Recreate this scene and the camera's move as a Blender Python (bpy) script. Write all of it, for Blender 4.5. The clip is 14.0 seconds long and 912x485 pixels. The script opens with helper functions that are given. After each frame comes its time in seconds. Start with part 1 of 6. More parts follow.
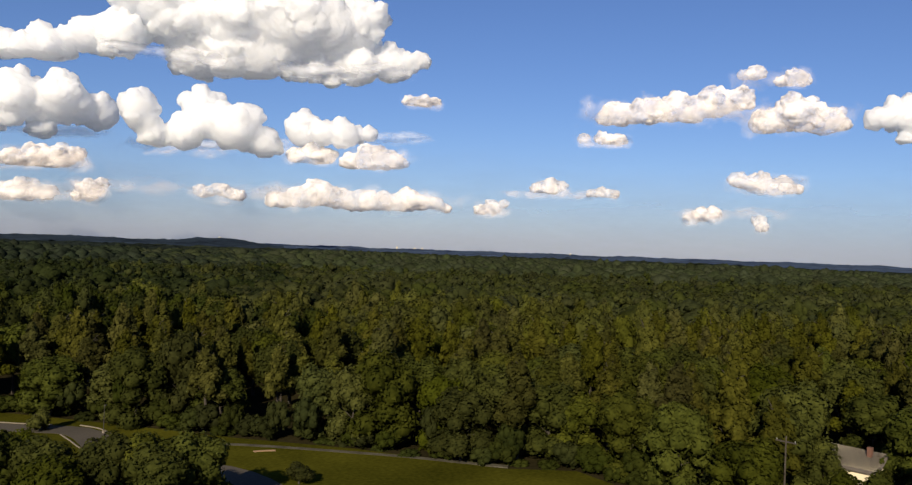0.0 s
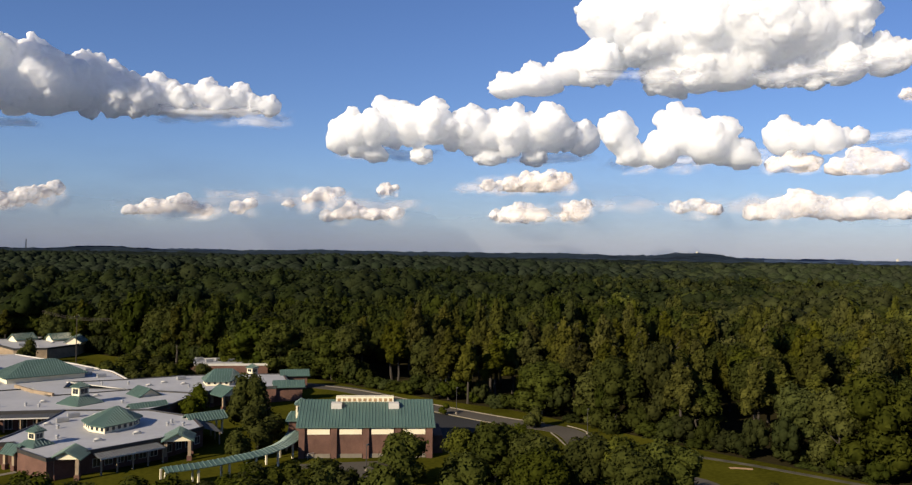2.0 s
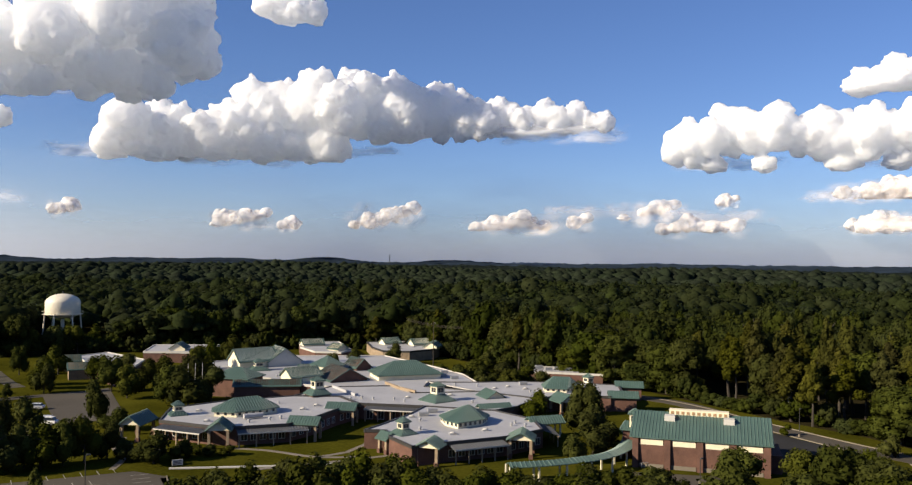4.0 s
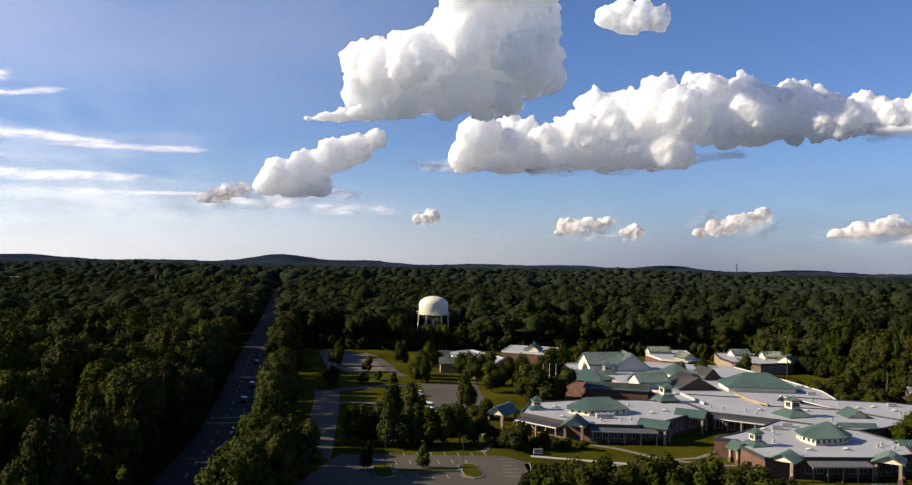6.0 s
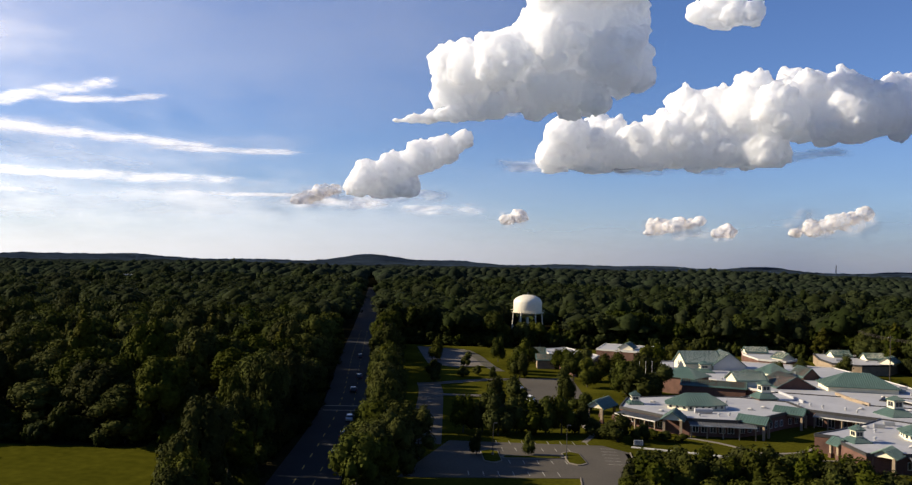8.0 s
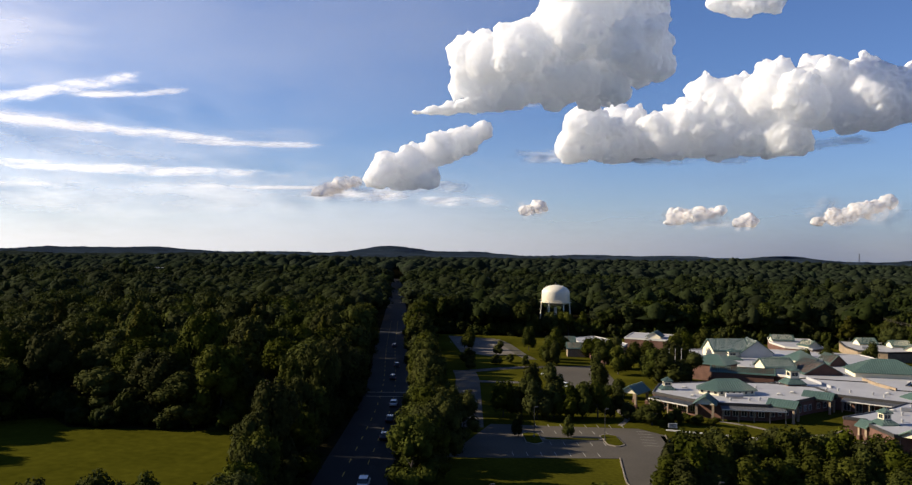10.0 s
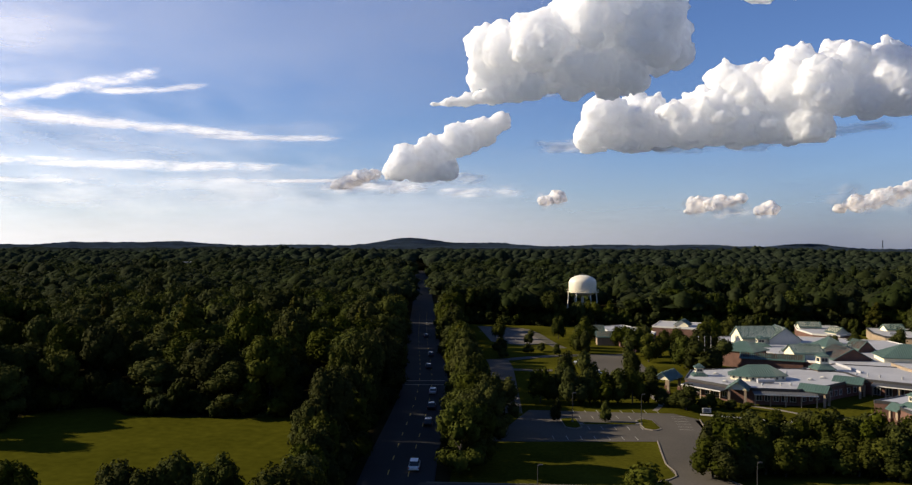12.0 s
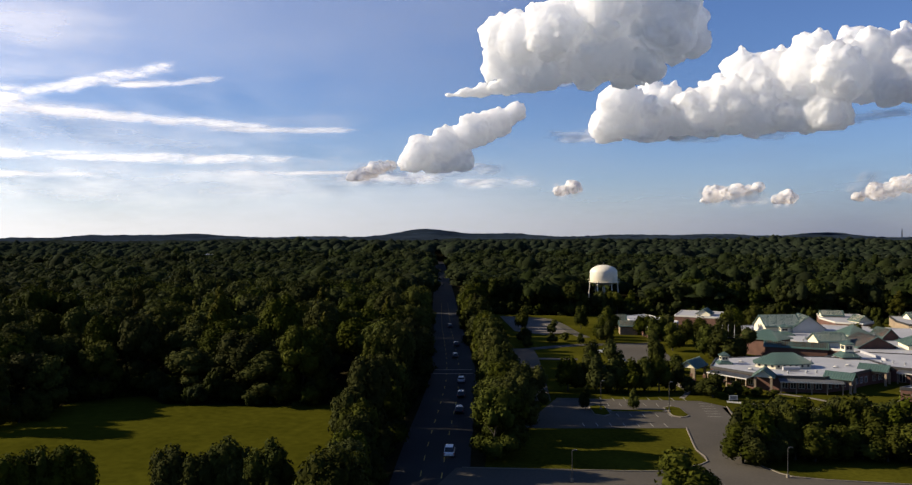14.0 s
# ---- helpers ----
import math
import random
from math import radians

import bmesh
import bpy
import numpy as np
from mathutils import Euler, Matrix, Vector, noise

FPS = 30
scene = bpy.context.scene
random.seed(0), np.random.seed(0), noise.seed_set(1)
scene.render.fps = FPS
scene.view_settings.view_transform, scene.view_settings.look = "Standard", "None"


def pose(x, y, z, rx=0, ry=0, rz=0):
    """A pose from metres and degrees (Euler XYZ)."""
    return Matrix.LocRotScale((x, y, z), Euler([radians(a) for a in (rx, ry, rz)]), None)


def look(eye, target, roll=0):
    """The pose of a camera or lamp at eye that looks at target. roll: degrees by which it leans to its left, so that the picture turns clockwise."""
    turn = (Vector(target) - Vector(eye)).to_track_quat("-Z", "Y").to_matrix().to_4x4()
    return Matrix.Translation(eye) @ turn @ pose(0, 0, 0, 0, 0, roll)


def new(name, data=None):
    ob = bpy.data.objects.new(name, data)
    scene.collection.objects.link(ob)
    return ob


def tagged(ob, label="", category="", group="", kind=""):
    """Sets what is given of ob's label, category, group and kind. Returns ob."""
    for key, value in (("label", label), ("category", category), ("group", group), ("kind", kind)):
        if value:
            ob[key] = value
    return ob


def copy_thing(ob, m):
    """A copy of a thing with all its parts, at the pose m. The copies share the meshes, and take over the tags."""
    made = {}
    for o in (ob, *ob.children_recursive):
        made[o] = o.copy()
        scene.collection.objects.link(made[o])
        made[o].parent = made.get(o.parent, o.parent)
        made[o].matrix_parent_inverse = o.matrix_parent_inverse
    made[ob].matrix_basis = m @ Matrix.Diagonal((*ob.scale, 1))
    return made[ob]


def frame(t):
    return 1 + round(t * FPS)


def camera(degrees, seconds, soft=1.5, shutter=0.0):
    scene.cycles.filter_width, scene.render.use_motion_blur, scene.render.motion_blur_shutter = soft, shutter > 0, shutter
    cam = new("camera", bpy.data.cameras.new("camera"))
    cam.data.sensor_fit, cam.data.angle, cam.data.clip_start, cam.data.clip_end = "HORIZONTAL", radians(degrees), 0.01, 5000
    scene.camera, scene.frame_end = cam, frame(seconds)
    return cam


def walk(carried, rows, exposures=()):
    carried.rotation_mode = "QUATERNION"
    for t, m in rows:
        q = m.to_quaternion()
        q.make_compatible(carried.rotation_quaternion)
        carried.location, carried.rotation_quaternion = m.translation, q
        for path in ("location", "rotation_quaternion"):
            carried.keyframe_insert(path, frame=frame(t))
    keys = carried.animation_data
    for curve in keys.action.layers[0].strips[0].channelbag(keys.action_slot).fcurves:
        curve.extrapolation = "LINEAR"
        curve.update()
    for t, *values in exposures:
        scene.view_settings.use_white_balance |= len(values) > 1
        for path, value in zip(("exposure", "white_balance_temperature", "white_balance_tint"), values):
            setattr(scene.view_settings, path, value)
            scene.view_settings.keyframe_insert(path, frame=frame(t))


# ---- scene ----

# ======== camera: a small drone, about 40 m over the road, turning left and then backing away ========
cam = camera(56.79, 14.0, soft=1.3)
PATH = [
    (0.0, 4.70, 13.89, 40.05, 90.094, -2.187, -69.221),
    (0.5, 4.91, 13.86, 39.98, 90.013, -1.828, -56.620),
    (1.0, 5.27, 13.81, 39.84, 89.971, -1.638, -49.086),
    (1.5, 4.96, 13.18, 39.71, 90.090, -1.299, -43.458),
    (2.0, 4.10, 11.88, 39.76, 90.238, -0.983, -37.588),
    (2.5, 3.40, 10.57, 39.76, 90.407, -0.717, -32.090),
    (3.0, 2.85, 9.24, 39.78, 90.575, -0.663, -26.706),
    (5.5, 0.00, 0.00, 39.99, 90.943, -1.036, 2.162),
    (6.0, -0.58, -2.44, 39.94, 91.017, -1.183, 7.815),
    (6.5, -0.52, -5.28, 39.54, 91.021, -1.303, 12.992),
    (7.0, -1.44, -7.77, 39.77, 91.022, -1.284, 12.766),
    (7.5, -2.23, -10.14, 39.71, 90.955, -1.384, 13.017),
    (8.0, -2.76, -12.50, 39.41, 90.911, -1.347, 13.652),
    (10.5, -6.33, -23.50, 39.58, 90.156, -0.786, 15.236),
    (11.0, -7.20, -25.27, 39.67, 90.069, -0.583, 15.648),
    (11.5, -7.62, -27.01, 39.62, 89.914, -0.428, 16.001),
    (12.0, -8.10, -28.49, 39.65, 89.685, -0.304, 16.192),
    (12.5, -8.86, -29.76, 39.98, 89.501, -0.231, 16.393),
    (13.0, -9.30, -30.95, 39.78, 89.423, -0.070, 16.703),
    (13.5, -9.85, -31.68, 39.70, 89.307, -0.015, 16.720),
    (14.0, -10.27, -32.26, 39.68, 89.062, 0.059, 17.206),
]
walk(cam, [(r[0], pose(*r[1:])) for r in PATH], exposures=((0.0, 0.42, 6500, 10), (2.0, 0.60, 6500, 10), (5.5, 0.88, 6500, 10), (8.0, 0.85, 6500, 10), (10.5, 0.79, 6500, 10), (14.0, 0.75, 6500, 10)))

# ======== late afternoon sun from the west, blue sky ========
SUN_AZ, SUN_EL = 98.0, 25.0          # degrees to the left of +y, degrees above the horizon
sky_world = bpy.data.worlds.new("sky")
scene.world = sky_world
sky_world.use_nodes = True
wn = sky_world.node_tree
sky = wn.nodes.new("ShaderNodeTexSky")
sky.sky_type = "NISHITA"
sky.sun_disc = False
sky.sun_elevation = radians(SUN_EL)
sky.sun_rotation = radians(-SUN_AZ)
sky.air_density, sky.dust_density, sky.ozone_density = 1.0, 0.1, 6.0
wn.nodes["Background"].inputs["Strength"].default_value = 0.064
tone = wn.nodes.new("ShaderNodeMix")
tone.data_type, tone.blend_type = "RGBA", "MULTIPLY"
tone.inputs["Factor"].default_value = 1.0
tone.inputs["B"].default_value = (0.93, 0.895, 1.07, 1)
wn.links.new(sky.outputs[0], tone.inputs["A"])
wn.links.new(tone.outputs["Result"], wn.nodes["Background"].inputs["Color"])
sun_data = bpy.data.lights.new("sun", "SUN")
sun_data.energy, sun_data.angle, sun_data.color = 5.0, radians(0.55), (1.0, 0.86, 0.66)
sun = new("sun", sun_data)
a, e = radians(SUN_AZ), radians(SUN_EL)
SUN_DIR = Vector((-math.sin(a) * math.cos(e), math.cos(a) * math.cos(e), math.sin(e)))
sun.matrix_world = look(SUN_DIR * 500, (0, 0, 0))


# ======== materials ========
def material(name, base, rough=0.8, metal=0.0, vary=0.15, scale=1.0, fine=8.0, bump=0.15, bump_dist=0.02, tint=None, translucent=0.0, second=None, per="none", gloss=None):
    """A procedural surface: two scales of variation in colour, and fine relief. per: 'object' or 'tint', whose random value shifts the colour."""
    m = bpy.data.materials.new(name)
    m.use_nodes = True
    nt = m.node_tree
    n, l = nt.nodes, nt.links
    bsdf = n["Principled BSDF"]
    bsdf.inputs["Roughness"].default_value = rough
    bsdf.inputs["Metallic"].default_value = metal
    bsdf.inputs["Specular IOR Level"].default_value = gloss if gloss is not None else 0.3 if rough > 0.6 else 0.5
    co = n.new("ShaderNodeNewGeometry")
    big = n.new("ShaderNodeTexNoise")
    big.inputs["Scale"].default_value = scale
    big.inputs["Detail"].default_value = 4
    l.new(co.outputs["Position"], big.inputs["Vector"])
    small = n.new("ShaderNodeTexNoise")
    small.inputs["Scale"].default_value = fine
    small.inputs["Detail"].default_value = 5
    l.new(co.outputs["Position"], small.inputs["Vector"])
    add = n.new("ShaderNodeMath")
    add.operation = "MULTIPLY_ADD"
    add.inputs[1].default_value = 0.6
    l.new(big.outputs["Fac"], add.inputs[0])
    half = n.new("ShaderNodeMath")
    half.operation = "MULTIPLY"
    half.inputs[1].default_value = 0.4
    l.new(small.outputs["Fac"], half.inputs[0])
    l.new(half.outputs[0], add.inputs[2])
    ramp = n.new("ShaderNodeValToRGB")
    c0 = [max(0.0, c * (1 - 2 * vary)) for c in base]
    c1 = [min(1.0, c * (1 + 2 * vary)) for c in (second or base)]
    ramp.color_ramp.elements[0].position, ramp.color_ramp.elements[1].position = 0.3, 0.7
    ramp.color_ramp.elements[0].color, ramp.color_ramp.elements[1].color = (*c0, 1), (*c1, 1)
    l.new(add.outputs[0], ramp.inputs["Fac"])
    out = ramp.outputs["Color"]
    if per != "none":
        if per == "object":
            src = n.new("ShaderNodeObjectInfo").outputs["Random"]
        else:
            at = n.new("ShaderNodeAttribute")
            at.attribute_name = "tint"
            src = at.outputs["Fac"]
        hsv = n.new("ShaderNodeHueSaturation")
        for port, lo, hi in (("Hue", 0.493, 0.510), ("Saturation", 0.82, 1.04), ("Value", 0.7, 1.35)):
            mr = n.new("ShaderNodeMapRange")
            mr.inputs["To Min"].default_value, mr.inputs["To Max"].default_value = lo, hi
            if port == "Value":
                l.new(src, mr.inputs["Value"])
            else:
                sc = n.new("ShaderNodeMath")
                sc.operation = "MULTIPLY"
                sc.inputs[1].default_value = 7.31 if port == "Hue" else 3.77
                fr = n.new("ShaderNodeMath")
                fr.operation = "FRACT"
                l.new(src, sc.inputs[0])
                l.new(sc.outputs[0], fr.inputs[0])
                l.new(fr.outputs[0], mr.inputs["Value"])
            l.new(mr.outputs[0], hsv.inputs[port])
        l.new(out, hsv.inputs["Color"])
        out = hsv.outputs["Color"]
    l.new(out, bsdf.inputs["Base Color"])
    if bump:
        b = n.new("ShaderNodeBump")
        b.inputs["Strength"].default_value = bump
        b.inputs["Distance"].default_value = bump_dist
        l.new(small.outputs["Fac"], b.inputs["Height"])
        l.new(b.outputs["Normal"], bsdf.inputs["Normal"])
    if translucent:
        tr = n.new("ShaderNodeBsdfTranslucent")
        l.new(out, tr.inputs["Color"])
        mix = n.new("ShaderNodeMixShader")
        mix.inputs[0].default_value = translucent
        l.new(bsdf.outputs[0], mix.inputs[1])
        l.new(tr.outputs[0], mix.inputs[2])
        l.new(mix.outputs[0], n["Material Output"].inputs["Surface"])
    return m


GRASS = material("grass", (0.0370, 0.0390, 0.0040), 0.95, vary=0.22, scale=0.05, fine=1.2, bump=0.5, bump_dist=0.1, second=(0.0560, 0.0530, 0.0060), gloss=0.0)
FIELD = material("mown_field", (0.0365, 0.0380, 0.0034), 0.95, vary=0.16, scale=0.03, fine=0.5, bump=0.4, bump_dist=0.1, second=(0.0532, 0.0509, 0.0049), gloss=0.0)
SOIL = material("forest_floor", (0.026, 0.022, 0.010), 0.95, vary=0.25, scale=0.08, fine=1.0, bump=0.5, bump_dist=0.1, gloss=0.0)
ASPHALT = material("asphalt", (0.0225, 0.0222, 0.0220), 0.9, vary=0.16, scale=0.08, fine=3.0, bump=0.2, bump_dist=0.01, gloss=0.2)
PALE_ASPHALT = material("pale_worn_asphalt", (0.120, 0.105, 0.085), 0.9, vary=0.14, scale=0.06, fine=2.0, bump=0.2, bump_dist=0.01, gloss=0.1)
OLD_ASPHALT = material("worn_asphalt", (0.0675, 0.0586, 0.0448), 0.9, vary=0.16, scale=0.06, fine=2.0, bump=0.2, bump_dist=0.01, gloss=0.2)
CONCRETE = material("concrete", (0.165, 0.142, 0.108), 0.85, vary=0.1, scale=0.3, fine=4.0)
PAINT = material("road_paint", (0.27, 0.255, 0.21), 0.7, vary=0.12, scale=1.0, fine=6.0)
LEAF = material("leaves", (0.0200, 0.0254, 0.0028), 0.8, vary=0.2, scale=0.3, fine=1.4, bump=0.4, bump_dist=0.4, translucent=0.12, second=(0.0376, 0.0410, 0.0046), per="object", gloss=0.02)
NEEDLE = material("pine_needles", (0.0236, 0.0258, 0.0031), 0.8, vary=0.2, scale=0.35, fine=1.4, bump=0.4, bump_dist=0.4, translucent=0.06, second=(0.0415, 0.0400, 0.0049), per="object", gloss=0.02)
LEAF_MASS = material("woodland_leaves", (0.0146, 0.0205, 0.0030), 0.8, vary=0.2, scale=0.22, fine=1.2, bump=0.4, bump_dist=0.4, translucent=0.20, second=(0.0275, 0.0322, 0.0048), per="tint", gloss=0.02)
# Next three grow bluer with distance: aerial haze painted into the leaf colour.
MID_HAZE_LEAF = material("middle_leaves_haze_tone", (0.0119, 0.0177, 0.0048), 0.8, vary=0.2, scale=0.22, fine=1.2, bump=0.4, bump_dist=0.4, translucent=0.28, second=(0.0216, 0.0276, 0.0077), per="tint", gloss=0.02)
FAR_HAZE_LEAF = material("far_leaves_haze_tone", (0.0113, 0.0162, 0.0092), 0.85, vary=0.18, scale=0.05, fine=0.4, bump=0.5, bump_dist=1.5, second=(0.0178, 0.0232, 0.0130), per="tint", gloss=0.0)
HAZE_CANOPY = material("distant_canopy_haze_tone", (0.0095, 0.0140, 0.0120), 0.9, vary=0.4, scale=0.012, fine=0.06, bump=1.0, bump_dist=6.0, second=(0.0150, 0.0200, 0.0165), gloss=0.0)
# Ridge base holds cloud shade and some blue haze as colour.
SHADE_HAZE_RIDGE = material("ridge_woods_shade_haze", (0.0175, 0.0265, 0.0390), 0.95, vary=0.25, scale=0.004, fine=0.03, bump=0.5, bump_dist=4.0, second=(0.0235, 0.0340, 0.0480), gloss=0.0)
# Haze over the farthest land, painted as a slate-blue base.
HAZE_PAINT_WOOD = material("distant_woods_haze_blue", (0.040, 0.058, 0.096), 0.95, vary=0.2, scale=0.003, fine=0.03, bump=0.3, bump_dist=4.0, second=(0.048, 0.068, 0.108), gloss=0.0)
# Olive eastern copies, lightened to paint in sunlight; the farther ones bluer for haze.
SUNNED_MASS = material("eastern_near_sun_tone", (0.0272, 0.0308, 0.0042), 0.8, vary=0.2, scale=0.22, fine=1.2, bump=0.4, bump_dist=0.4, translucent=0.10, second=(0.0470, 0.0482, 0.0070), per="tint", gloss=0.02)
SUNNED_MID = material("eastern_middle_sun_tone", (0.0215, 0.0272, 0.0062), 0.8, vary=0.2, scale=0.22, fine=1.2, bump=0.4, bump_dist=0.4, translucent=0.25, second=(0.0370, 0.0415, 0.0098), per="tint", gloss=0.02)
SUNNED_FAR = material("eastern_far_sun_tone", (0.0190, 0.0248, 0.0105), 0.85, vary=0.18, scale=0.05, fine=0.4, bump=0.5, bump_dist=1.5, second=(0.0270, 0.0330, 0.0145), per="tint", gloss=0.0)
SUNNED_CANOPY = material("eastern_canopy_sun_tone", (0.0180, 0.0240, 0.0140), 0.9, vary=0.4, scale=0.012, fine=0.06, bump=1.0, bump_dist=6.0, second=(0.0245, 0.0305, 0.0180), gloss=0.0)
BARK = material("bark", (0.042, 0.035, 0.027), 0.9, vary=0.2, scale=1.0, fine=6.0, bump=0.4)
DEADWOOD = material("bare_wood", (0.30, 0.26, 0.21), 0.85, vary=0.15, scale=1.0, fine=6.0)
BRICK = material("brick", (0.108, 0.056, 0.04), 0.85, vary=0.18, scale=0.5, fine=5.0, bump=0.3)
CREAM = material("cream_stucco", (0.686, 0.616, 0.44), 0.8, vary=0.05, scale=0.4, fine=4.0)
WHITE_WALL = material("off_white_panel", (0.48, 0.46, 0.41), 0.75, vary=0.05, scale=0.4, fine=4.0)
MEMBRANE = material("white_roof_membrane", (0.34, 0.337, 0.335), 0.6, vary=0.07, scale=0.12, fine=1.2, bump=0.1)
SEAM = material("green_metal_roof", (0.060, 0.105, 0.085), 0.5, metal=0.0, vary=0.09, scale=0.3, fine=3.0, bump=0.05)
SEAM_RIB = material("green_metal_seam", (0.100, 0.150, 0.125), 0.5, metal=0.0, vary=0.07, scale=0.3, fine=3.0, bump=0.0)
GREY_ROOF = material("grey_metal_roof", (0.085, 0.088, 0.090), 0.6, vary=0.1, scale=0.3, fine=3.0, bump=0.05)
DARK_METAL = material("dark_bronze_metal", (0.05, 0.048, 0.045), 0.5, metal=0.4, vary=0.1)
GALV = material("galvanised_metal", (0.36, 0.36, 0.352), 0.5, metal=0.5, vary=0.08)
GLASS = material("dark_window_glass", (0.025, 0.03, 0.035), 0.12, vary=0.1, bump=0.0)
TANK = material("tank_paint", (0.63, 0.576, 0.45), 0.5, vary=0.05, scale=0.15, fine=1.0, bump=0.03)
SHINGLE = material("grey_shingles", (0.095, 0.082, 0.07), 0.9, vary=0.15, scale=0.5, fine=4.0, bump=0.3)
GRAVEL = material("worn_gravel", (0.0713, 0.0651, 0.0465), 0.95, vary=0.25, scale=0.4, fine=3.0, gloss=0.1)
TAN = material("tan_brick", (0.25, 0.19, 0.125), 0.85, vary=0.15, scale=0.6, fine=5.0, bump=0.2)
RED_SAND = material("bare_clay", (0.33, 0.21, 0.11), 0.95, vary=0.2, scale=0.3, fine=3.0)


def cloud_material(name, thin, lo=0.45, hi=0.6, least=0.0, size=0.012, soft=0.2, under=0.7, deep=170.0, tone=(0.97, 0.97, 0.97)):
    """White droplets: bright where the sun strikes, softly carried on under the skin and a little through it; thin places dissolve in noise."""
    m = bpy.data.materials.new(name)
    m.use_nodes = True
    n, l = m.node_tree.nodes, m.node_tree.links
    n.remove(n["Principled BSDF"])
    co = n.new("ShaderNodeNewGeometry")
    tex = n.new("ShaderNodeTexNoise")
    tex.inputs["Scale"].default_value = 0.03
    tex.inputs["Detail"].default_value = 6
    l.new(co.outputs["Position"], tex.inputs["Vector"])
    b = n.new("ShaderNodeBump")
    b.inputs["Strength"].default_value, b.inputs["Distance"].default_value = 0.15, 10.0
    l.new(tex.outputs["Fac"], b.inputs["Height"])
    d = n.new("ShaderNodeBsdfDiffuse")
    d.inputs["Color"].default_value = (*tone, 1)
    l.new(b.outputs["Normal"], d.inputs["Normal"])
    t = n.new("ShaderNodeBsdfTranslucent")
    t.inputs["Color"].default_value = (*tone, 1)
    inner = n.new("ShaderNodeSubsurfaceScattering")
    inner.inputs["Scale"].default_value = deep
    inner.inputs["Radius"].default_value = (1.0, 1.0, 1.0)
    inner.inputs["Color"].default_value = (0.972, 0.986, 1.0, 1)
    l.new(b.outputs["Normal"], inner.inputs["Normal"])
    skin, mix = n.new("ShaderNodeMixShader"), n.new("ShaderNodeMixShader")
    skin.inputs[0].default_value = under
    l.new(d.outputs[0], skin.inputs[1])
    l.new(inner.outputs[0], skin.inputs[2])
    mix.inputs[0].default_value = soft
    l.new((skin if under else d).outputs[0], mix.inputs[1])
    l.new(t.outputs[0], mix.inputs[2])
    out = mix.outputs[0]
    if thin:
        gone = n.new("ShaderNodeBsdfTransparent")
        veil = n.new("ShaderNodeMixShader")
        n2 = n.new("ShaderNodeTexNoise")
        n2.inputs["Scale"].default_value = size
        n2.inputs["Detail"].default_value = 7
        l.new(co.outputs["Position"], n2.inputs["Vector"])
        mr = n.new("ShaderNodeMapRange")
        mr.inputs["From Min"].default_value, mr.inputs["From Max"].default_value = lo, hi
        mr.inputs["To Min"].default_value, mr.inputs["To Max"].default_value = thin, least
        l.new(n2.outputs["Fac"], mr.inputs["Value"])
        l.new(mr.outputs[0], veil.inputs[0])
        l.new(out, veil.inputs[1])
        l.new(gone.outputs[0], veil.inputs[2])
        out = veil.outputs[0]
    l.new(out, n["Material Output"].inputs["Surface"])
    return m


CLOUD = cloud_material("cumulus", 0.0, soft=0.33, under=0.80, deep=300.0, tone=(0.94, 0.97, 1.0))
CLOUD_FAR = cloud_material("hazy_cumulus", 0.85, 0.34, 0.66, soft=0.25, under=0.4, deep=80.0, tone=(0.95, 0.90, 0.86))


def veil_material(name, size, stretch, lo, hi, most, tone=(0.97, 0.97, 0.97), through_light=0.85):
    """Thin cloud: white droplets lit from both sides, dissolving in noise and towards the sheet's borders."""
    m = bpy.data.materials.new(name)
    m.use_nodes = True
    n, l = m.node_tree.nodes, m.node_tree.links
    n.remove(n["Principled BSDF"])
    co = n.new("ShaderNodeNewGeometry")
    sc = n.new("ShaderNodeVectorMath")
    sc.operation = "MULTIPLY"
    sc.inputs[1].default_value = (1.0, 1.0, stretch)
    l.new(co.outputs["Position"], sc.inputs[0])
    tex = n.new("ShaderNodeTexNoise")
    tex.inputs["Scale"].default_value, tex.inputs["Detail"].default_value, tex.inputs["Roughness"].default_value = size, 7, 0.58
    l.new(sc.outputs[0], tex.inputs["Vector"])
    at = n.new("ShaderNodeAttribute")
    at.attribute_name = "tint"
    plus = n.new("ShaderNodeMath")
    plus.operation = "ADD"
    l.new(tex.outputs["Fac"], plus.inputs[0])
    l.new(at.outputs["Fac"], plus.inputs[1])
    mr = n.new("ShaderNodeMapRange")
    mr.interpolation_type = "SMOOTHSTEP"
    mr.inputs["From Min"].default_value, mr.inputs["From Max"].default_value = lo, hi
    mr.inputs["To Min"].default_value, mr.inputs["To Max"].default_value = 0.0, most
    l.new(plus.outputs[0], mr.inputs["Value"])
    d, t, gone = n.new("ShaderNodeBsdfDiffuse"), n.new("ShaderNodeBsdfTranslucent"), n.new("ShaderNodeBsdfTransparent")
    for q in (d, t):
        q.inputs["Color"].default_value = (*tone, 1)
    mix, cut = n.new("ShaderNodeMixShader"), n.new("ShaderNodeMixShader")
    mix.inputs[0].default_value = through_light
    l.new(d.outputs[0], mix.inputs[1])
    l.new(t.outputs[0], mix.inputs[2])
    l.new(mr.outputs[0], cut.inputs[0])
    l.new(gone.outputs[0], cut.inputs[1])
    l.new(mix.outputs[0], cut.inputs[2])
    l.new(cut.outputs[0], n["Material Output"].inputs["Surface"])
    return m


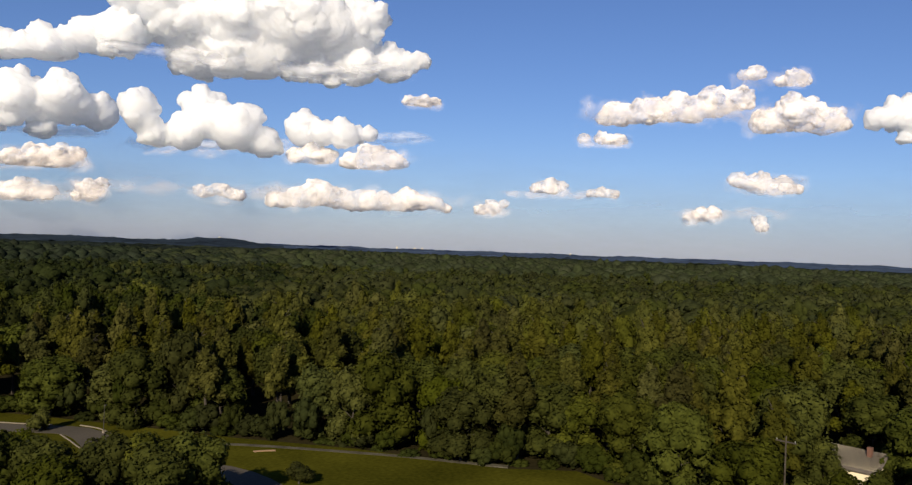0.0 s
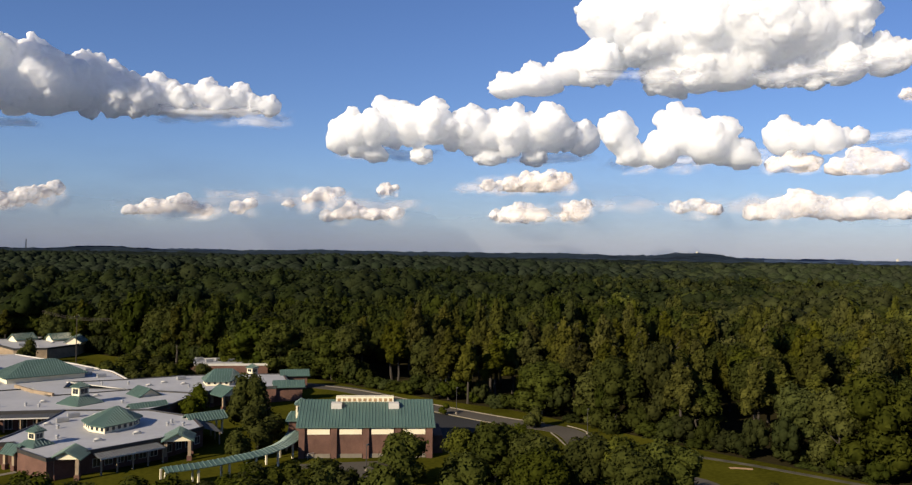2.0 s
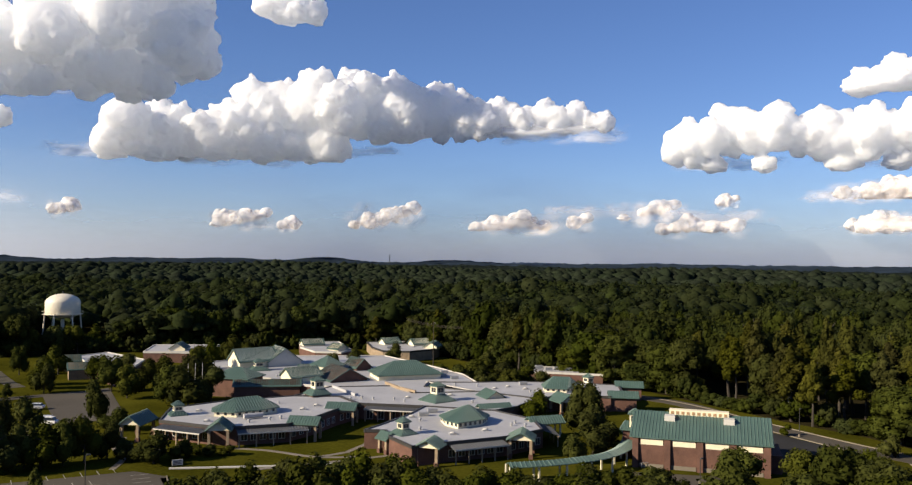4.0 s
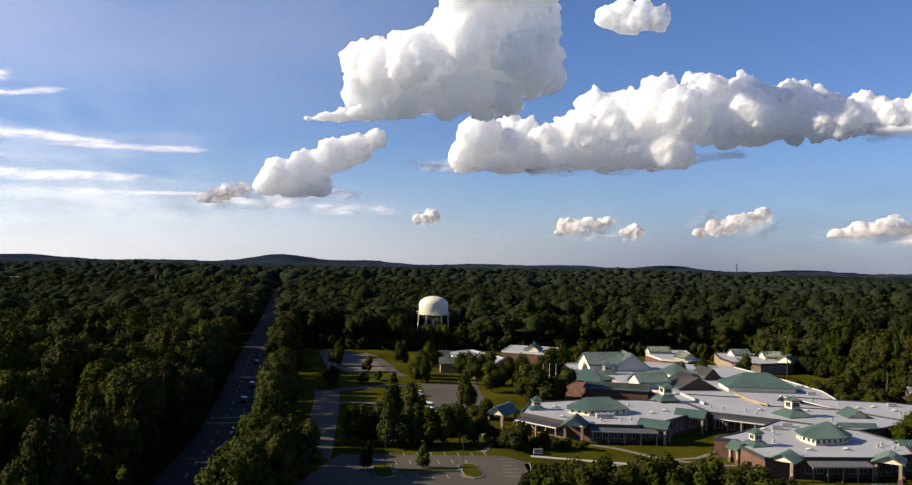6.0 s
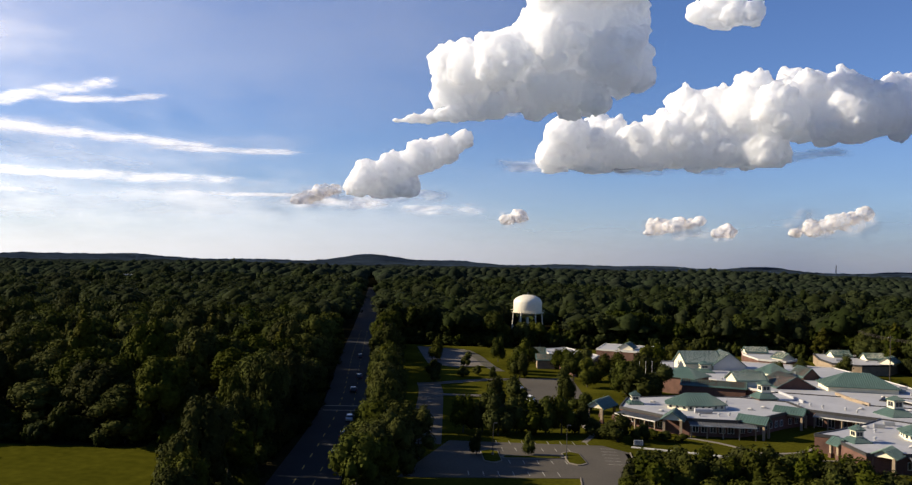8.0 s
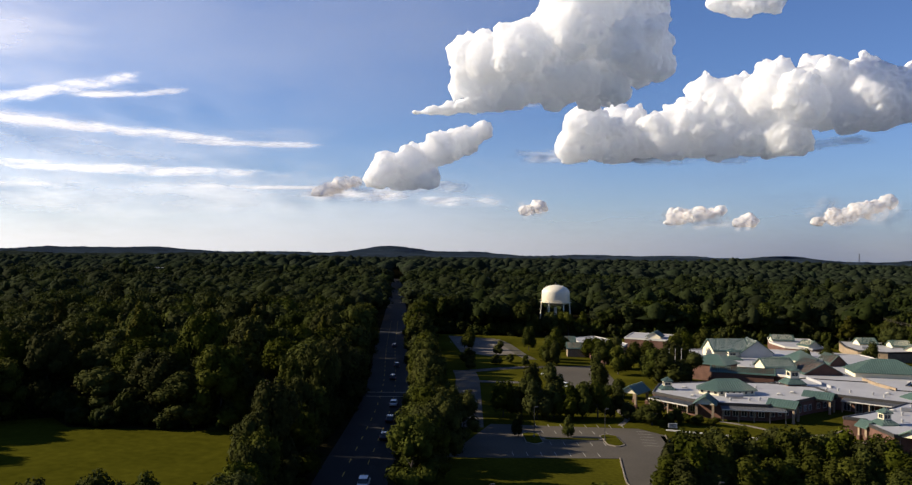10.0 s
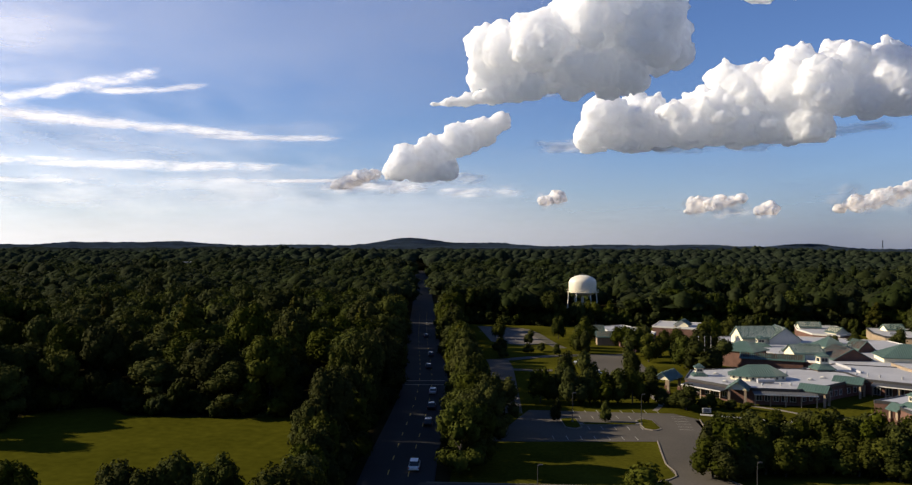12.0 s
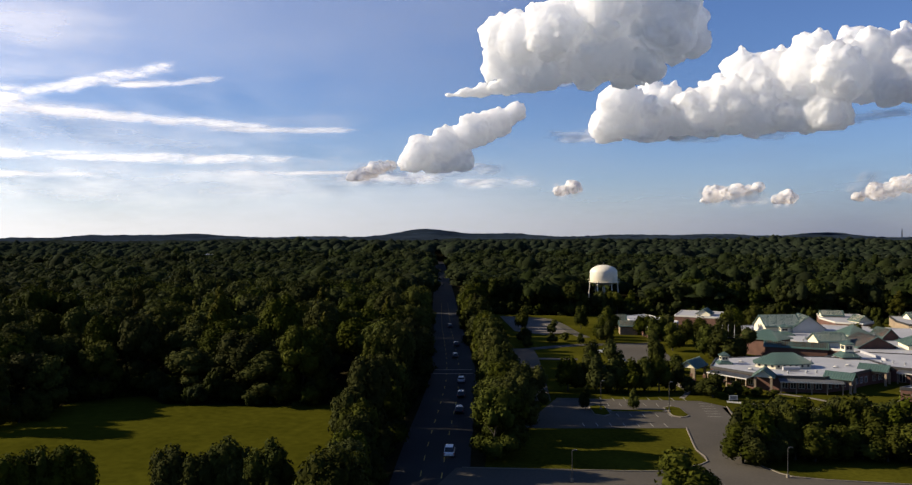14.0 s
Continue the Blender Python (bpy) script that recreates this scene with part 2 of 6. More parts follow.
CIRRUS = veil_material("cirrus", 0.0048, 5.0, 0.62, 1.16, 0.85)
HAZE_CLOUD = veil_material("hazy_cloud_band", 0.0014, 5.0, 0.50, 1.25, 0.5, (0.95, 0.95, 0.97))
HAZE = veil_material("painted_horizon_haze", 0.0006, 4.0, 0.50, 1.50, 0.55, (0.80, 0.88, 1.0), 0.8)
HIGH_VEIL = veil_material("high_thin_veil", 0.0007, 3.0, 0.42, 1.10, 0.20, (0.97, 0.98, 1.0))
WISP = veil_material("cumulus_wisp", 0.0060, 3.0, 0.62, 1.12, 0.75, (0.94, 0.96, 1.0), 0.5)
PUFF_HAZE = veil_material("hazy_small_cloud", 0.009, 1.0, 0.66, 1.10, 0.5, (0.90, 0.84, 0.80), 0.3)


# ======== building blocks ========
def mesh_from(name, verts, faces, mats, index=None, smooth=False):
    me = bpy.data.meshes.new(name)
    me.from_pydata([tuple(v) for v in verts], [], faces)
    for m in mats:
        me.materials.append(m)
    if index is not None:
        me.polygons.foreach_set("material_index", index)
    if smooth:
        me.polygons.foreach_set("use_smooth", [True] * len(me.polygons))
    me.update()
    return me


def big_mesh(name, verts, tris, mats, index=None, tint=None, smooth=False):
    """A large triangle mesh straight from arrays."""
    me = bpy.data.meshes.new(name)
    verts, tris = np.asarray(verts, np.float32), np.asarray(tris, np.int32)
    me.vertices.add(len(verts))
    me.vertices.foreach_set("co", verts.ravel())
    me.loops.add(tris.size)
    me.loops.foreach_set("vertex_index", tris.ravel())
    me.polygons.add(len(tris))
    me.polygons.foreach_set("loop_start", np.arange(0, tris.size, 3, dtype=np.int32))
    for m in mats:
        me.materials.append(m)
    if index is not None:
        me.polygons.foreach_set("material_index", np.asarray(index, np.int32))
    me.polygons.foreach_set("use_smooth", np.full(len(tris), smooth))
    if tint is not None:
        at = me.attributes.new("tint", "FLOAT", "POINT")
        at.data.foreach_set("value", np.asarray(tint, np.float32))
    me.update(calc_edges=True)
    me.validate()
    return me


def part(name, bm, mat, parent, label=""):
    """One mesh object under a thing or a part. bm: a bmesh or a mesh."""
    if isinstance(bm, bmesh.types.BMesh):
        bmesh.ops.recalc_face_normals(bm, faces=bm.faces)
        me = bpy.data.meshes.new(name)
        bm.to_mesh(me)
        bm.free()
        me.materials.append(mat)
    else:
        me = bm
        if not me.materials:
            me.materials.append(mat)
    ob = new(name, me)
    ob.parent = parent
    return tagged(ob, label)


def box_into(bm, x0, y0, z0, x1, y1, z1, m=None, bevel=0.0):
    vs = [bm.verts.new((x, y, z)) for x in (x0, x1) for y in (y0, y1) for z in (z0, z1)]
    if m is not None:
        for v in vs:
            v.co = m @ v.co
    for f in ((0, 1, 3, 2), (4, 6, 7, 5), (0, 4, 5, 1), (2, 3, 7, 6), (0, 2, 6, 4), (1, 5, 7, 3)):
        bm.faces.new([vs[i] for i in f])
    return vs


def box(x0, y0, z0, x1, y1, z1, m=None):
    bm = bmesh.new()
    box_into(bm, x0, y0, z0, x1, y1, z1, m)
    return bm


def slab(poly, z0, z1):
    """A flat-topped body over a plan."""
    bm = bmesh.new()
    lo = [bm.verts.new((x, y, z0)) for x, y in poly]
    hi = [bm.verts.new((x, y, z1)) for x, y in poly]
    bm.faces.new(hi)
    bm.faces.new(lo[::-1])
    n = len(poly)
    for i in range(n):
        j = (i + 1) % n
        bm.faces.new((lo[i], lo[j], hi[j], hi[i]))
    return bm


def tube_into(bm, a, b, r0, r1, n=8):
    a, b = Vector(a), Vector(b)
    q = (b - a).to_track_quat("Z", "Y")
    ring = []
    for p, r in ((a, r0), (b, r1)):
        ring.append([bm.verts.new(p + q @ Vector((r * math.cos(6.2832 * i / n), r * math.sin(6.2832 * i / n), 0))) for i in range(n)])
    for i in range(n):
        j = (i + 1) % n
        bm.faces.new((ring[0][i], ring[0][j], ring[1][j], ring[1][i]))
    bm.faces.new(ring[0][::-1])
    bm.faces.new(ring[1])


def tube(a, b, r0, r1=None, n=8):
    bm = bmesh.new()
    tube_into(bm, a, b, r0, r0 if r1 is None else r1, n)
    return bm


def inside(poly, x, y):
    """Which of the points lie in a plan polygon."""
    x, y = np.asarray(x), np.asarray(y)
    c = np.zeros(x.shape, bool)
    n = len(poly)
    for i in range(n):
        (x0, y0), (x1, y1) = poly[i], poly[(i + 1) % n]
        hit = ((y0 > y) != (y1 > y)) & (x < (x1 - x0) * (y - y0) / ((y1 - y0) or 1e-9) + x0)
        c ^= hit
    return c


def strip(line, w, z):
    """A band of width w along a plan line, as a thin slab."""
    pts = [Vector((x, y, 0)) for x, y in line]
    left, right = [], []
    for i, p in enumerate(pts):
        d = (pts[min(i + 1, len(pts) - 1)] - pts[max(i - 1, 0)]).normalized()
        s = Vector((-d.y, d.x, 0))
        left.append(p + s * w / 2)
        right.append(p - s * w / 2)
    return [(v.x, v.y) for v in left + right[::-1]]


def smooth_line(line, step=8.0):
    """Catmull-Rom through the given plan points."""
    p = [np.array(q, float) for q in line]
    p = [2 * p[0] - p[1]] + p + [2 * p[-1] - p[-2]]
    out = []
    for i in range(1, len(p) - 2):
        k = max(2, int(np.linalg.norm(p[i + 1] - p[i]) / step))
        for t in np.linspace(0, 1, k, endpoint=False):
            out.append(0.5 * (2 * p[i] + (p[i + 1] - p[i - 1]) * t + (2 * p[i - 1] - 5 * p[i] + 4 * p[i + 1] - p[i + 2]) * t * t
                              + (3 * p[i] - p[i - 1] - 3 * p[i + 1] + p[i + 2]) * t ** 3))
    out.append(p[-2])
    return [(float(a), float(b)) for a, b in out]


def empty(name, x=0, y=0, z=0, rz=0, label="", category="", group="", kind=""):
    ob = new(name)
    ob.matrix_world = pose(x, y, z, 0, 0, rz)
    return tagged(ob, label, category, group, kind)


# ======== the plan ========
ROAD = smooth_line([(-8, -80), (-33, 20), (-57, 106), (-80, 190), (-116.5, 297), (-165, 443), (-235, 650), (-330, 930)], 12)
ROAD_WIDTH = 12.5
WEST_FIELD = [(-176, 88), (-152, 108), (-150, 128), (-140, 137), (-130, 130), (-103, 136), (-91, 142), (-77, 114), (-71, 96), (-66, 84), (-59, 58), (-50, 30), (-44, -10), (-160, 20)]
CAMPUS = [(-44, 90), (-68, 190), (-92, 262), (-116, 345), (-72, 350), (-45, 360), (52, 360), (82, 328), (104, 268), (122, 238), (134, 186), (141, 166),
          (144, 140), (146, 113), (150, 88), (150, 59), (155, 46), (128, 8), (60, -60), (-40, -80), (-20, 20)]


def terrain(r):
    """The land falls away gently with distance."""
    return -20.0 * (r / 4900.0) ** 2


def swell(x, y):
    """Long low rises of the wooded land, beginning beyond the school."""
    x, y = np.asarray(x, float), np.asarray(y, float)
    r = np.hypot(x, y)
    up = np.clip((r - 430) / 700, 0, 1) * np.clip((2100 - r) / 900, 0.2, 1)
    return up * (6.5 * np.sin(x / 170 + 0.7) * np.sin(y / 210 + 0.3) + 3.5 * np.sin((x - 0.6 * y) / 120 + 2.0) + 2.5 * np.sin((y + 0.4 * x) / 75))


def hills(x, y):
    """Low ridges along the horizon."""
    r, az = np.hypot(x, y), np.degrees(np.arctan2(-np.asarray(x), np.asarray(y)))
    far = np.clip((r - 3600) / 900, 0, 1)
    h = 8 * np.sin(az * 0.35 + 1.0) + 5 * np.sin(az * 0.9 + 2.0)
    west = np.clip((az + 34) / 14, 0, 1)
    h = west * h + (1 - west) * (5 + 2 * np.sin(az * 1.3) + np.clip((-az - 66) / 30, 0, 1) * 8)
    for c, w, k in ((19.2, 2.2, 26), (15.0, 5.0, 10), (-6.0, 2.4, 28), (-27.0, 6.0, 5), (8.0, 9.0, 7), (36.0, 8.0, 8)):
        h = h + k * np.exp(-((az - c) / w) ** 2)
    # a nearer dark ridge that ends in a knoll
    near = 9.0 * np.clip((az + 57) / 3, 0, 1) * np.clip((-20 - az) / 8, 0, 1) + 5 * np.exp(-((az + 44) / 4.5) ** 2) + 14 * np.exp(-(np.abs(az + 53.3) / 2.4) ** 3)
    return far * h + near * np.exp(-((r - 3000) / 320) ** 2)


# ground: one sheet to the horizon
rr = np.concatenate([[0], np.geomspace(30, 4950, 46)])
na = 96
gv, gf = [(0, 0, -0.12)], []
for r in rr[1:]:
    for k in range(na):
        az = 2 * math.pi * k / na
        gv.append((r * math.cos(az), r * math.sin(az), -0.12 + terrain(r)))
for k in range(na):
    gf.append((0, 1 + k, 1 + (k + 1) % na))
for i in range(len(rr) - 2):
    for k in range(na):
        q = 1 + i * na
        gf.append((q + k, q + na + k, q + na + (k + 1) % na, q + (k + 1) % na))
tagged(new("ground", mesh_from("ground", gv, gf, [SOIL], smooth=True)), "wooded ground with brown leaf litter under the trees", "ground", kind="structure")


def sheet(name, poly, z, mat, label, category, thick=0.3):
    bm = slab(poly, z - thick, z)
    ob = part(name, bm, mat, None)
    return tagged(ob, label, category, kind="structure")


sheet("lawn", CAMPUS, 0.0, GRASS, "green mown lawn round the school buildings", "lawn")
sheet("field", WEST_FIELD, 0.0, FIELD, "sunlit mown grass field edged by tall trees", "field")
sheet("road", strip(ROAD, ROAD_WIDTH, 0), 0.02, ASPHALT, "dark asphalt two-lane road between rows of trees", "road")


# ======== clouds ========
def ico(sub):
    bm = bmesh.new()
    bmesh.ops.create_icosphere(bm, subdivisions=sub, radius=1)
    v = np.array([q.co[:] for q in bm.verts])
    f = np.array([[q.index for q in p.verts] for p in bm.faces])
    bm.free()
    return v, f


PUFF_ICO = {3: ico(3), 2: ico(2), 1: ico(1)}


def heads(c, r, n, rng, lo, hi, out=0.82, up=0.25):
    """Smaller billows growing from the skin of each of the given ones, rather upwards than down; those buried in a neighbour are left out."""
    k = np.repeat(np.arange(len(c)), n)
    u = rng.normal(size=(len(k), 3))
    u[:, 2] += up
    u /= np.linalg.norm(u, axis=1)[:, None]
    q = r[k] * rng.uniform(lo, hi, len(k))
    p = c[k] + u * (r[k] * out)[:, None]
    free_of = np.ones(len(p), bool)
    for cc, rr in zip(c, r):
        free_of &= ((p - cc) ** 2).sum(1) > (rr * out * 0.93) ** 2
    return p[free_of], q[free_of]


def cloud(lobes, far, seed, mat, label="", squash=1.0, flat=0.5, fine=None):
    """A cumulus: billows upon billows melted into one skin, ruffled, and flattened below. lobes: azimuth, elevation in degrees, radius in tenths of a degree."""
    rng = np.random.default_rng(seed)
    lobes = list(lobes)
    big = max(l[2] for l in lobes)
    for (a0, e0, r0), (a1, e1, r1) in list(zip(lobes, lobes[1:])):
        if math.hypot(a1 - a0, e1 - e0) < (r0 + r1) / 10 * 1.5:
            lobes.append(((a0 + a1) / 2, (e0 + e1) / 2 - 0.1 * (r0 + r1) / 20, (r0 + r1) / 2 * 0.8))
    az, el, r0 = (np.array([l[k] for l in lobes], float) for k in range(3))
    az, el, r0 = np.radians(az), np.radians(el), far * np.radians(r0 / 10) * 0.92
    d = far + rng.uniform(-0.5, 0.7, len(az)) * r0
    c0 = np.stack([-np.sin(az) * np.cos(el) * d, np.cos(az) * np.cos(el) * d, np.sin(el) * d + 40], 1)
    base = np.sort(c0[:, 2] - r0 * 0.8 * squash)[len(r0) // 4]
    v = fine or max(6.0, min(7.5, far * radians(big / 10) / 9))
    tiers = [(c0, r0)]
    for n, lo, hi in ((20, 0.20, 0.46), (12, 0.24, 0.50), (8, 0.30, 0.52)):
        c, r = tiers[-1]
        keep = r > 2.6 * v
        if not keep.any():
            break
        tiers.append(heads(c[keep], r[keep], n, rng, lo, hi, 0.87))
    mid = float((c0[:, 2] * r0).sum() / r0.sum())

    vs, fs, n = [], [], 0
    for k, (c, r) in enumerate(tiers):
        iv, it = PUFF_ICO[3 if k == 0 else 2 if k == 1 else 1]
        w = iv[None] * (r * 1.02)[:, None, None] * (1, 1, 0.92) + c[:, None, :]
        vs.append(w.reshape(-1, 3))
        fs.append((it[None] + (n + np.arange(len(c)) * len(iv))[:, None, None]).reshape(-1, 3))
        n += len(c) * len(iv)
    co = np.concatenate(vs)
    co[:, 2] = mid + (co[:, 2] - mid) * squash
    ob = new("cloud", big_mesh("cloud", co, np.concatenate(fs), []))
    rm = ob.modifiers.new("melt", "REMESH")
    rm.mode, rm.voxel_size = "VOXEL", v
    done = bpy.data.meshes.new_from_object(ob.evaluated_get(bpy.context.evaluated_depsgraph_get()))
    ob.modifiers.clear()
    ob.data = done
    done.name = "cloud"
    done.materials.clear()
    done.materials.append(mat)
    n = len(done.vertices)
    co, nr = np.empty(n * 3, np.float32), np.empty(n * 3, np.float32)
    done.vertices.foreach_get("co", co)
    done.vertex_normals.foreach_get("vector", nr)
    co, nr = co.reshape(-1, 3), nr.reshape(-1, 3)
    ruffle = np.array([0.45 - 1.6 * abs(noise.noise(Vector(q) / (v * 4.5))) + 0.2 - 0.8 * abs(noise.noise(Vector(q) / (v * 2.3))) for q in co.tolist()])
    co = co + nr * (ruffle * v * 0.9)[:, None]
    under = co[:, 2] < base
    co[under, 2] = base + (co[under, 2] - base) * flat
    done.vertices.foreach_set("co", co.astype(np.float32).ravel())
    done.polygons.foreach_set("use_smooth", np.ones(len(done.polygons), bool))
    done.update()
    return tagged(ob, label or "white sunlit cumulus cloud with a grey flat base", "cloud", group="clouds", kind="structure")


CUMULUS = [
    (3300, [(14.1, 11.4, 16.7), (14.7, 13.0, 12.9), (13.0, 12.5, 19.8), (11.0, 13.2, 21.3), (8.1, 14.2, 24.3), (6.3, 15.4, 35.0), (4.0, 14.8, 30.4), (2.9, 12.9, 22.1), (9.8, 11.1, 15.2), (7.4, 11.5, 19.0), (5.3, 11.4, 18.3), (4.3, 10.4, 8.4), (12.5, 10.0, 8.4), (16.9, 9.0, 4.6), (18.0, 8.8, 3.0), (14.9, 9.3, 4.9), (6.3, 19.2, 36.5), (3.2, 18.8, 28.9), (6.3, 18.2, 22.8), (16.9, 9.0, 5.7), (15.7, 9.2, 6.5), (13.8, 9.7, 9.1), (11.4, 10.1, 9.9), (8.6, 9.9, 7.6), (6.3, 9.9, 7.6)]),
    (3900, [(-3.3, 15.9, 12.6), (-5.3, 15.7, 8.7), (-2.1, 15.9, 7.9), (-4.3, 16.4, 7.1)]),
    (4100, [(6.4, 8.2, 16.6), (7.2, 6.8, 13.8), (4.0, 7.5, 19.8), (0.9, 7.5, 19.8), (-2.3, 9.3, 21.7), (-5.4, 9.5, 24.5), (-8.5, 9.7, 24.5), (-11.5, 9.4, 22.9), (-14.1, 9.6, 19.0), (-2.3, 7.2, 16.6), (-6.2, 7.4, 16.6), (4.8, 6.1, 8.7), (-10.0, 8.9, 15.0), (-15.9, 9.1, 15.0), (-18.0, 9.1, 13.4), (-20.8, 9.1, 12.6), (-23.1, 9.2, 10.3), (-25.0, 8.9, 7.1)]),
    (3700, [(20.0, 5.0, 11.9), (18.2, 5.6, 12.6), (16.4, 6.5, 11.9), (14.9, 7.1, 10.3), (13.4, 7.9, 7.1), (20.7, 4.5, 7.9), (17.1, 4.6, 8.7), (19.1, 4.3, 7.1)]),
    (3600, [(24.5, 3.4, 4.0), (23.7, 3.7, 5.1), (22.8, 4.2, 5.5), (22.0, 4.4, 4.0)]),
    (3800, [(-30.4, 7.6, 14.2), (-33.1, 8.3, 16.6), (-35.9, 8.1, 15.0), (-38.5, 7.7, 16.6), (-41.2, 7.8, 16.6), (-43.7, 8.0, 15.8), (-45.9, 7.3, 13.0), (-29.6, 7.0, 9.9), (-32.0, 6.0, 8.7), (-35.1, 5.8, 7.9), (-39.7, 5.9, 9.9), (-42.7, 5.9, 8.7)]),
    (3300, [(-52.1, 8.1, 14.2), (-54.1, 7.0, 16.6), (-56.0, 6.0, 11.1), (-51.0, 6.4, 13.0), (-58.6, 7.1, 12.6), (-61.1, 7.1, 10.3), (-62.9, 7.1, 5.5), (-48.1, 7.8, 11.9), (-49.1, 6.2, 9.9)]),
    (3300, [(-58.1, 5.4, 5.5), (-59.2, 5.6, 7.9), (-60.1, 5.5, 6.3)]),
    (3250, [(-61.7, 5.2, 6.3), (-63.3, 5.6, 10.7), (-64.5, 5.4, 7.1), (-65.2, 5.2, 4.0)]),
    (4450, [(-47.7, 15.1, 20.5), (-50.8, 14.7, 30.8), (-54.7, 14.6, 34.8), (-58.4, 14.5, 30.8), (-61.3, 14.0, 22.9), (-62.7, 14.6, 13.0), (-47.0, 12.1, 15.0), (-45.0, 11.9, 11.1), (-42.7, 10.9, 13.0), (-40.7, 10.5, 10.7), (-51.7, 11.7, 20.5), (-55.5, 11.7, 19.0), (-59.6, 11.9, 17.0), (-62.1, 11.5, 14.2), (-53.8, 17.9, 34.8), (-64.2, 11.7, 13.4), (-66.2, 12.1, 6.3), (-60.3, 10.1, 5.9)]),
    (4650, [(-79.7, 8.9, 9.5), (-81.6, 9.1, 10.3), (-83.4, 9.4, 10.7), (-85.6, 9.8, 10.7), (-87.4, 10.1, 7.9), (-78.8, 8.5, 5.9), (-84.5, 8.9, 6.3)]),
    (4650, [(-88.9, 8.3, 9.5), (-90.6, 9.0, 11.9), (-92.3, 8.4, 11.1), (-93.3, 8.2, 5.5), (-91.4, 9.5, 7.1)]),
    (4400, [(-95.2, 8.5, 7.1), (-96.6, 8.8, 10.3), (-97.9, 8.3, 12.6), (-96.8, 7.2, 5.1)]),
    (3700, [(-87.3, 4.9, 5.9), (-88.7, 4.5, 7.9), (-90.1, 4.4, 6.7), (-90.9, 4.2, 3.6)]),
    (3700, [(-75.2, 4.1, 6.3), (-74.4, 3.9, 4.3), (-76.0, 4.2, 4.0)]),
    (3700, [(-78.0, 3.7, 3.2), (-78.7, 3.8, 4.0), (-79.5, 3.7, 3.6)]),
    (3700, [(-85.1, 2.5, 5.5), (-85.9, 2.7, 4.7), (-84.3, 2.2, 3.2)]),
    (3700, [(-88.7, 2.2, 4.3), (-88.9, 1.8, 4.0)]),
    (3700, [(-71.5, 2.6, 5.5), (-70.6, 2.3, 4.0), (-72.2, 2.9, 3.2)]),
    (4650, [(-87.5, 11.5, 4.0), (-88.3, 11.6, 5.1), (-89.8, 10.9, 4.0), (-90.6, 11.1, 6.3), (-91.2, 10.9, 3.6)]),
    (3000, [(-56.9, 2.4, 7.1), (-58.4, 2.7, 7.9), (-59.7, 3.1, 10.3), (-61.1, 2.7, 7.9), (-62.7, 2.6, 8.7), (-64.2, 2.7, 7.9), (-65.8, 2.8, 8.7), (-67.4, 2.7, 5.1), (-68.2, 2.3, 3.6), (-61.9, 2.1, 4.7)]),
    (3600, [(-66.5, 9.5, 4.7), (-65.5, 9.4, 4.0), (-67.3, 9.5, 3.2)]),
    (4650, [(-78.6, 7.4, 4.7), (-79.7, 7.3, 5.1), (-77.4, 7.4, 3.6)]),
    (4700, [(0.2, 2.2, 6.7), (-1.1, 2.4, 5.1), (-2.4, 2.7, 3.6), (0.8, 1.7, 3.6)]),
    (4700, [(-9.3, 2.1, 6.3), (-10.7, 2.7, 6.3), (-12.2, 3.3, 4.7), (-8.2, 1.8, 3.6)]),
    (2900, [(-4.1, 2.0, 5.1), (-3.4, 1.8, 3.2)]),
    (3200, [(-16.4, 1.8, 4.3), (-17.9, 2.2, 5.9), (-19.4, 2.5, 6.7), (-21.0, 2.0, 4.3), (-23.0, 2.3, 4.7), (-23.9, 2.7, 3.6)]),
    (3200, [(-26.3, 2.3, 4.0), (-27.5, 2.9, 3.2), (-28.5, 3.4, 5.5), (-29.6, 3.6, 3.6)]),
    (3150, [(-28.8, 1.7, 4.7), (-30.5, 2.3, 6.3), (-32.0, 2.0, 4.7), (-33.4, 2.2, 5.1)]),
    (3200, [(-32.7, 3.7, 4.7), (-33.4, 3.9, 2.4)]),
    (4600, [(-39.7, 4.1, 4.7), (-41.4, 4.1, 5.9), (-43.0, 4.3, 6.7), (-44.5, 4.7, 5.1)]),
    (4720, [(-40.3, 2.1, 4.7), (-41.8, 2.3, 6.3), (-43.0, 2.1, 4.3)]),
    (3500, [(-45.6, 2.6, 5.9), (-46.2, 3.0, 3.6), (-44.8, 2.1, 3.2)]),
    (4720, [(-52.2, 2.8, 4.7), (-53.4, 3.0, 5.1), (-54.5, 2.5, 4.7)]),
    (4700, [(10.4, 2.5, 4.0), (9.5, 2.8, 5.1)]),
    (3500, [(-42.0, 2.3, 7.9), (-43.1, 2.2, 5.5), (-41.0, 2.1, 6.3), (-45.5, 2.5, 7.1), (-44.9, 2.1, 4.0)]),
    (4600, [(-42.5, 4.4, 7.9), (-43.8, 4.4, 8.7), (-44.8, 4.7, 4.7), (-41.3, 4.1, 5.9)]),
]
for i, (far, lobes) in enumerate(CUMULUS):
    small = max(l[2] for l in lobes) < 12
    cloud([(a, e, r * (1.15 if small else 1.0)) for a, e, r in lobes], far, 100 + i, CLOUD_FAR if small else CLOUD, squash=0.8 if small else 1.0,
          label="small hazy cumulus cloud low over the horizon" if small else "large towering white cumulus cloud with grey shaded base")
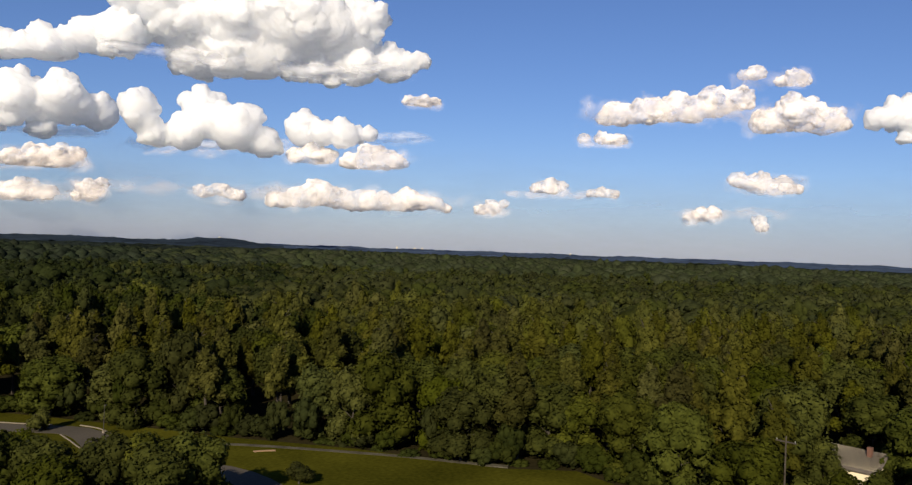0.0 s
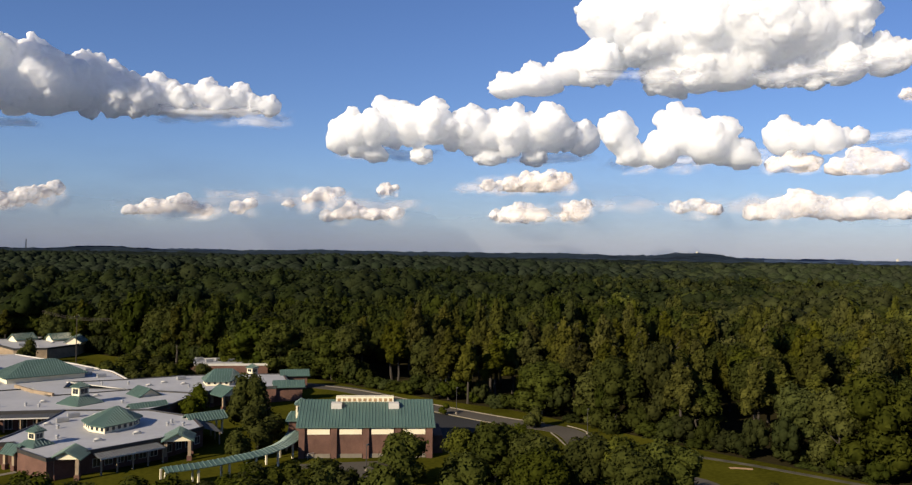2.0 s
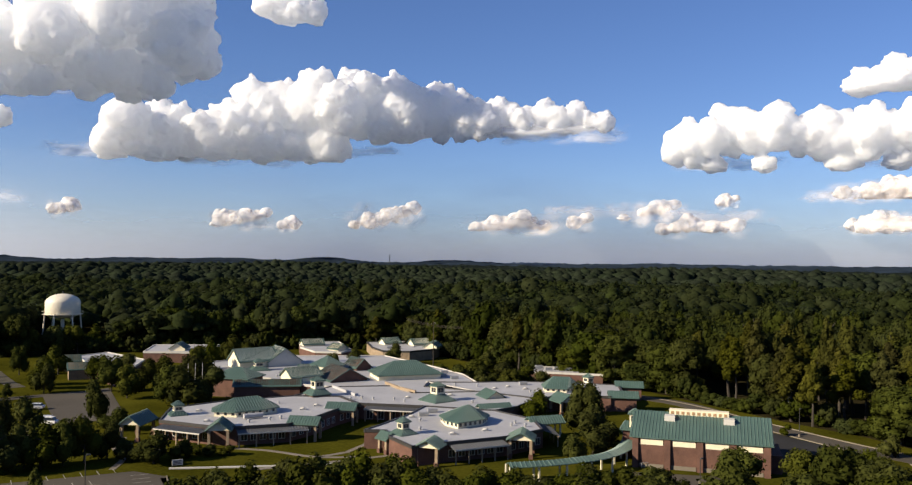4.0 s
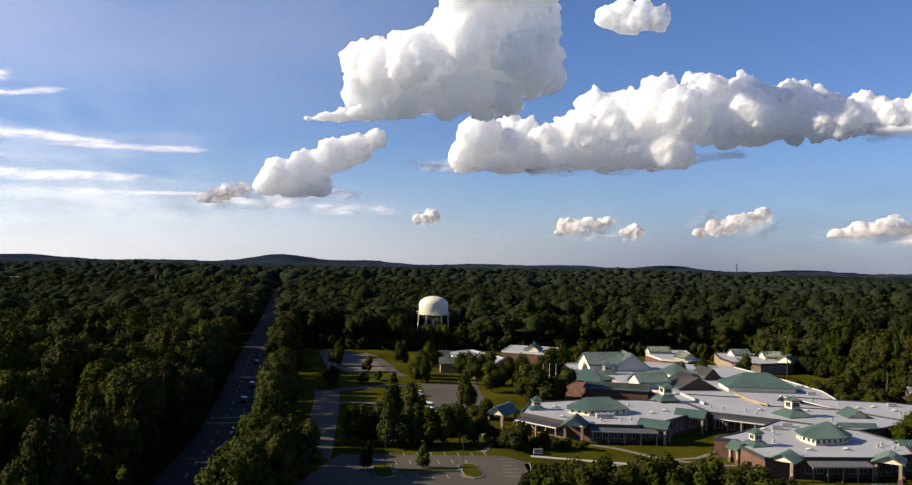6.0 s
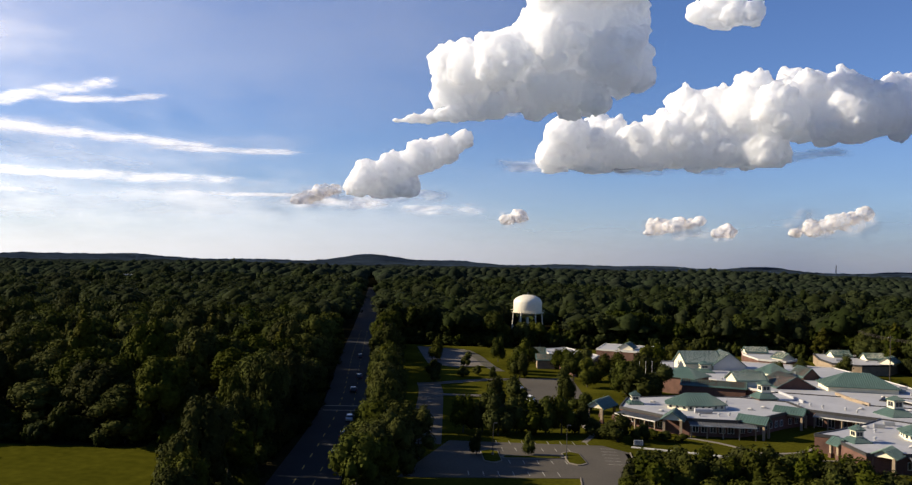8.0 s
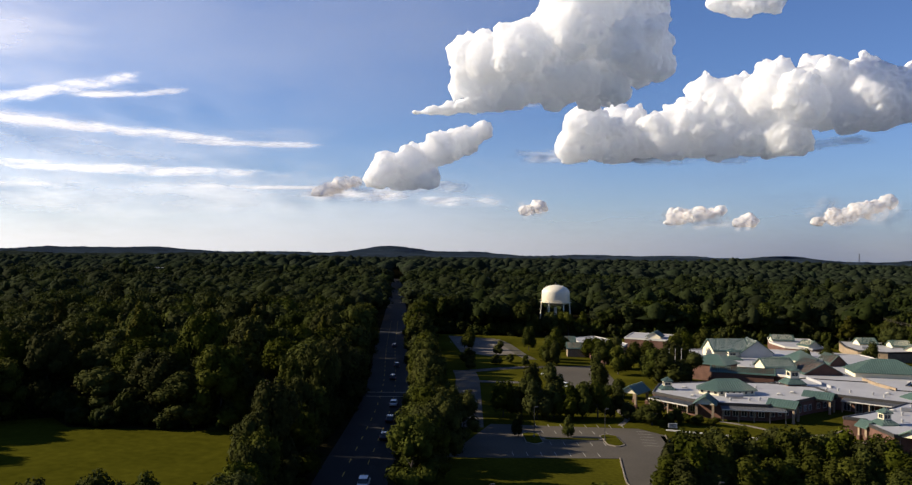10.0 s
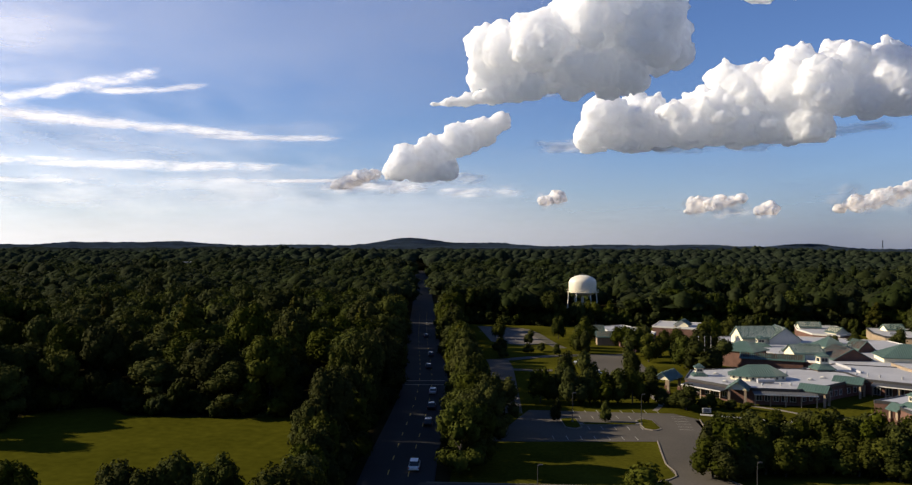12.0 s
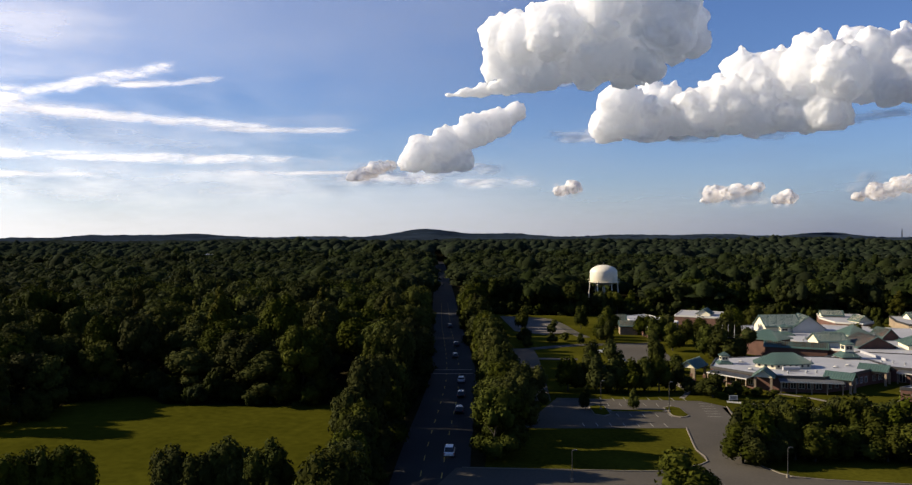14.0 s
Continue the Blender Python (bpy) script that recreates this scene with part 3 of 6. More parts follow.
CUMULUS_SMALL = [(far, lobes) for far, lobes in CUMULUS if max(l[2] for l in lobes) < 12]


def veil(name, az0, az1, el0, el1, tilt, far, mat, label, seed=0, lean=250):
    """A thin drawn-out sheet of cloud, bent and rippled, fading at its borders; its middle climbs by tilt degrees from end to end."""
    na, ne = 48, 12
    v, t, fade = [], [], []
    for i in range(na + 1):
        s = i / na
        for j in range(ne + 1):
            q = j / ne
            a, e = radians(az0 + (az1 - az0) * s), radians(el0 + (el1 - el0) * q + tilt * (s - 0.5))
            d = far + 60 * noise.noise(Vector((s * 5, q * 3, seed))) + lean * q
            v.append((-math.sin(a) * math.cos(e) * d, math.cos(a) * math.cos(e) * d, math.sin(e) * d + 40))
            fade.append(0.55 * (min(1, 4 * s * (1 - s) * 1.3) * min(1, 4 * q * (1 - q))) - 0.12)
    for i in range(na):
        for j in range(ne):
            k = i * (ne + 1) + j
            t += [(k, k + ne + 1, k + ne + 2), (k, k + ne + 2, k + 1)]
    ob = new(name, big_mesh(name, np.array(v), np.array(t), [mat], tint=np.array(fade), smooth=True))
    return tagged(ob, label, "cloud", group="clouds", kind="structure")


VEILS = [(50, 34, 8.2, 9.5, 4.2), (41.5, 32, 8.9, 9.7, 1.0), (53, 26, 6.5, 7.7, -1.2), (36, 23, 6.2, 6.9, 0.3), (62, 21, 4.0, 5.1, 0.1), (62, 37, 3.0, 3.7, 0.0), (34, 22, 3.5, 4.0, 0.2), (56, 43, 7.0, 8.4, 1.6)]
for i, s in enumerate(VEILS):
    veil("veil_cloud", *s, 4780 + 15 * i, CIRRUS, "thin bright streak of drawn-out veil cloud", i, -250)
VEILS = [(19, 11, 2.5, 3.7, 0.2), (27, 17, 2.7, 4.2, 0.3)]
for i, s in enumerate(VEILS):
    veil("veil_cloud", *s, 4800 + 12 * i, CIRRUS, "thin ragged cloud low over the horizon", 90 + i, -250)
for i, s in enumerate([(80, 20, 3.0, 8.6, -1.0), (75, 14, 0.8, 5.0, 0.0), (78, 34, 7.0, 16.0, 3.0)]):
    veil("veil_cloud", *s, 4620 + 30 * i, HAZE_CLOUD, "pale hazy band of thin cloud low in the sky", 20 + i, -250)
for i, s in enumerate([(-19, -29, 2.2, 3.8, 0.3), (-27, -37, 1.9, 3.4, 0.2), (-36, -44, 3.2, 4.6, -0.2), (-42, -53, 2.0, 3.6, 0.2), (-46, -56, 4.6, 6.6, 0.3), (-52, -62, 2.1, 3.8, 0.3),
                       (-62, -70, 2.0, 3.0, 0.0), (-70, -80, 3.0, 4.2, 0.2), (-82, -92, 2.0, 3.2, 0.2)]):
    veil("hazy_cloud", *s, 4830 + 6 * i, PUFF_HAZE, "soft hazy cream-coloured cloud low over the horizon", 60 + i)


veil("veil_cloud", 95, -6, 1.0, 27.0, 0.0, 4560, HIGH_VEIL, "very thin milky veil of high cloud", 40, 0)
for i, s in enumerate([(13, 3, 5.5, 7.0, 0.2), (5, -6, 5.4, 6.6, 0.0), (-4, -12, 6.2, 7.4, 0.3), (23, 13, 3.0, 4.6, 1.2), (16, 8, 9.2, 10.6, -0.6), (-15, -28, 7.2, 9.2, -0.2), (-28, -38, 5.4, 6.8, 0.0),
                       (-37, -48, 5.3, 6.6, 0.0), (-48, -60, 5.2, 6.8, 0.0), (-44, -56, 10.6, 12.2, 0.0), (-55, -67, 10.2, 12.0, 0.4), (-60, -68, 6.2, 7.6, 0.3)]):
    veil("cloud_wisp", *s, 4180 - 25 * i if s[0] > -40 else 3950 - 20 * i, WISP, "ragged grey-white wisp hanging at a cumulus base", 160 + i, 0)
# mist that the small clouds trail about them
for i, (far, lobes) in enumerate(CUMULUS_SMALL):
    a0, a1 = max(l[0] + l[2] / 10 for l in lobes), min(l[0] - l[2] / 10 for l in lobes)
    e0, e1 = min(l[1] - l[2] / 12 for l in lobes), max(l[1] + l[2] / 12 for l in lobes)
    w = (a0 - a1) * 0.3
    veil("hazy_cloud", a0 + w, a1 - w, e0 - 0.45, e1 + 0.15, 0.0, far - 90, PUFF_HAZE, "soft mist trailing about a small low cloud", 120 + i, 0)


def haze_sheet():
    """A see-through sheet, toned pale blue to paint summer afternoon haze that thickens towards the horizon all round.
    """
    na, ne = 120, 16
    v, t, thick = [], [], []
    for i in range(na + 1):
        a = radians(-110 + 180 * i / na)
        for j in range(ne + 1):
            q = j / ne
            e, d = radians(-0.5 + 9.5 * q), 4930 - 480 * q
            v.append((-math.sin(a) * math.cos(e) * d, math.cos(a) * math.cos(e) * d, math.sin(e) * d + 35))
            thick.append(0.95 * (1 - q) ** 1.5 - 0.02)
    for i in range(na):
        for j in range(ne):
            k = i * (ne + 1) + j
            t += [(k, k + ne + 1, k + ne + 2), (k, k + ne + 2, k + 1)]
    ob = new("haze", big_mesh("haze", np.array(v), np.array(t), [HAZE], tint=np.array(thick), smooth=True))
    return tagged(ob, "see-through pale blue sheet painting summer haze low over the horizon", "haze", kind="structure")


haze_sheet()

# ======== trees ========
ICO1, ICO2 = ico(1), ico(2)


def lobes_of(kind, rng):
    """Lobes of a crown of height 1 and radius 1: centre, radius and flattening."""
    out = []
    if kind in ("broad", "full"):
        out.append((0, 0, 0.66, 0.66, 0.25))
        for k in range(13):
            z = -0.45 + 1.4 * (k + 0.5) / 13
            a, w = k * 2.4 + rng.uniform(-.5, .5), math.sqrt(max(0.02, 1 - min(1, z) ** 2)) * rng.uniform(0.52, 0.68)
            out.append((w * math.cos(a), w * math.sin(a), 0.63 + 0.235 * z, rng.uniform(0.30, 0.43), rng.uniform(0.115, 0.165)))
        if kind == "full":                  # leafy down to the ground, as along a clearing
            for k in range(9):
                a, z = k * 2.4 + rng.uniform(-.5, .5), rng.uniform(0.08, 0.42)
                out.append((0.62 * math.cos(a), 0.62 * math.sin(a), z, rng.uniform(0.30, 0.44), rng.uniform(0.10, 0.15)))
    elif kind == "pine":
        for k in range(11):
            t = k / 10
            a = k * 2.4 + rng.uniform(-.5, .5)
            w = 0.62 * (1 - t) ** 0.7 + 0.08
            out.append((w * math.cos(a), w * math.sin(a), 0.42 + 0.52 * t, rng.uniform(0.30, 0.42) * (1.05 - 0.45 * t), rng.uniform(0.07, 0.11)))
        out.append((0, 0, 0.66, 0.45, 0.26))
    else:                                   # low and round
        for k in range(8):
            a, t = rng.uniform(0, 6.283), rng.uniform(0.0, 1.0)
            w = 0.55 * (1 - 0.5 * t)
            out.append((w * math.cos(a), w * math.sin(a), 0.28 + 0.5 * t, rng.uniform(0.36, 0.5), rng.uniform(0.2, 0.28)))
    return np.array(out)


def crown(kind, h, r, leaves, seed, core=1, leaf=0.55, few=0):
    """Vertices and triangles of a crown: leaf clumps over its lobes, round a darker inner mass."""
    rng = np.random.default_rng(seed)
    L = lobes_of(kind, rng)
    if few:
        L = L[np.r_[0:1, rng.permutation(len(L) - 1)[:few - 1] + 1]] * (1, 1, 1, 1 + 1.3 / few, 1 + 1.4 / few)
    C = L[:, :3] * (r, r, h)
    R = np.stack([L[:, 3] * r, L[:, 3] * r, L[:, 4] * h], 1)
    iv, it = ICO2 if core == 2 else ICO1
    vs, ts, n = [], [], 0
    for c, q in zip(C, R):
        vs.append(iv * q * 0.88 * (1 + rng.uniform(-.16, .14, (len(iv), 1))) + c)
        ts.append(it + n)
        n += len(iv)
    if leaves:
        w = R[:, 0] * R[:, 2]
        k = rng.choice(len(C), leaves * 2, p=w / w.sum())
        u = rng.normal(size=(leaves * 2, 3))
        u[:, 2] += 0.35
        u /= np.linalg.norm(u, axis=1)[:, None]
        p = C[k] + u * R[k] * rng.uniform(0.86, 1.12, (leaves * 2, 1))
        hid = np.zeros(len(p), bool)
        for j in range(len(C)):
            hid |= (((p - C[j]) / R[j]) ** 2).sum(1) < 0.6
        p, u = p[~hid][:leaves], u[~hid][:leaves]
        m = len(p)
        nrm = u + rng.normal(size=(m, 3)) * 0.30
        nrm /= np.linalg.norm(nrm, axis=1)[:, None]
        t1 = np.cross(nrm, rng.normal(size=(m, 3)))
        t1 /= np.linalg.norm(t1, axis=1)[:, None]
        t2 = np.cross(nrm, t1)
        s = leaf * rng.uniform(0.6, 1.35, (m, 1))
        tri = np.stack([p + t1 * s * 0.9, p - t1 * s * 0.55 + t2 * s * 0.85 + nrm * s * 0.2, p - t1 * s * 0.6 - t2 * s * 0.8 - nrm * s * 0.15], 1)
        vs.append(tri.reshape(-1, 3))
        ts.append(n + np.arange(3 * m).reshape(-1, 3))
        n += 3 * m
    return np.concatenate(vs), np.concatenate(ts)


def trunk_bm(kind, h, r, seed):
    """A tapered, slightly bent trunk with limbs up into the crown."""
    rnd = random.Random(seed)
    bm = bmesh.new()
    base = 0.018 * h + 0.06
    p = Vector((0, 0, -0.2))
    top = 0.9 if kind == "pine" else 0.62
    steps = 4
    for k in range(steps):
        q = Vector((rnd.uniform(-.02, .02) * h, rnd.uniform(-.02, .02) * h, h * top * (k + 1) / steps))
        tube_into(bm, p, q, base * (1 - k / steps * 0.85), base * (1 - (k + 1) / steps * 0.85), 7)
        if k >= 1:
            for j in range(2):
                a = rnd.uniform(0, 6.283)
                e = q + Vector((math.cos(a) * r * 0.4, math.sin(a) * r * 0.4, h * rnd.uniform(0.02, 0.14)))
                tube_into(bm, q, e, base * 0.35, base * 0.08, 5)
        p = q
    return bm


TREE_LOOK = {
    "broad": ("deciduous_tree", "tall broadleaf tree with a rounded dark green crown", LEAF),
    "full": ("deciduous_tree", "broadleaf tree at the woods' edge, leafy down to the ground", LEAF),
    "pine": ("pine_tree", "tall loblolly pine with clumped olive green needles", NEEDLE),
    "low": ("small_tree", "small rounded broadleaf tree standing on the lawn", LEAF),
}
PROTO = {}


def tree(kind, x, y, h, r, variant=0, label=""):
    """One tree as a thing with trunk and crown; variants share their meshes."""
    name, text, mat = TREE_LOOK[kind]
    key = (kind, variant)
    if key not in PROTO:
        H, R0 = (18, 6.4) if kind in ("broad", "full") else (19, 4.4) if kind == "pine" else (8, 3.4)
        v, t = crown(kind, H, R0, LEAVES[kind], hash_of(kind) + variant, core=1, leaf=0.44 if kind != "low" else 0.30)
        PROTO[key] = (H, R0, big_mesh("crown", v, t, [mat], smooth=True), None)
        bm = trunk_bm(kind, H, R0, hash_of(kind) + variant)
        me = bpy.data.meshes.new("trunk")
        bm.to_mesh(me)
        bm.free()
        me.materials.append(BARK)
        PROTO[key] = (H, R0, PROTO[key][2], me)
    H, R0, cm, tm = PROTO[key]
    root = new(name)
    root.matrix_world = Matrix.LocRotScale((x, y, 0), Euler((0, 0, random.uniform(0, 6.283))), (r / R0, r / R0, h / H))
    tagged(root, label or text, "tree", group="trees")
    for n, me in (("trunk", tm), ("crown", cm)):
        ob = new(n, me)
        ob.parent = root
    return root


LEAVES = {"broad": 1800, "full": 2100, "pine": 1300, "low": 850}


def hash_of(kind):
    return {"broad": 10, "full": 30, "pine": 50, "low": 90}[kind]


random.seed(4)
CLEAR = [CAMPUS, WEST_FIELD, [(-100, 141), (-90, 150), (-70, 152), (-56, 105), (-44, 60), (-36, 20), (-80, 20)], strip(ROAD, ROAD_WIDTH + 7.5, 0), [(-76, 386), (-62, 391), (-47, 386), (-42, 370), (-46, 356), (-68, 356), (-78, 372)], [(124, -7), (183, -9), (183, 10), (124, 8)]]


def free(x, y):
    c = np.zeros(np.shape(x), bool)
    for poly in CLEAR:
        c |= inside(poly, x, y)
    return ~c


def scatter(r0, r1, step, seed, az0=-101, az1=72):
    """Jittered places for trees in a ring sector in front of the camera's sweep."""
    rng = np.random.default_rng(seed)
    n = int(r1 / step) + 1
    gx, gy = np.meshgrid(np.arange(-n, n + 1) * step, np.arange(-n, n + 1) * step)
    x = (gx + rng.uniform(-.45, .45, gx.shape) * step).ravel()
    y = (gy + rng.uniform(-.45, .45, gy.shape) * step).ravel()
    r = np.hypot(x, y)
    az = np.degrees(np.arctan2(-x, y))
    ok = (r >= r0) & (r < r1) & (az > az0) & (az < az1)
    x, y = x[ok], y[ok]
    ok = free(x, y)
    return x[ok], y[ok], rng


def patchy(x, y, s):
    return np.sin(x / s + 1.3) * np.sin(y / s * 1.1 + 0.4) + 0.6 * np.sin((x + y) / s * 2.3)


# near woods: the trees along the clearings one by one, the rest behind them in one mass
NEAR = 360
x, y, rng = scatter(60, NEAR, 9.2, 11, -101, 56)
edge = np.zeros(len(x), bool)
for dx, dy in ((9, 0), (-9, 0), (0, 9), (0, -9), (7, 7), (-7, 7), (7, -7), (-7, -7)):
    edge |= ~free(x + dx, y + dy)
dist = np.hypot(x, y)
pine = (patchy(x, y, 45) + rng.normal(0, 0.5, len(x))) > 0.25
pine |= (x > 40) & (rng.uniform(size=len(x)) < 0.42)
pine &= ~((x < -20) & (rng.uniform(size=len(x)) < 0.8))
pine &= ~(edge & (rng.uniform(size=len(x)) < 0.6))
order = np.argsort(np.where(edge, 0, 400) + dist)
count = {"broad": 0, "pine": 0}
single = np.zeros(len(x), bool)
for i in order:
    kind = "pine" if pine[i] else "broad"
    if count[kind] >= 210:
        continue
    single[i] = True
    h = float(np.clip(rng.normal(18.6 if kind == "pine" else 16.5, 2.4), 12, 24))
    if edge[i]:
        h *= 0.9
    r = float(rng.uniform(3.7, 5.0) if kind == "pine" else rng.uniform(5.2, 7.4))
    tree("full" if edge[i] and kind == "broad" else kind, float(x[i]), float(y[i]), h, r, count[kind] % 7)
    count[kind] += 1


def mass(name, x, y, pine, rng, protos, mat, label, hmean, rmean, z=0.0, spread=0.10, mottle=0.2):
    """Many trees in one mesh."""
    vs, ts, tint, mi, n = [], [], [], [], 0
    for i in range(len(x)):
        k = rng.integers(0, len(protos["broad"]))
        v, t = protos["pine" if pine[i] else "broad"][k]
        a = rng.uniform(0, 6.283)
        c, s = math.cos(a), math.sin(a)
        h = max(hmean * 0.5, rng.normal(hmean, hmean * spread) + 0.12 * hmean * patchy(x[i], y[i], 34))
        r = rng.uniform(0.85, 1.25) * rmean * (0.85 if pine[i] else 1.0)
        w = np.stack([(v[:, 0] * c - v[:, 1] * s) * r + x[i], (v[:, 0] * s + v[:, 1] * c) * r + y[i], v[:, 2] * h + z + terrain(math.hypot(x[i], y[i])) + float(swell(x[i], y[i]))], 1)
        vs.append(w)
        ts.append(t + n)
        tint.append(np.full(len(v), min(1.0, max(0.0, 0.42 + mottle * patchy(x[i], y[i], 55) + rng.normal(0, mottle)))))
        n += len(v)
    me = big_mesh(name, np.concatenate(vs), np.concatenate(ts), [mat], tint=np.concatenate(tint), smooth=True)
    return tagged(new(name, me), label, "woods", kind="stuff")


def unit_crowns(leaves, core, leaf, n, seed, low=None, few=0):
    out = {}
    for kind in ("broad", "pine"):
        out[kind] = []
        for k in range(n):
            v, t = crown(kind, 18.0, 7.0, leaves, seed + k + (0 if kind == "broad" else 40), core, leaf, few)
            if low:
                z = v[t].mean(1)[:, 2]
                t = t[z > low * 18]
                used = np.unique(t)
                back = np.zeros(len(v), int)
                back[used] = np.arange(len(used))
                v, t = v[used], back[t]
            out[kind].append((v / (7.0, 7.0, 18.0), t))
    return out


def edge_crowns(leaves, leaf, n, seed):
    """Crowns leafy down to the ground."""
    made = [crown("full", 16.0, 6.0, leaves, seed + k, 1, leaf) for k in range(n)]
    made = [(v / (6.0, 6.0, 16.0), t) for v, t in made]
    return {"broad": made, "pine": made}


def blob_crowns(n, seed, sub=1):
    """Plain lumpy crowns for woods far off."""
    rng = np.random.default_rng(seed)
    out = {}
    iv, it = ico(sub) if sub else (None, None)
    for kind in ("broad", "pine"):
        out[kind] = []
        for k in range(n):
            v = iv * (1 + rng.uniform(-.17, .13, (len(iv), 1)))
            v = v * (1.0, 1.0, 0.34) + (0, 0, 0.66)
            if kind == "pine":
                v = v * (0.8, 0.8, 1.05)
            t = it[v[it].mean(1)[:, 2] > 0.52]
            out[kind].append((v, t))
    return out


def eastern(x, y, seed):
    """Eastern trees that take the olive leaf colour lightened for sun; they mingle with the darker woods along the
    border.
    """
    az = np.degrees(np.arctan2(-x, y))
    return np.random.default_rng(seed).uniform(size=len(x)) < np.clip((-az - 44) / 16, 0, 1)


# The east gets the second material, with sunlight put into its colour.
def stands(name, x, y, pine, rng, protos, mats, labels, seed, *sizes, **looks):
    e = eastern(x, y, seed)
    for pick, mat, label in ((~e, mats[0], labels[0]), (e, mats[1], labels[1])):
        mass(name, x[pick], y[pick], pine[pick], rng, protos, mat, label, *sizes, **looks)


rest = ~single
stands("near_woods", x[rest], y[rest], pine[rest], rng, unit_crowns(400, 1, 0.60, 7, 200, low=0.36, few=9), (LEAF_MASS, SUNNED_MASS),
       ("dense mixed woodland of pines and broadleaf trees", "dense olive woodland rich in pines, leaf colour lightened for sun"), 31, 17.0, 6.2, spread=0.17)
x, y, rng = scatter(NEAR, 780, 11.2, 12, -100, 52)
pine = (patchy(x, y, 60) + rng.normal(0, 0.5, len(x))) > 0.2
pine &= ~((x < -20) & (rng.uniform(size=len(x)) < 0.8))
stands("middle_woods", x, y, pine, rng, unit_crowns(46, 1, 0.85, 10, 300, low=0.50, few=5), (MID_HAZE_LEAF, SUNNED_MID),
       ("unbroken dark green woodland canopy", "unbroken olive woodland canopy, colour lightened for sun"), 32, 17.2, 8.7, spread=0.13, mottle=0.15)
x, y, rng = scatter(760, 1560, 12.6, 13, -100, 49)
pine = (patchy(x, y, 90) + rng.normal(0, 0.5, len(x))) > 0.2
stands("distant_woods", x, y, pine, rng, blob_crowns(8, 400, 1), (FAR_HAZE_LEAF, SUNNED_FAR), ("distant woodland canopy with blue haze put into its colour", "distant olive woodland canopy, colour lightened for sun and blued for haze"), 33, 17.0, 9.6, spread=0.13, mottle=0.10)

# the canopy beyond, out to the horizon
def canopy(name, rs, na, mats, second, seed, label):
    """A sheet of treetops; second says, by azimuth and distance, where the second painted tone lies."""
    azs = np.linspace(0, 2 * math.pi, na, endpoint=False)
    rng = np.random.default_rng(seed)
    cv, cf, look_of = [], [], []
    for r in rs:
        ax, ay = r * np.cos(azs), r * np.sin(azs)
        hh = 12.0 + rng.normal(0, 2.2, na) + 1.5 * patchy(ax, ay, 130) + terrain(r) + swell(ax, ay) + hills(ax, ay)
        cv.append(np.stack([ax, ay, hh], 1))
    k = np.arange(na)
    for i in range(len(rs) - 1):
        q, j = i * na, (k + 1) % na
        cf.append(np.stack([q + k, q + na + k, q + na + j], 1))
        cf.append(np.stack([q + k, q + na + j, q + j], 1))
        east = np.degrees(np.arctan2(-np.cos(azs), np.sin(azs)))
        other = second(east, rs[i])
        look_of += [other, other]
    tagged(new(name, big_mesh(name, np.concatenate(cv), np.concatenate(cf), mats, index=np.concatenate(look_of).astype(np.int32), smooth=True)), label, "woods", kind="stuff")


canopy("far_woods", np.arange(1530, 2360, 20), 720, [HAZE_CANOPY, SUNNED_CANOPY], lambda az, r: az + 5 * np.sin(r / 37) < -54, 5, "far woodland canopy running on into the distance")
canopy("horizon_woods", np.arange(2340, 4900, 32), 720, [SHADE_HAZE_RIDGE, HAZE_PAINT_WOOD], lambda az, r: ((az < -57.5) & (r > 2400)) | ((az < -18) & (r > 3500)), 6, "woods on the low horizon ridges, cloud shade and blue haze painted in")


# ======== roads, parking and paths ========
def paving(name, poly, z, mat, label, category):
    return sheet(name, poly, z, mat, label, category, 0.25)


PARKING = [(-47.5, 131), (-16, 140.6), (-13.8, 124), (-11.6, 116.5), (-5, 119), (-6.2, 139), (-6.5, 150), (-8.2, 164), (-14, 168.8), (-28, 166), (-46, 163)]
paving("parking_lot", PARKING, 0.05, OLD_ASPHALT, "worn grey asphalt parking lot with faded white bay lines", "parking lot")
paving("driveway", [(-51.5, 100.8), (-18.5, 108.6), (-11.6, 116.4), (-4.8, 119.8), (-0.6, 112.8), (6, 111), (34, 114), (36, 104), (-18, 99), (-51.5, 91)], 0.06, OLD_ASPHALT,
       "worn grey asphalt driveway joining the road", "driveway")
paving("parking_lot", [(-104.5, 339), (-82.6, 335.5), (-62.8, 288), (-71.9, 278), (-85, 286)], 0.05, PALE_ASPHALT, "pale asphalt parking lot beside the woods", "parking lot")
paving("parking_lot", [(-46, 256), (-31, 269), (-22, 226), (-34, 210)], 0.05, OLD_ASPHALT, "asphalt parking lot in front of the school", "parking lot")
paving("driveway", strip(smooth_line([(-50, 158), (-58, 190), (-67, 225), (-72, 240)]), 7, 0), 0.045, OLD_ASPHALT, "grey asphalt drive behind the roadside trees", "driveway")
paving("driveway", strip(smooth_line([(-73, 236), (-55, 254), (-36, 262)]), 4.5, 0), 0.055, OLD_ASPHALT, "pale drive across the school lawn", "driveway")
paving("driveway", strip(smooth_line([(-82, 333), (-73.9, 316.7), (-67.2, 299.9), (-61.2, 284.7), (-56.0, 274.2)]), 4, 0), 0.06, GRAVEL, "pale gravel track curving beside the parking lot", "path")
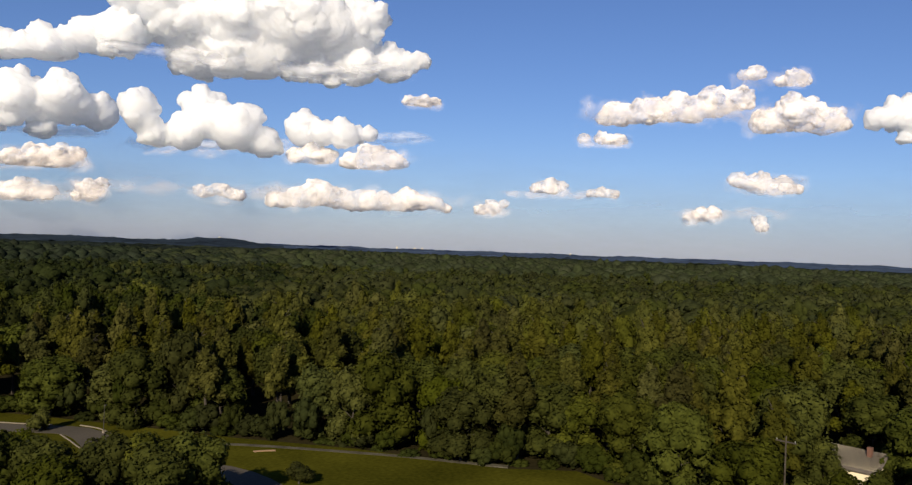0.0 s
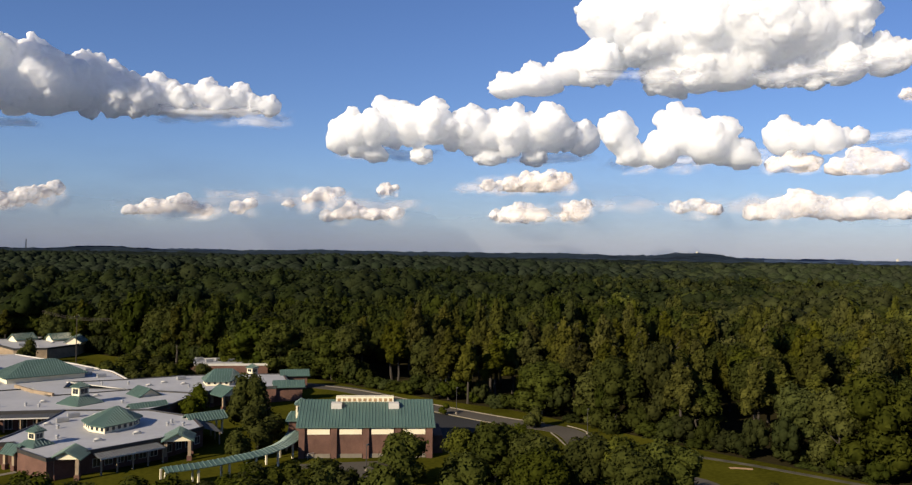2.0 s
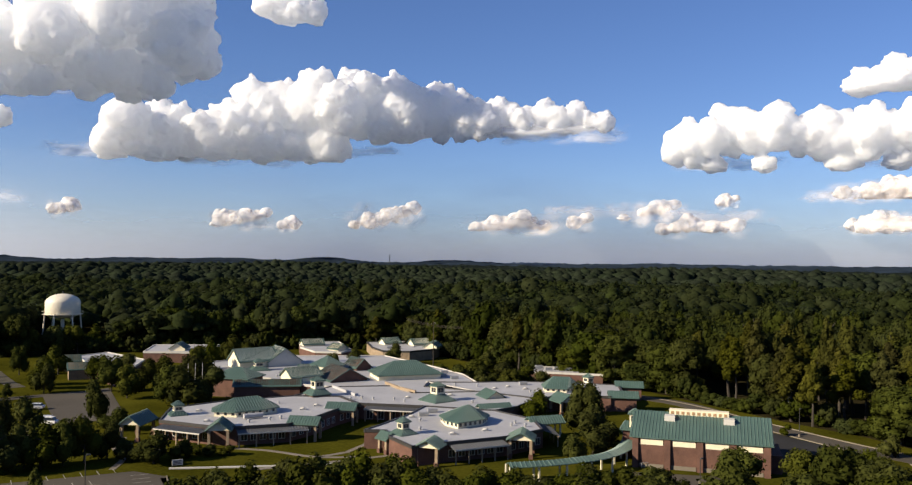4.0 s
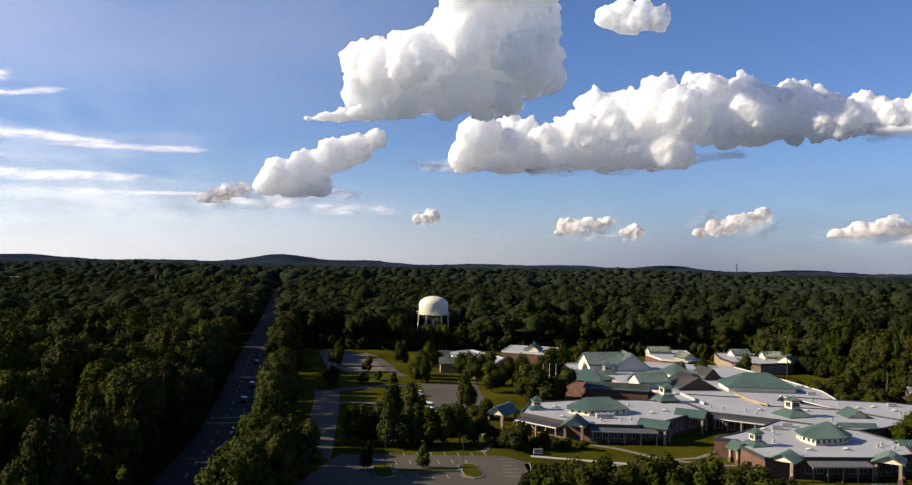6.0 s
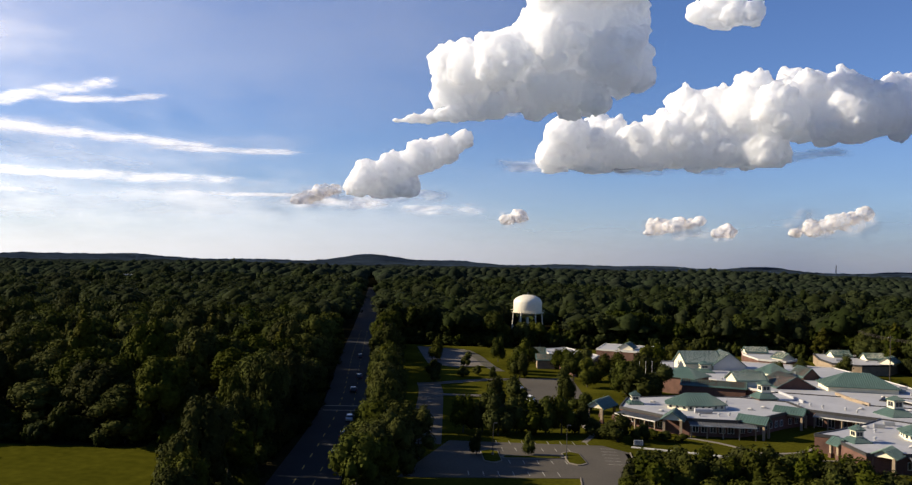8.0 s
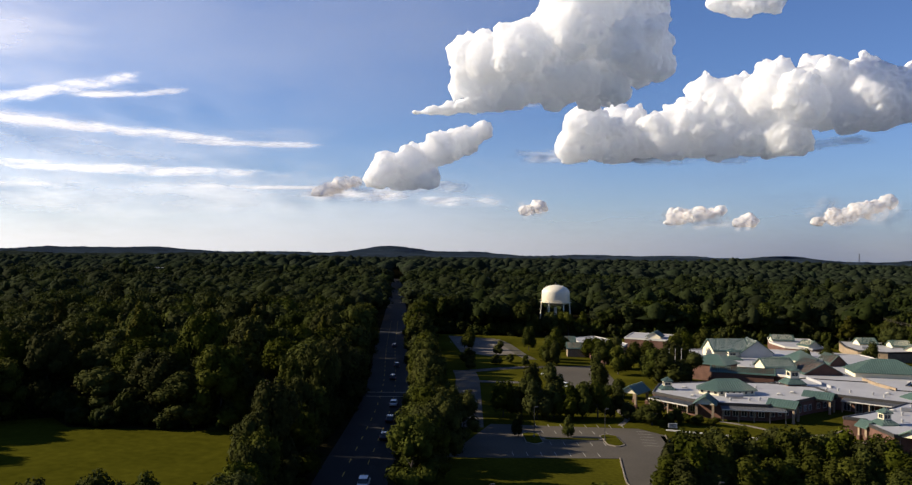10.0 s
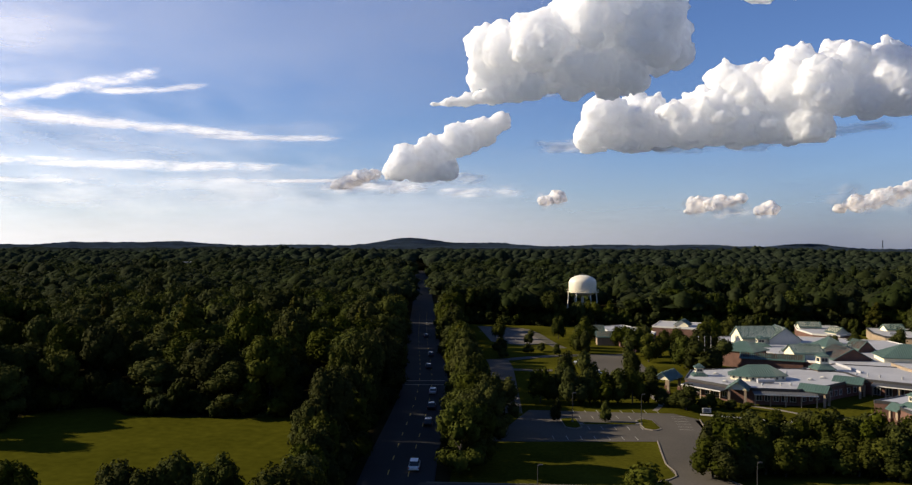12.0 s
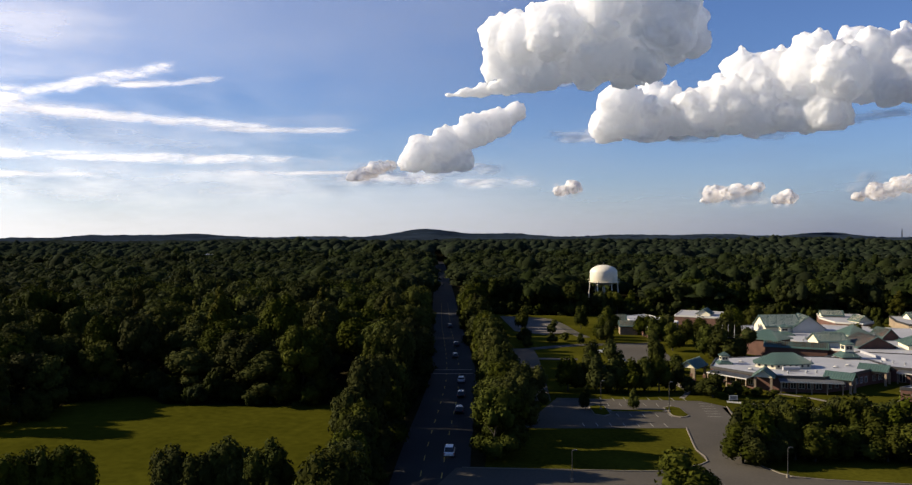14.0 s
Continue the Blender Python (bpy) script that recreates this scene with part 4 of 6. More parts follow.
paving("driveway", strip(smooth_line([(-64.4, 220.5), (-57, 221), (-50.6, 222.6)]), 3.4, 0), 0.055, OLD_ASPHALT, "short grey drive across the lawn", "driveway")
SERVICE = smooth_line([(100, 262), (112, 232), (122, 212), (125, 184), (128.5, 166), (130.8, 156), (133.6, 148.5), (135.2, 142.5), (132.6, 136), (128, 129), (124.8, 120), (124, 110), (125, 101), (122, 92), (114, 80)], 4)
paving("service_road", strip(SERVICE, 6.5, 0), 0.05, OLD_ASPHALT, "grey asphalt service road curving behind the gymnasium", "road")
paving("service_yard", [(100, 168), (122, 178), (126, 160), (110, 140), (102, 138), (104, 152)], 0.04, ASPHALT, "asphalt yard beside the gymnasium", "yard")
paving("service_yard", [(74, 149.5), (88, 143), (86, 137.5), (78, 133), (70, 140)], 0.045, OLD_ASPHALT, "grey asphalt apron in front of the gymnasium", "yard")
paving("footpath", strip(smooth_line([(138, 118), (142, 108), (145, 97), (147.3, 86.6), (149.3, 77), (150.3, 68), (152, 58)], 4), 1.6, 0), 0.03, GRAVEL, "worn gravel path along the foot of the woods", "path")
paving("bare_patch", strip(smooth_line([(138.6, 103.4), (139.8, 102.4), (141.4, 100.4)], 1), 1.0, 0), 0.035, RED_SAND, "bare patch of yellow clay in the lawn", "ground")
for line in ([(2, 184.2), (10, 180.5), (19, 172.8), (27, 171.5)], [(7, 165.6), (21, 168.2), (33, 171)], [(25.4, 175.6), (31.5, 184.5), (33, 196)], [(19, 172.5), (25.4, 175.6)],
             [(-18, 171), (-17, 180), (-20, 190), (-19, 199)], [(-8.5, 163), (-6.3, 152)]):
    paving("walkway", strip(smooth_line(line, 3), 1.2, 0), 0.05, CONCRETE, "narrow pale concrete walkway across the lawn", "walkway")


def kerb(line, label="low pale concrete kerb along the asphalt"):
    return tagged(part("kerb", slab(strip(smooth_line(line, 3), 0.22, 0), -0.1, 0.19), CONCRETE, None), label, "kerb", kind="structure")


for line in ([(-16.0, 140.8), (-13.7, 124), (-11.7, 116.6), (-18.5, 108.8), (-33, 105), (-50.5, 101.0)], [(-4.9, 119.7), (-0.5, 113.0), (6, 111.2), (34, 114.2)],
             [(-6.1, 139), (-6.4, 150), (-8.1, 164)], [(139.2, 145.5), (139.0, 140.5), (136.4, 135.0), (131.6, 128)], [(121.4, 122), (124.6, 130.5), (128.6, 137.5), (131.3, 142.6)],
             [(136.9, 150.5), (134.4, 157), (132.0, 167), (128.6, 184), (124, 209), (118, 224)], [(122, 184), (125.0, 167), (127.2, 156)]):
    kerb(line)


def island(poly):
    t = empty("traffic_island", poly[0][0], poly[0][1], 0, 0, "kerbed grass island in the parking lot", "traffic island", "islands in the parking lot")
    q = [(a - poly[0][0], b - poly[0][1]) for a, b in poly]
    c = (sum(a for a, b in q) / len(q), sum(b for a, b in q) / len(q))
    part("kerb_edge", slab(q, 0.05, 0.2), CONCRETE, t, "pale concrete edging")
    part("grass_top", slab([(c[0] + (a - c[0]) * 0.9, c[1] + (b - c[1]) * 0.9) for a, b in q], 0.19, 0.24), GRASS, t, "rough green grass")
    return t


def rect(cx, cy, L, W, deg, cut=0.5):
    """A plan rectangle with cut corners."""
    c, s = math.cos(radians(deg)), math.sin(radians(deg))
    pts = [(-L / 2 + cut, -W / 2), (L / 2 - cut, -W / 2), (L / 2, -W / 2 + cut), (L / 2, W / 2 - cut), (L / 2 - cut, W / 2), (-L / 2 + cut, W / 2), (-L / 2, W / 2 - cut), (-L / 2, -W / 2 + cut)]
    return [(cx + a * c - b * s, cy + a * s + b * c) for a, b in pts]


island(rect(-34.6, 151.8, 3.6, 11, 17, 1.4))
island(rect(-18.6, 155.2, 3.6, 11, 17, 1.4))
island(rect(-26.6, 153.4, 12.6, 1.6, 15.5))

# bay lines
bay = part("bay_line", box(-0.07, -1.5, 0.055, 0.07, 1.5, 0.062), PAINT, None)
bay_me = bay.data
bpy.data.objects.remove(bay)
for row, (bx, by, n) in enumerate(((-33, 147.9, 6), (-33.6, 158.6, 6), (-36, 137.8, 7), (-36, 164.6, 8))):
    for k in range(n):
        ob = new("bay_line", bay_me)
        ob.matrix_world = pose(bx + k * 2.75 * 0.965, by + k * 2.75 * 0.262, 0, 0, 0, 17)
        tagged(ob, "faded white painted parking bay line", "road marking", "bay lines")
for k in range(6):
    ob = new("bay_line", bay_me)
    ob.matrix_world = pose(-12.8 + k * 0.45, 166 - k * 2.6, 0, 0, 0, 100)
    tagged(ob, "faded white painted parking bay line", "road marking", "bay lines")
for k in range(8):
    ob = new("bay_line", bay_me)
    ob.matrix_world = pose(-97 + k * 3.1, 316 - k * 0.5, 0, 0, 0, 20)
    tagged(ob, "faded white painted parking bay line", "road marking", "bay lines")


def along_road(y):
    for (x0, y0), (x1, y1) in zip(ROAD, ROAD[1:]):
        if y0 <= y < y1:
            return x0 + (x1 - x0) * (y - y0) / (y1 - y0), math.degrees(math.atan2(-(x1 - x0), y1 - y0))
    return 0, 0


bar = part("stop_bar", box(-5.4, -0.3, 0.022, 5.4, 0.3, 0.03), PAINT, None)
for y in (187.5, 193.5):
    x, turn = along_road(y)
    ob = copy_thing(bar, pose(x, y, 0.003, 0, 0, turn))
    ob.name = "crosswalk_line"
    tagged(ob, "white painted crosswalk line over the road", "road marking", "crosswalk", "structure")
bpy.data.objects.remove(bar)
dash = part("lane_dash", box(-0.07, -1.5, 0.022, 0.07, 1.5, 0.03), material("yellow_paint", (0.50, 0.36, 0.08), 0.8), None)
dash_me = dash.data
bpy.data.objects.remove(dash)
for k in range(38):
    y = 60 + k * 9.0
    for off in (-1.8, 1.8):
        x, turn = along_road(y)
        ob = new("lane_dash", dash_me)
        ob.matrix_world = pose(x + off, y, 0.003, 0, 0, turn)
        tagged(ob, "worn yellow centre lane dash", "road marking", "lane dashes")


# ======== roofs and walls ========
def slope_into(rib, poly, step=0.62, h=0.09, w=0.05):
    """Standing seams up a convex slope whose first edge is its eave."""
    p = [Vector(q) for q in poly]
    e = (p[1] - p[0]).normalized()
    nrm = (p[1] - p[0]).cross(p[2] - p[0]).normalized()
    if nrm.z < 0:
        nrm = -nrm
    up = nrm.cross(e)
    if up.z < 0:
        up = -up
    q2 = [((q - p[0]).dot(e), (q - p[0]).dot(up)) for q in p]
    u = min(a for a, b in q2) + step / 2
    while u < max(a for a, b in q2):
        vs = []
        for i in range(len(q2)):
            (a0, b0), (a1, b1) = q2[i], q2[(i + 1) % len(q2)]
            if (a0 - u) * (a1 - u) < 0:
                vs.append(b0 + (b1 - b0) * (u - a0) / (a1 - a0))
        if len(vs) >= 2 and max(vs) - min(vs) > 0.15:
            a, b = p[0] + e * u + up * min(vs), p[0] + e * u + up * max(vs)
            c = [rib.verts.new(q) for q in (a - e * w, a + nrm * h - e * w * 0.6, a + nrm * h + e * w * 0.6, a + e * w, b - e * w, b + nrm * h - e * w * 0.6, b + nrm * h + e * w * 0.6, b + e * w)]
            for f in ((0, 1, 5, 4), (1, 2, 6, 5), (2, 3, 7, 6), (0, 3, 2, 1)):
                rib.faces.new([c[k] for k in f])
        u += step


def metal_roof(parent, slopes, thick=0.18, seams=True, name="roof", step=0.62, mats=None):
    """A green standing-seam roof of convex slopes, each with its eave first."""
    bm = bmesh.new()
    for s in slopes:
        top = [bm.verts.new(v) for v in s]
        low = [bm.verts.new(Vector(v) - Vector((0, 0, thick))) for v in s]
        bm.faces.new(top)
        bm.faces.new(low[::-1])
        for i in range(len(s)):
            j = (i + 1) % len(s)
            bm.faces.new((low[i], low[j], top[j], top[i]))
    bmesh.ops.remove_doubles(bm, verts=bm.verts, dist=0.002)
    ob = part(name, bm, mats[0] if mats else SEAM, parent, "dull grey standing-seam metal roof" if mats else "green standing-seam metal roof")
    if seams:
        rib = bmesh.new()
        for s in slopes:
            slope_into(rib, s, step)
        part("roof_seams", rib, mats[1] if mats else SEAM_RIB, ob if parent is None or parent.parent is None else parent)
    return ob


def place(m, pts):
    return [m @ Vector(p) for p in pts]


def hip_slopes(m, L, W, z, rise, ridge, over=0.6):
    a, b, r = L / 2 + over, W / 2 + over, ridge / 2
    c = [(-a, -b, z), (a, -b, z), (a, b, z), (-a, b, z)]
    p, q = (-r, 0, z + rise), (r, 0, z + rise)
    if ridge < 0.05:
        return [place(m, s) for s in ((c[0], c[1], q), (c[1], c[2], q), (c[2], c[3], p), (c[3], c[0], p))]
    return [place(m, s) for s in ((c[0], c[1], q, p), (c[1], c[2], q), (c[2], c[3], p, q), (c[3], c[0], p))]


def gable_slopes(m, L, W, z, rise, over=0.5):
    """Ridge along local x."""
    a, b = L / 2 + over, W / 2 + over
    z1 = z - rise * over / (W / 2)
    p, q = (-a, 0, z + rise), (a, 0, z + rise)
    return [place(m, s) for s in (((-a, -b, z1), (a, -b, z1), q, p), ((a, b, z1), (-a, b, z1), p, q))]


def gable_walls(m, L, W, z0, z1, rise):
    """A house body: four walls with gables at the ends of local x."""
    bm = bmesh.new()
    x, y = L / 2, W / 2
    v = [bm.verts.new(m @ Vector(c)) for c in ((-x, -y, z0), (x, -y, z0), (x, y, z0), (-x, y, z0), (-x, -y, z1), (x, -y, z1), (x, y, z1), (-x, y, z1), (-x, 0, z1 + rise), (x, 0, z1 + rise))]
    for f in ((0, 1, 5, 4), (1, 2, 6, 9, 5), (2, 3, 7, 6), (3, 0, 4, 8, 7), (4, 5, 9, 8), (6, 7, 8, 9), (3, 2, 1, 0)):
        bm.faces.new([v[i] for i in f])
    return bm


def window(parent, m, w, h, panes=2, frame_mat=None):
    """A framed window standing proud of the wall in local xz, facing -y."""
    bm = bmesh.new()
    t = 0.09
    for x0, z0, x1, z1 in ((-w / 2, 0, -w / 2 + t, h), (w / 2 - t, 0, w / 2, h), (-w / 2 + t, 0, w / 2 - t, t), (-w / 2 + t, h - t, w / 2 - t, h)):
        box_into(bm, x0, -0.07, z0, x1, 0.02, z1, m)
    for k in range(1, panes):
        c = -w / 2 + w * k / panes
        box_into(bm, c - t / 2, -0.06, t, c + t / 2, 0.02, h - t, m)
    ob = part("window", bm, frame_mat or WHITE_WALL, parent, "pale window frame")
    part("pane", box(-w / 2 + t, -0.03, t, w / 2 - t, -0.01, h - t, m), GLASS, ob, "dark reflecting glass")
    return ob


def windows_along(parent, p0, p1, z0, w, h, n, panes=2):
    p0, p1 = Vector((*p0, 0)), Vector((*p1, 0))
    d = (p1 - p0).normalized()
    ang = math.atan2(d.y, d.x)
    for k in range(n):
        c = p0 + (p1 - p0) * ((k + 0.5) / n)
        window(parent, Matrix.Translation((c.x, c.y, z0)) @ Matrix.Rotation(ang, 4, "Z"), w, h, panes)


def local(x, y, deg):
    return Matrix.Translation((x, y, 0)) @ Matrix.Rotation(radians(deg), 4, "Z")


def flat_block(poly, h, label, mat=None, name="school_wing", cream=False, coping=0.35):
    """A flat-roofed building body: brick walls, white membrane deck, parapet coping. Its Empty stands at the origin of the plan's first corner."""
    ox, oy = poly[0]
    t = empty(name, ox, oy, 0, 0, label, "building", "school buildings")
    q = [(a - ox, b - oy) for a, b in poly]
    part("wall", slab(q, 0, h), mat or BRICK, t, "reddish brown brick wall")
    c = (sum(a for a, b in q) / len(q), sum(b for a, b in q) / len(q))
    inner = [(a + (c[0] - a) * 0.02, b + (c[1] - b) * 0.02) for a, b in q]
    part("roof_deck", slab(inner, h + 0.003, h + 0.06), MEMBRANE, t, "white membrane flat roof")
    n = len(q)
    for i in range(n):
        a, b = Vector((*q[i], 0)), Vector((*q[(i + 1) % n], 0))
        d = b - a
        m = Matrix.Translation(a) @ Matrix.Rotation(math.atan2(d.y, d.x), 4, "Z")
        part("parapet_coping", box(-0.1, -0.12, h - coping, d.length + 0.1, 0.22, h + 0.28, m), DARK_METAL if not cream else WHITE_WALL, t, "dark metal parapet band" if not cream else "white parapet band")
    return t, ox, oy


def cupola(t, m, z0, s=2.2, h=2.2, skirt=4.6, skirt_h=1.3):
    """A square cream lantern with windows, a pointed green cap and a sloping green skirt."""
    if skirt:
        sk = part("cupola_base", box(-skirt / 2, -skirt / 2, z0 - 0.6, skirt / 2, skirt / 2, z0 + 0.05, m), BRICK, t)
        metal_roof(sk, hip_slopes(m, skirt, skirt, z0, skirt_h + 0.9, 0, 0.35), name="skirt_roof")
    zb = z0 + (skirt_h if skirt else 0)
    body = part("cupola", box(-s / 2, -s / 2, zb - 0.7, s / 2, s / 2, zb + h, m), CREAM, t, "cream square cupola")
    metal_roof(body, hip_slopes(m, s, s, zb + h, 1.0, 0, 0.3), name="cap_roof", step=0.4)
    for k in range(4):
        mm = m @ Matrix.Rotation(k * math.pi / 2, 4, "Z") @ Matrix.Translation((0, -s / 2 - 0.01, zb + 0.45))
        bm = box(-s * 0.34, -0.03, 0, -0.05, 0.02, h - 0.9, mm)
        box_into(bm, 0.05, -0.03, 0, s * 0.34, 0.02, h - 0.9, mm)
        part("pane", bm, GLASS, body, "dark glass panes")
    return body


def porch(t, m, W, D, z, rise, posts=True):
    """A gabled entrance on paired square columns; the gable faces local -y, its ridge runs along local y."""
    turn = m @ Matrix.Rotation(math.pi / 2, 4, "Z")
    roof = metal_roof(t, gable_slopes(turn, D, W, z, rise, 0.45), name="porch_roof")
    bm = bmesh.new()
    y = -D / 2 + 0.15
    v = [bm.verts.new(m @ Vector(c)) for c in ((-W / 2, y, z - 0.35), (W / 2, y, z - 0.35), (W / 2, y, z), (0, y, z + rise - 0.08), (-W / 2, y, z), (-W / 2, y + 0.3, z - 0.35), (W / 2, y + 0.3, z - 0.35), (W / 2, y + 0.3, z), (0, y + 0.3, z + rise - 0.08), (-W / 2, y + 0.3, z))]
    for f in ((0, 1, 2, 3, 4), (9, 8, 7, 6, 5), (0, 5, 6, 1), (1, 6, 7, 2), (2, 7, 8, 3), (3, 8, 9, 4), (4, 9, 5, 0)):
        bm.faces.new([v[i] for i in f])
    part("porch_gable", bm, CREAM, roof, "cream gable panel")
    if posts:
        for sx in (-1, 1):
            for yy in (-D / 2 + 0.3, D / 2 - 0.3):
                x = sx * (W / 2 - 0.35)
                post = part("porch_post", box(x - 0.28, yy - 0.28, 0.9, x + 0.28, yy + 0.28, z - 0.3, m), TAN, t, "tan square column")
                part("post_base", box(x - 0.42, yy - 0.42, 0, x + 0.42, yy + 0.42, 0.9, m), BRICK, post, "brick pier")
    return roof


def awning(t, m, W, D, z, drop, mat=None, posts=0):
    """A lean-to metal roof along a wall in local x, falling to local -y."""
    s = [place(m, ((-W / 2, -D, z - drop), (W / 2, -D, z - drop), (W / 2, 0, z), (-W / 2, 0, z)))]
    roof = metal_roof(t, s, 0.15, name="lean_to_roof", mats=(GREY_ROOF, GREY_ROOF))
    part("fascia", box(-W / 2, -D - 0.06, z - drop - 0.28, W / 2, -D + 0.02, z - drop - 0.02, m), WHITE_WALL, roof, "pale fascia board")
    for k in range(posts):
        x = -W / 2 + 0.3 + (W - 0.6) * k / max(1, posts - 1)
        part("walk_post", box(x - 0.12, -D + 0.1, 0, x + 0.12, -D + 0.34, z - drop - 0.1, m), TAN, t, "slim tan post")
    return roof


def roof_vents(t, spots, z):
    """Small kit on a flat roof: domed skylights, pipes, air units."""
    for k, (x, y, what) in enumerate(spots):
        if what == "dome":
            bm = bmesh.new()
            box_into(bm, x - 0.7, y - 0.5, z, x + 0.7, y + 0.5, z + 0.3)
            part("skylight_curb", bm, GALV, t)
            bm = bmesh.new()
            bmesh.ops.create_icosphere(bm, subdivisions=2, radius=1, matrix=Matrix.Translation((x, y, z + 0.28)) @ Matrix.Diagonal((0.66, 0.46, 0.3, 1)))
            part("skylight_dome", bm, WHITE_WALL, t, "white domed skylight")
        elif what == "pipe":
            bm = tube((x, y, z), (x, y, z + 0.55), 0.22, 0.22, 10)
            tube_into(bm, (x, y, z + 0.5), (x, y, z + 0.75), 0.42, 0.2, 10)
            part("roof_vent", bm, GALV, t, "round metal roof vent")
        else:
            part("air_unit", box(x - 1.1, y - 0.6, z + 0.1, x + 1.1, y + 0.6, z + 0.85), GALV, t, "grey metal air unit")


def poly_lantern(t, eave, ridge, z0, z1, z2):
    """A raised room of many sides on a flat roof: cream walls from z0 to the eaves at z1, and a green roof rising to a ridge of one or two points at z2."""
    n = len(eave)
    c = (sum(a for a, b in eave) / n, sum(b for a, b in eave) / n)
    body = part("lantern_wall", slab([(a + (c[0] - a) * 0.09, b + (c[1] - b) * 0.09) for a, b in eave], z0, z1), CREAM, t, "cream stucco clerestory wall")
    near = [min(ridge, key=lambda r: math.hypot(r[0] - a, r[1] - b)) for a, b in eave]
    slopes = []
    for i in range(n):
        j = (i + 1) % n
        tops = [(*near[j], z2)] + ([(*near[i], z2)] if near[i] != near[j] else [])
        slopes.append([(*eave[i], z1), (*eave[j], z1)] + tops)
    metal_roof(body, slopes, name="roof")
    for i in range(n):
        (ax, ay), (bx, by) = [(p[0] + (c[0] - p[0]) * 0.085, p[1] + (c[1] - p[1]) * 0.085) for p in (eave[i], eave[(i + 1) % n])]
        L = math.hypot(bx - ax, by - ay)
        m = Matrix.Translation((ax, ay, 0)) @ Matrix.Rotation(math.atan2(by - ay, bx - ax), 4, "Z")
        k = int(L / 1.3)
        for q in range(k):
            x = L * (q + 0.5) / k
            part("pane", box(x - 0.3, -0.05, z0 + 0.45, x + 0.3, 0.03, z1 - 0.3, m), GLASS, body, "small dark clerestory pane")
    return body


DECK = 3.7
# ---- the wing with the broad hipped lantern
WING_A = [(-11.8, 196.4), (-0.6, 187.6), (4.2, 186.2), (14.5, 187.2), (20.4, 193.2), (26.8, 202.5), (32.6, 208.8), (29.5, 219.5), (18, 222.5), (2, 218.5), (-10.5, 211)]
A, ox, oy = flat_block(WING_A, DECK, "single-storey brick school wing with white flat roof and green hipped lantern")
poly_lantern(A, [(x - ox, y - oy) for x, y in ((3.9, 196.4), (10.3, 198.7), (13.6, 201.2), (12.8, 205.6), (8.6, 208.2), (2.2, 206.0), (-1.2, 202.6), (-1.2, 198.6))],
             [(3.6 - ox, 201.1 - oy), (8.8 - ox, 202.95 - oy)], DECK, 5.0, 7.4)
cupola(A, local(-8.4 - ox, 202.6 - oy, 15), 3.9, 1.9, 1.5, 3.2, 0.6)
porch(A, local(0.8 - ox, 186.0 - oy, -8), 4.4, 5.5, 4.1, 1.6)
porch(A, local(-16.2 - ox, 197.6 - oy, -20), 4.2, 8.0, 3.9, 1.6)
awning(A, local(11.2 - ox, 187.3 - oy, 6), 14.5, 2.8, 3.3, 0.35, posts=5)
awning(A, local(-6.2 - ox, 191.4 - oy, -38), 12.0, 3.0, 3.3, 0.35, posts=5)
for x, y, deg, L, W in ((18.3, 189.2, -24, 6.2, 3.9), (28.3, 204.6, -23, 6.6, 4.4)):
    mm = local(x - ox, y - oy, deg)
    roof = metal_roof(A, gable_slopes(mm, L, W, 3.9, 1.15, 0.4), name="entry_roof")
    part("entry_wall", gable_walls(mm, L - 0.6, W - 0.6, 2.9, 3.8, 0.9), TAN, roof, "tan gable wall")
    for sx in (-L / 2 + 0.4, L / 2 - 0.3):
        for sy in (-W / 2 + 0.3, W / 2 - 0.3):
            part("entry_post", box(sx - 0.25, sy - 0.25, 0, sx + 0.25, sy + 0.25, 3.0, mm), TAN, A, "tan square column")
windows_along(A, (4.6 - ox, 186.15 - oy), (14.2 - ox, 187.05 - oy), 0.9, 1.4, 1.5, 5)
windows_along(A, (-11.4 - ox, 196.0 - oy), (-1.2 - ox, 188.0 - oy), 0.9, 1.4, 1.5, 5)
windows_along(A, (15.0 - ox, 187.6 - oy), (20.2 - ox, 192.9 - oy), 0.9, 1.3, 1.5, 3)
windows_along(A, (20.8 - ox, 193.7 - oy), (26.4 - ox, 201.8 - oy), 0.9, 1.3, 1.5, 4)
windows_along(A, (27.2 - ox, 202.8 - oy), (32.2 - ox, 208.3 - oy), 0.9, 1.3, 1.5, 3)
drum = tube((5.6 - ox, 194.2 - oy, DECK + 0.75), (9.6 - ox, 195.4 - oy, DECK + 0.75), 0.55, 0.55, 14)
part("roof_drum", drum, MEMBRANE, A, "long white barrel duct on the flat roof")
roof_vents(A, [(x - ox, y - oy, w) for x, y, w in ((6.6, 190.8, "pipe"), (11.0, 192.4, "pipe"), (13.4, 193.6, "pipe"), (19, 203.5, "dome"), (22.5, 207.6, "dome"), (1.0, 199.6, "dome"), (-4, 206, "dome"), (14, 212, "pipe"), (-2.0, 193.6, "dome"))], DECK + 0.06)

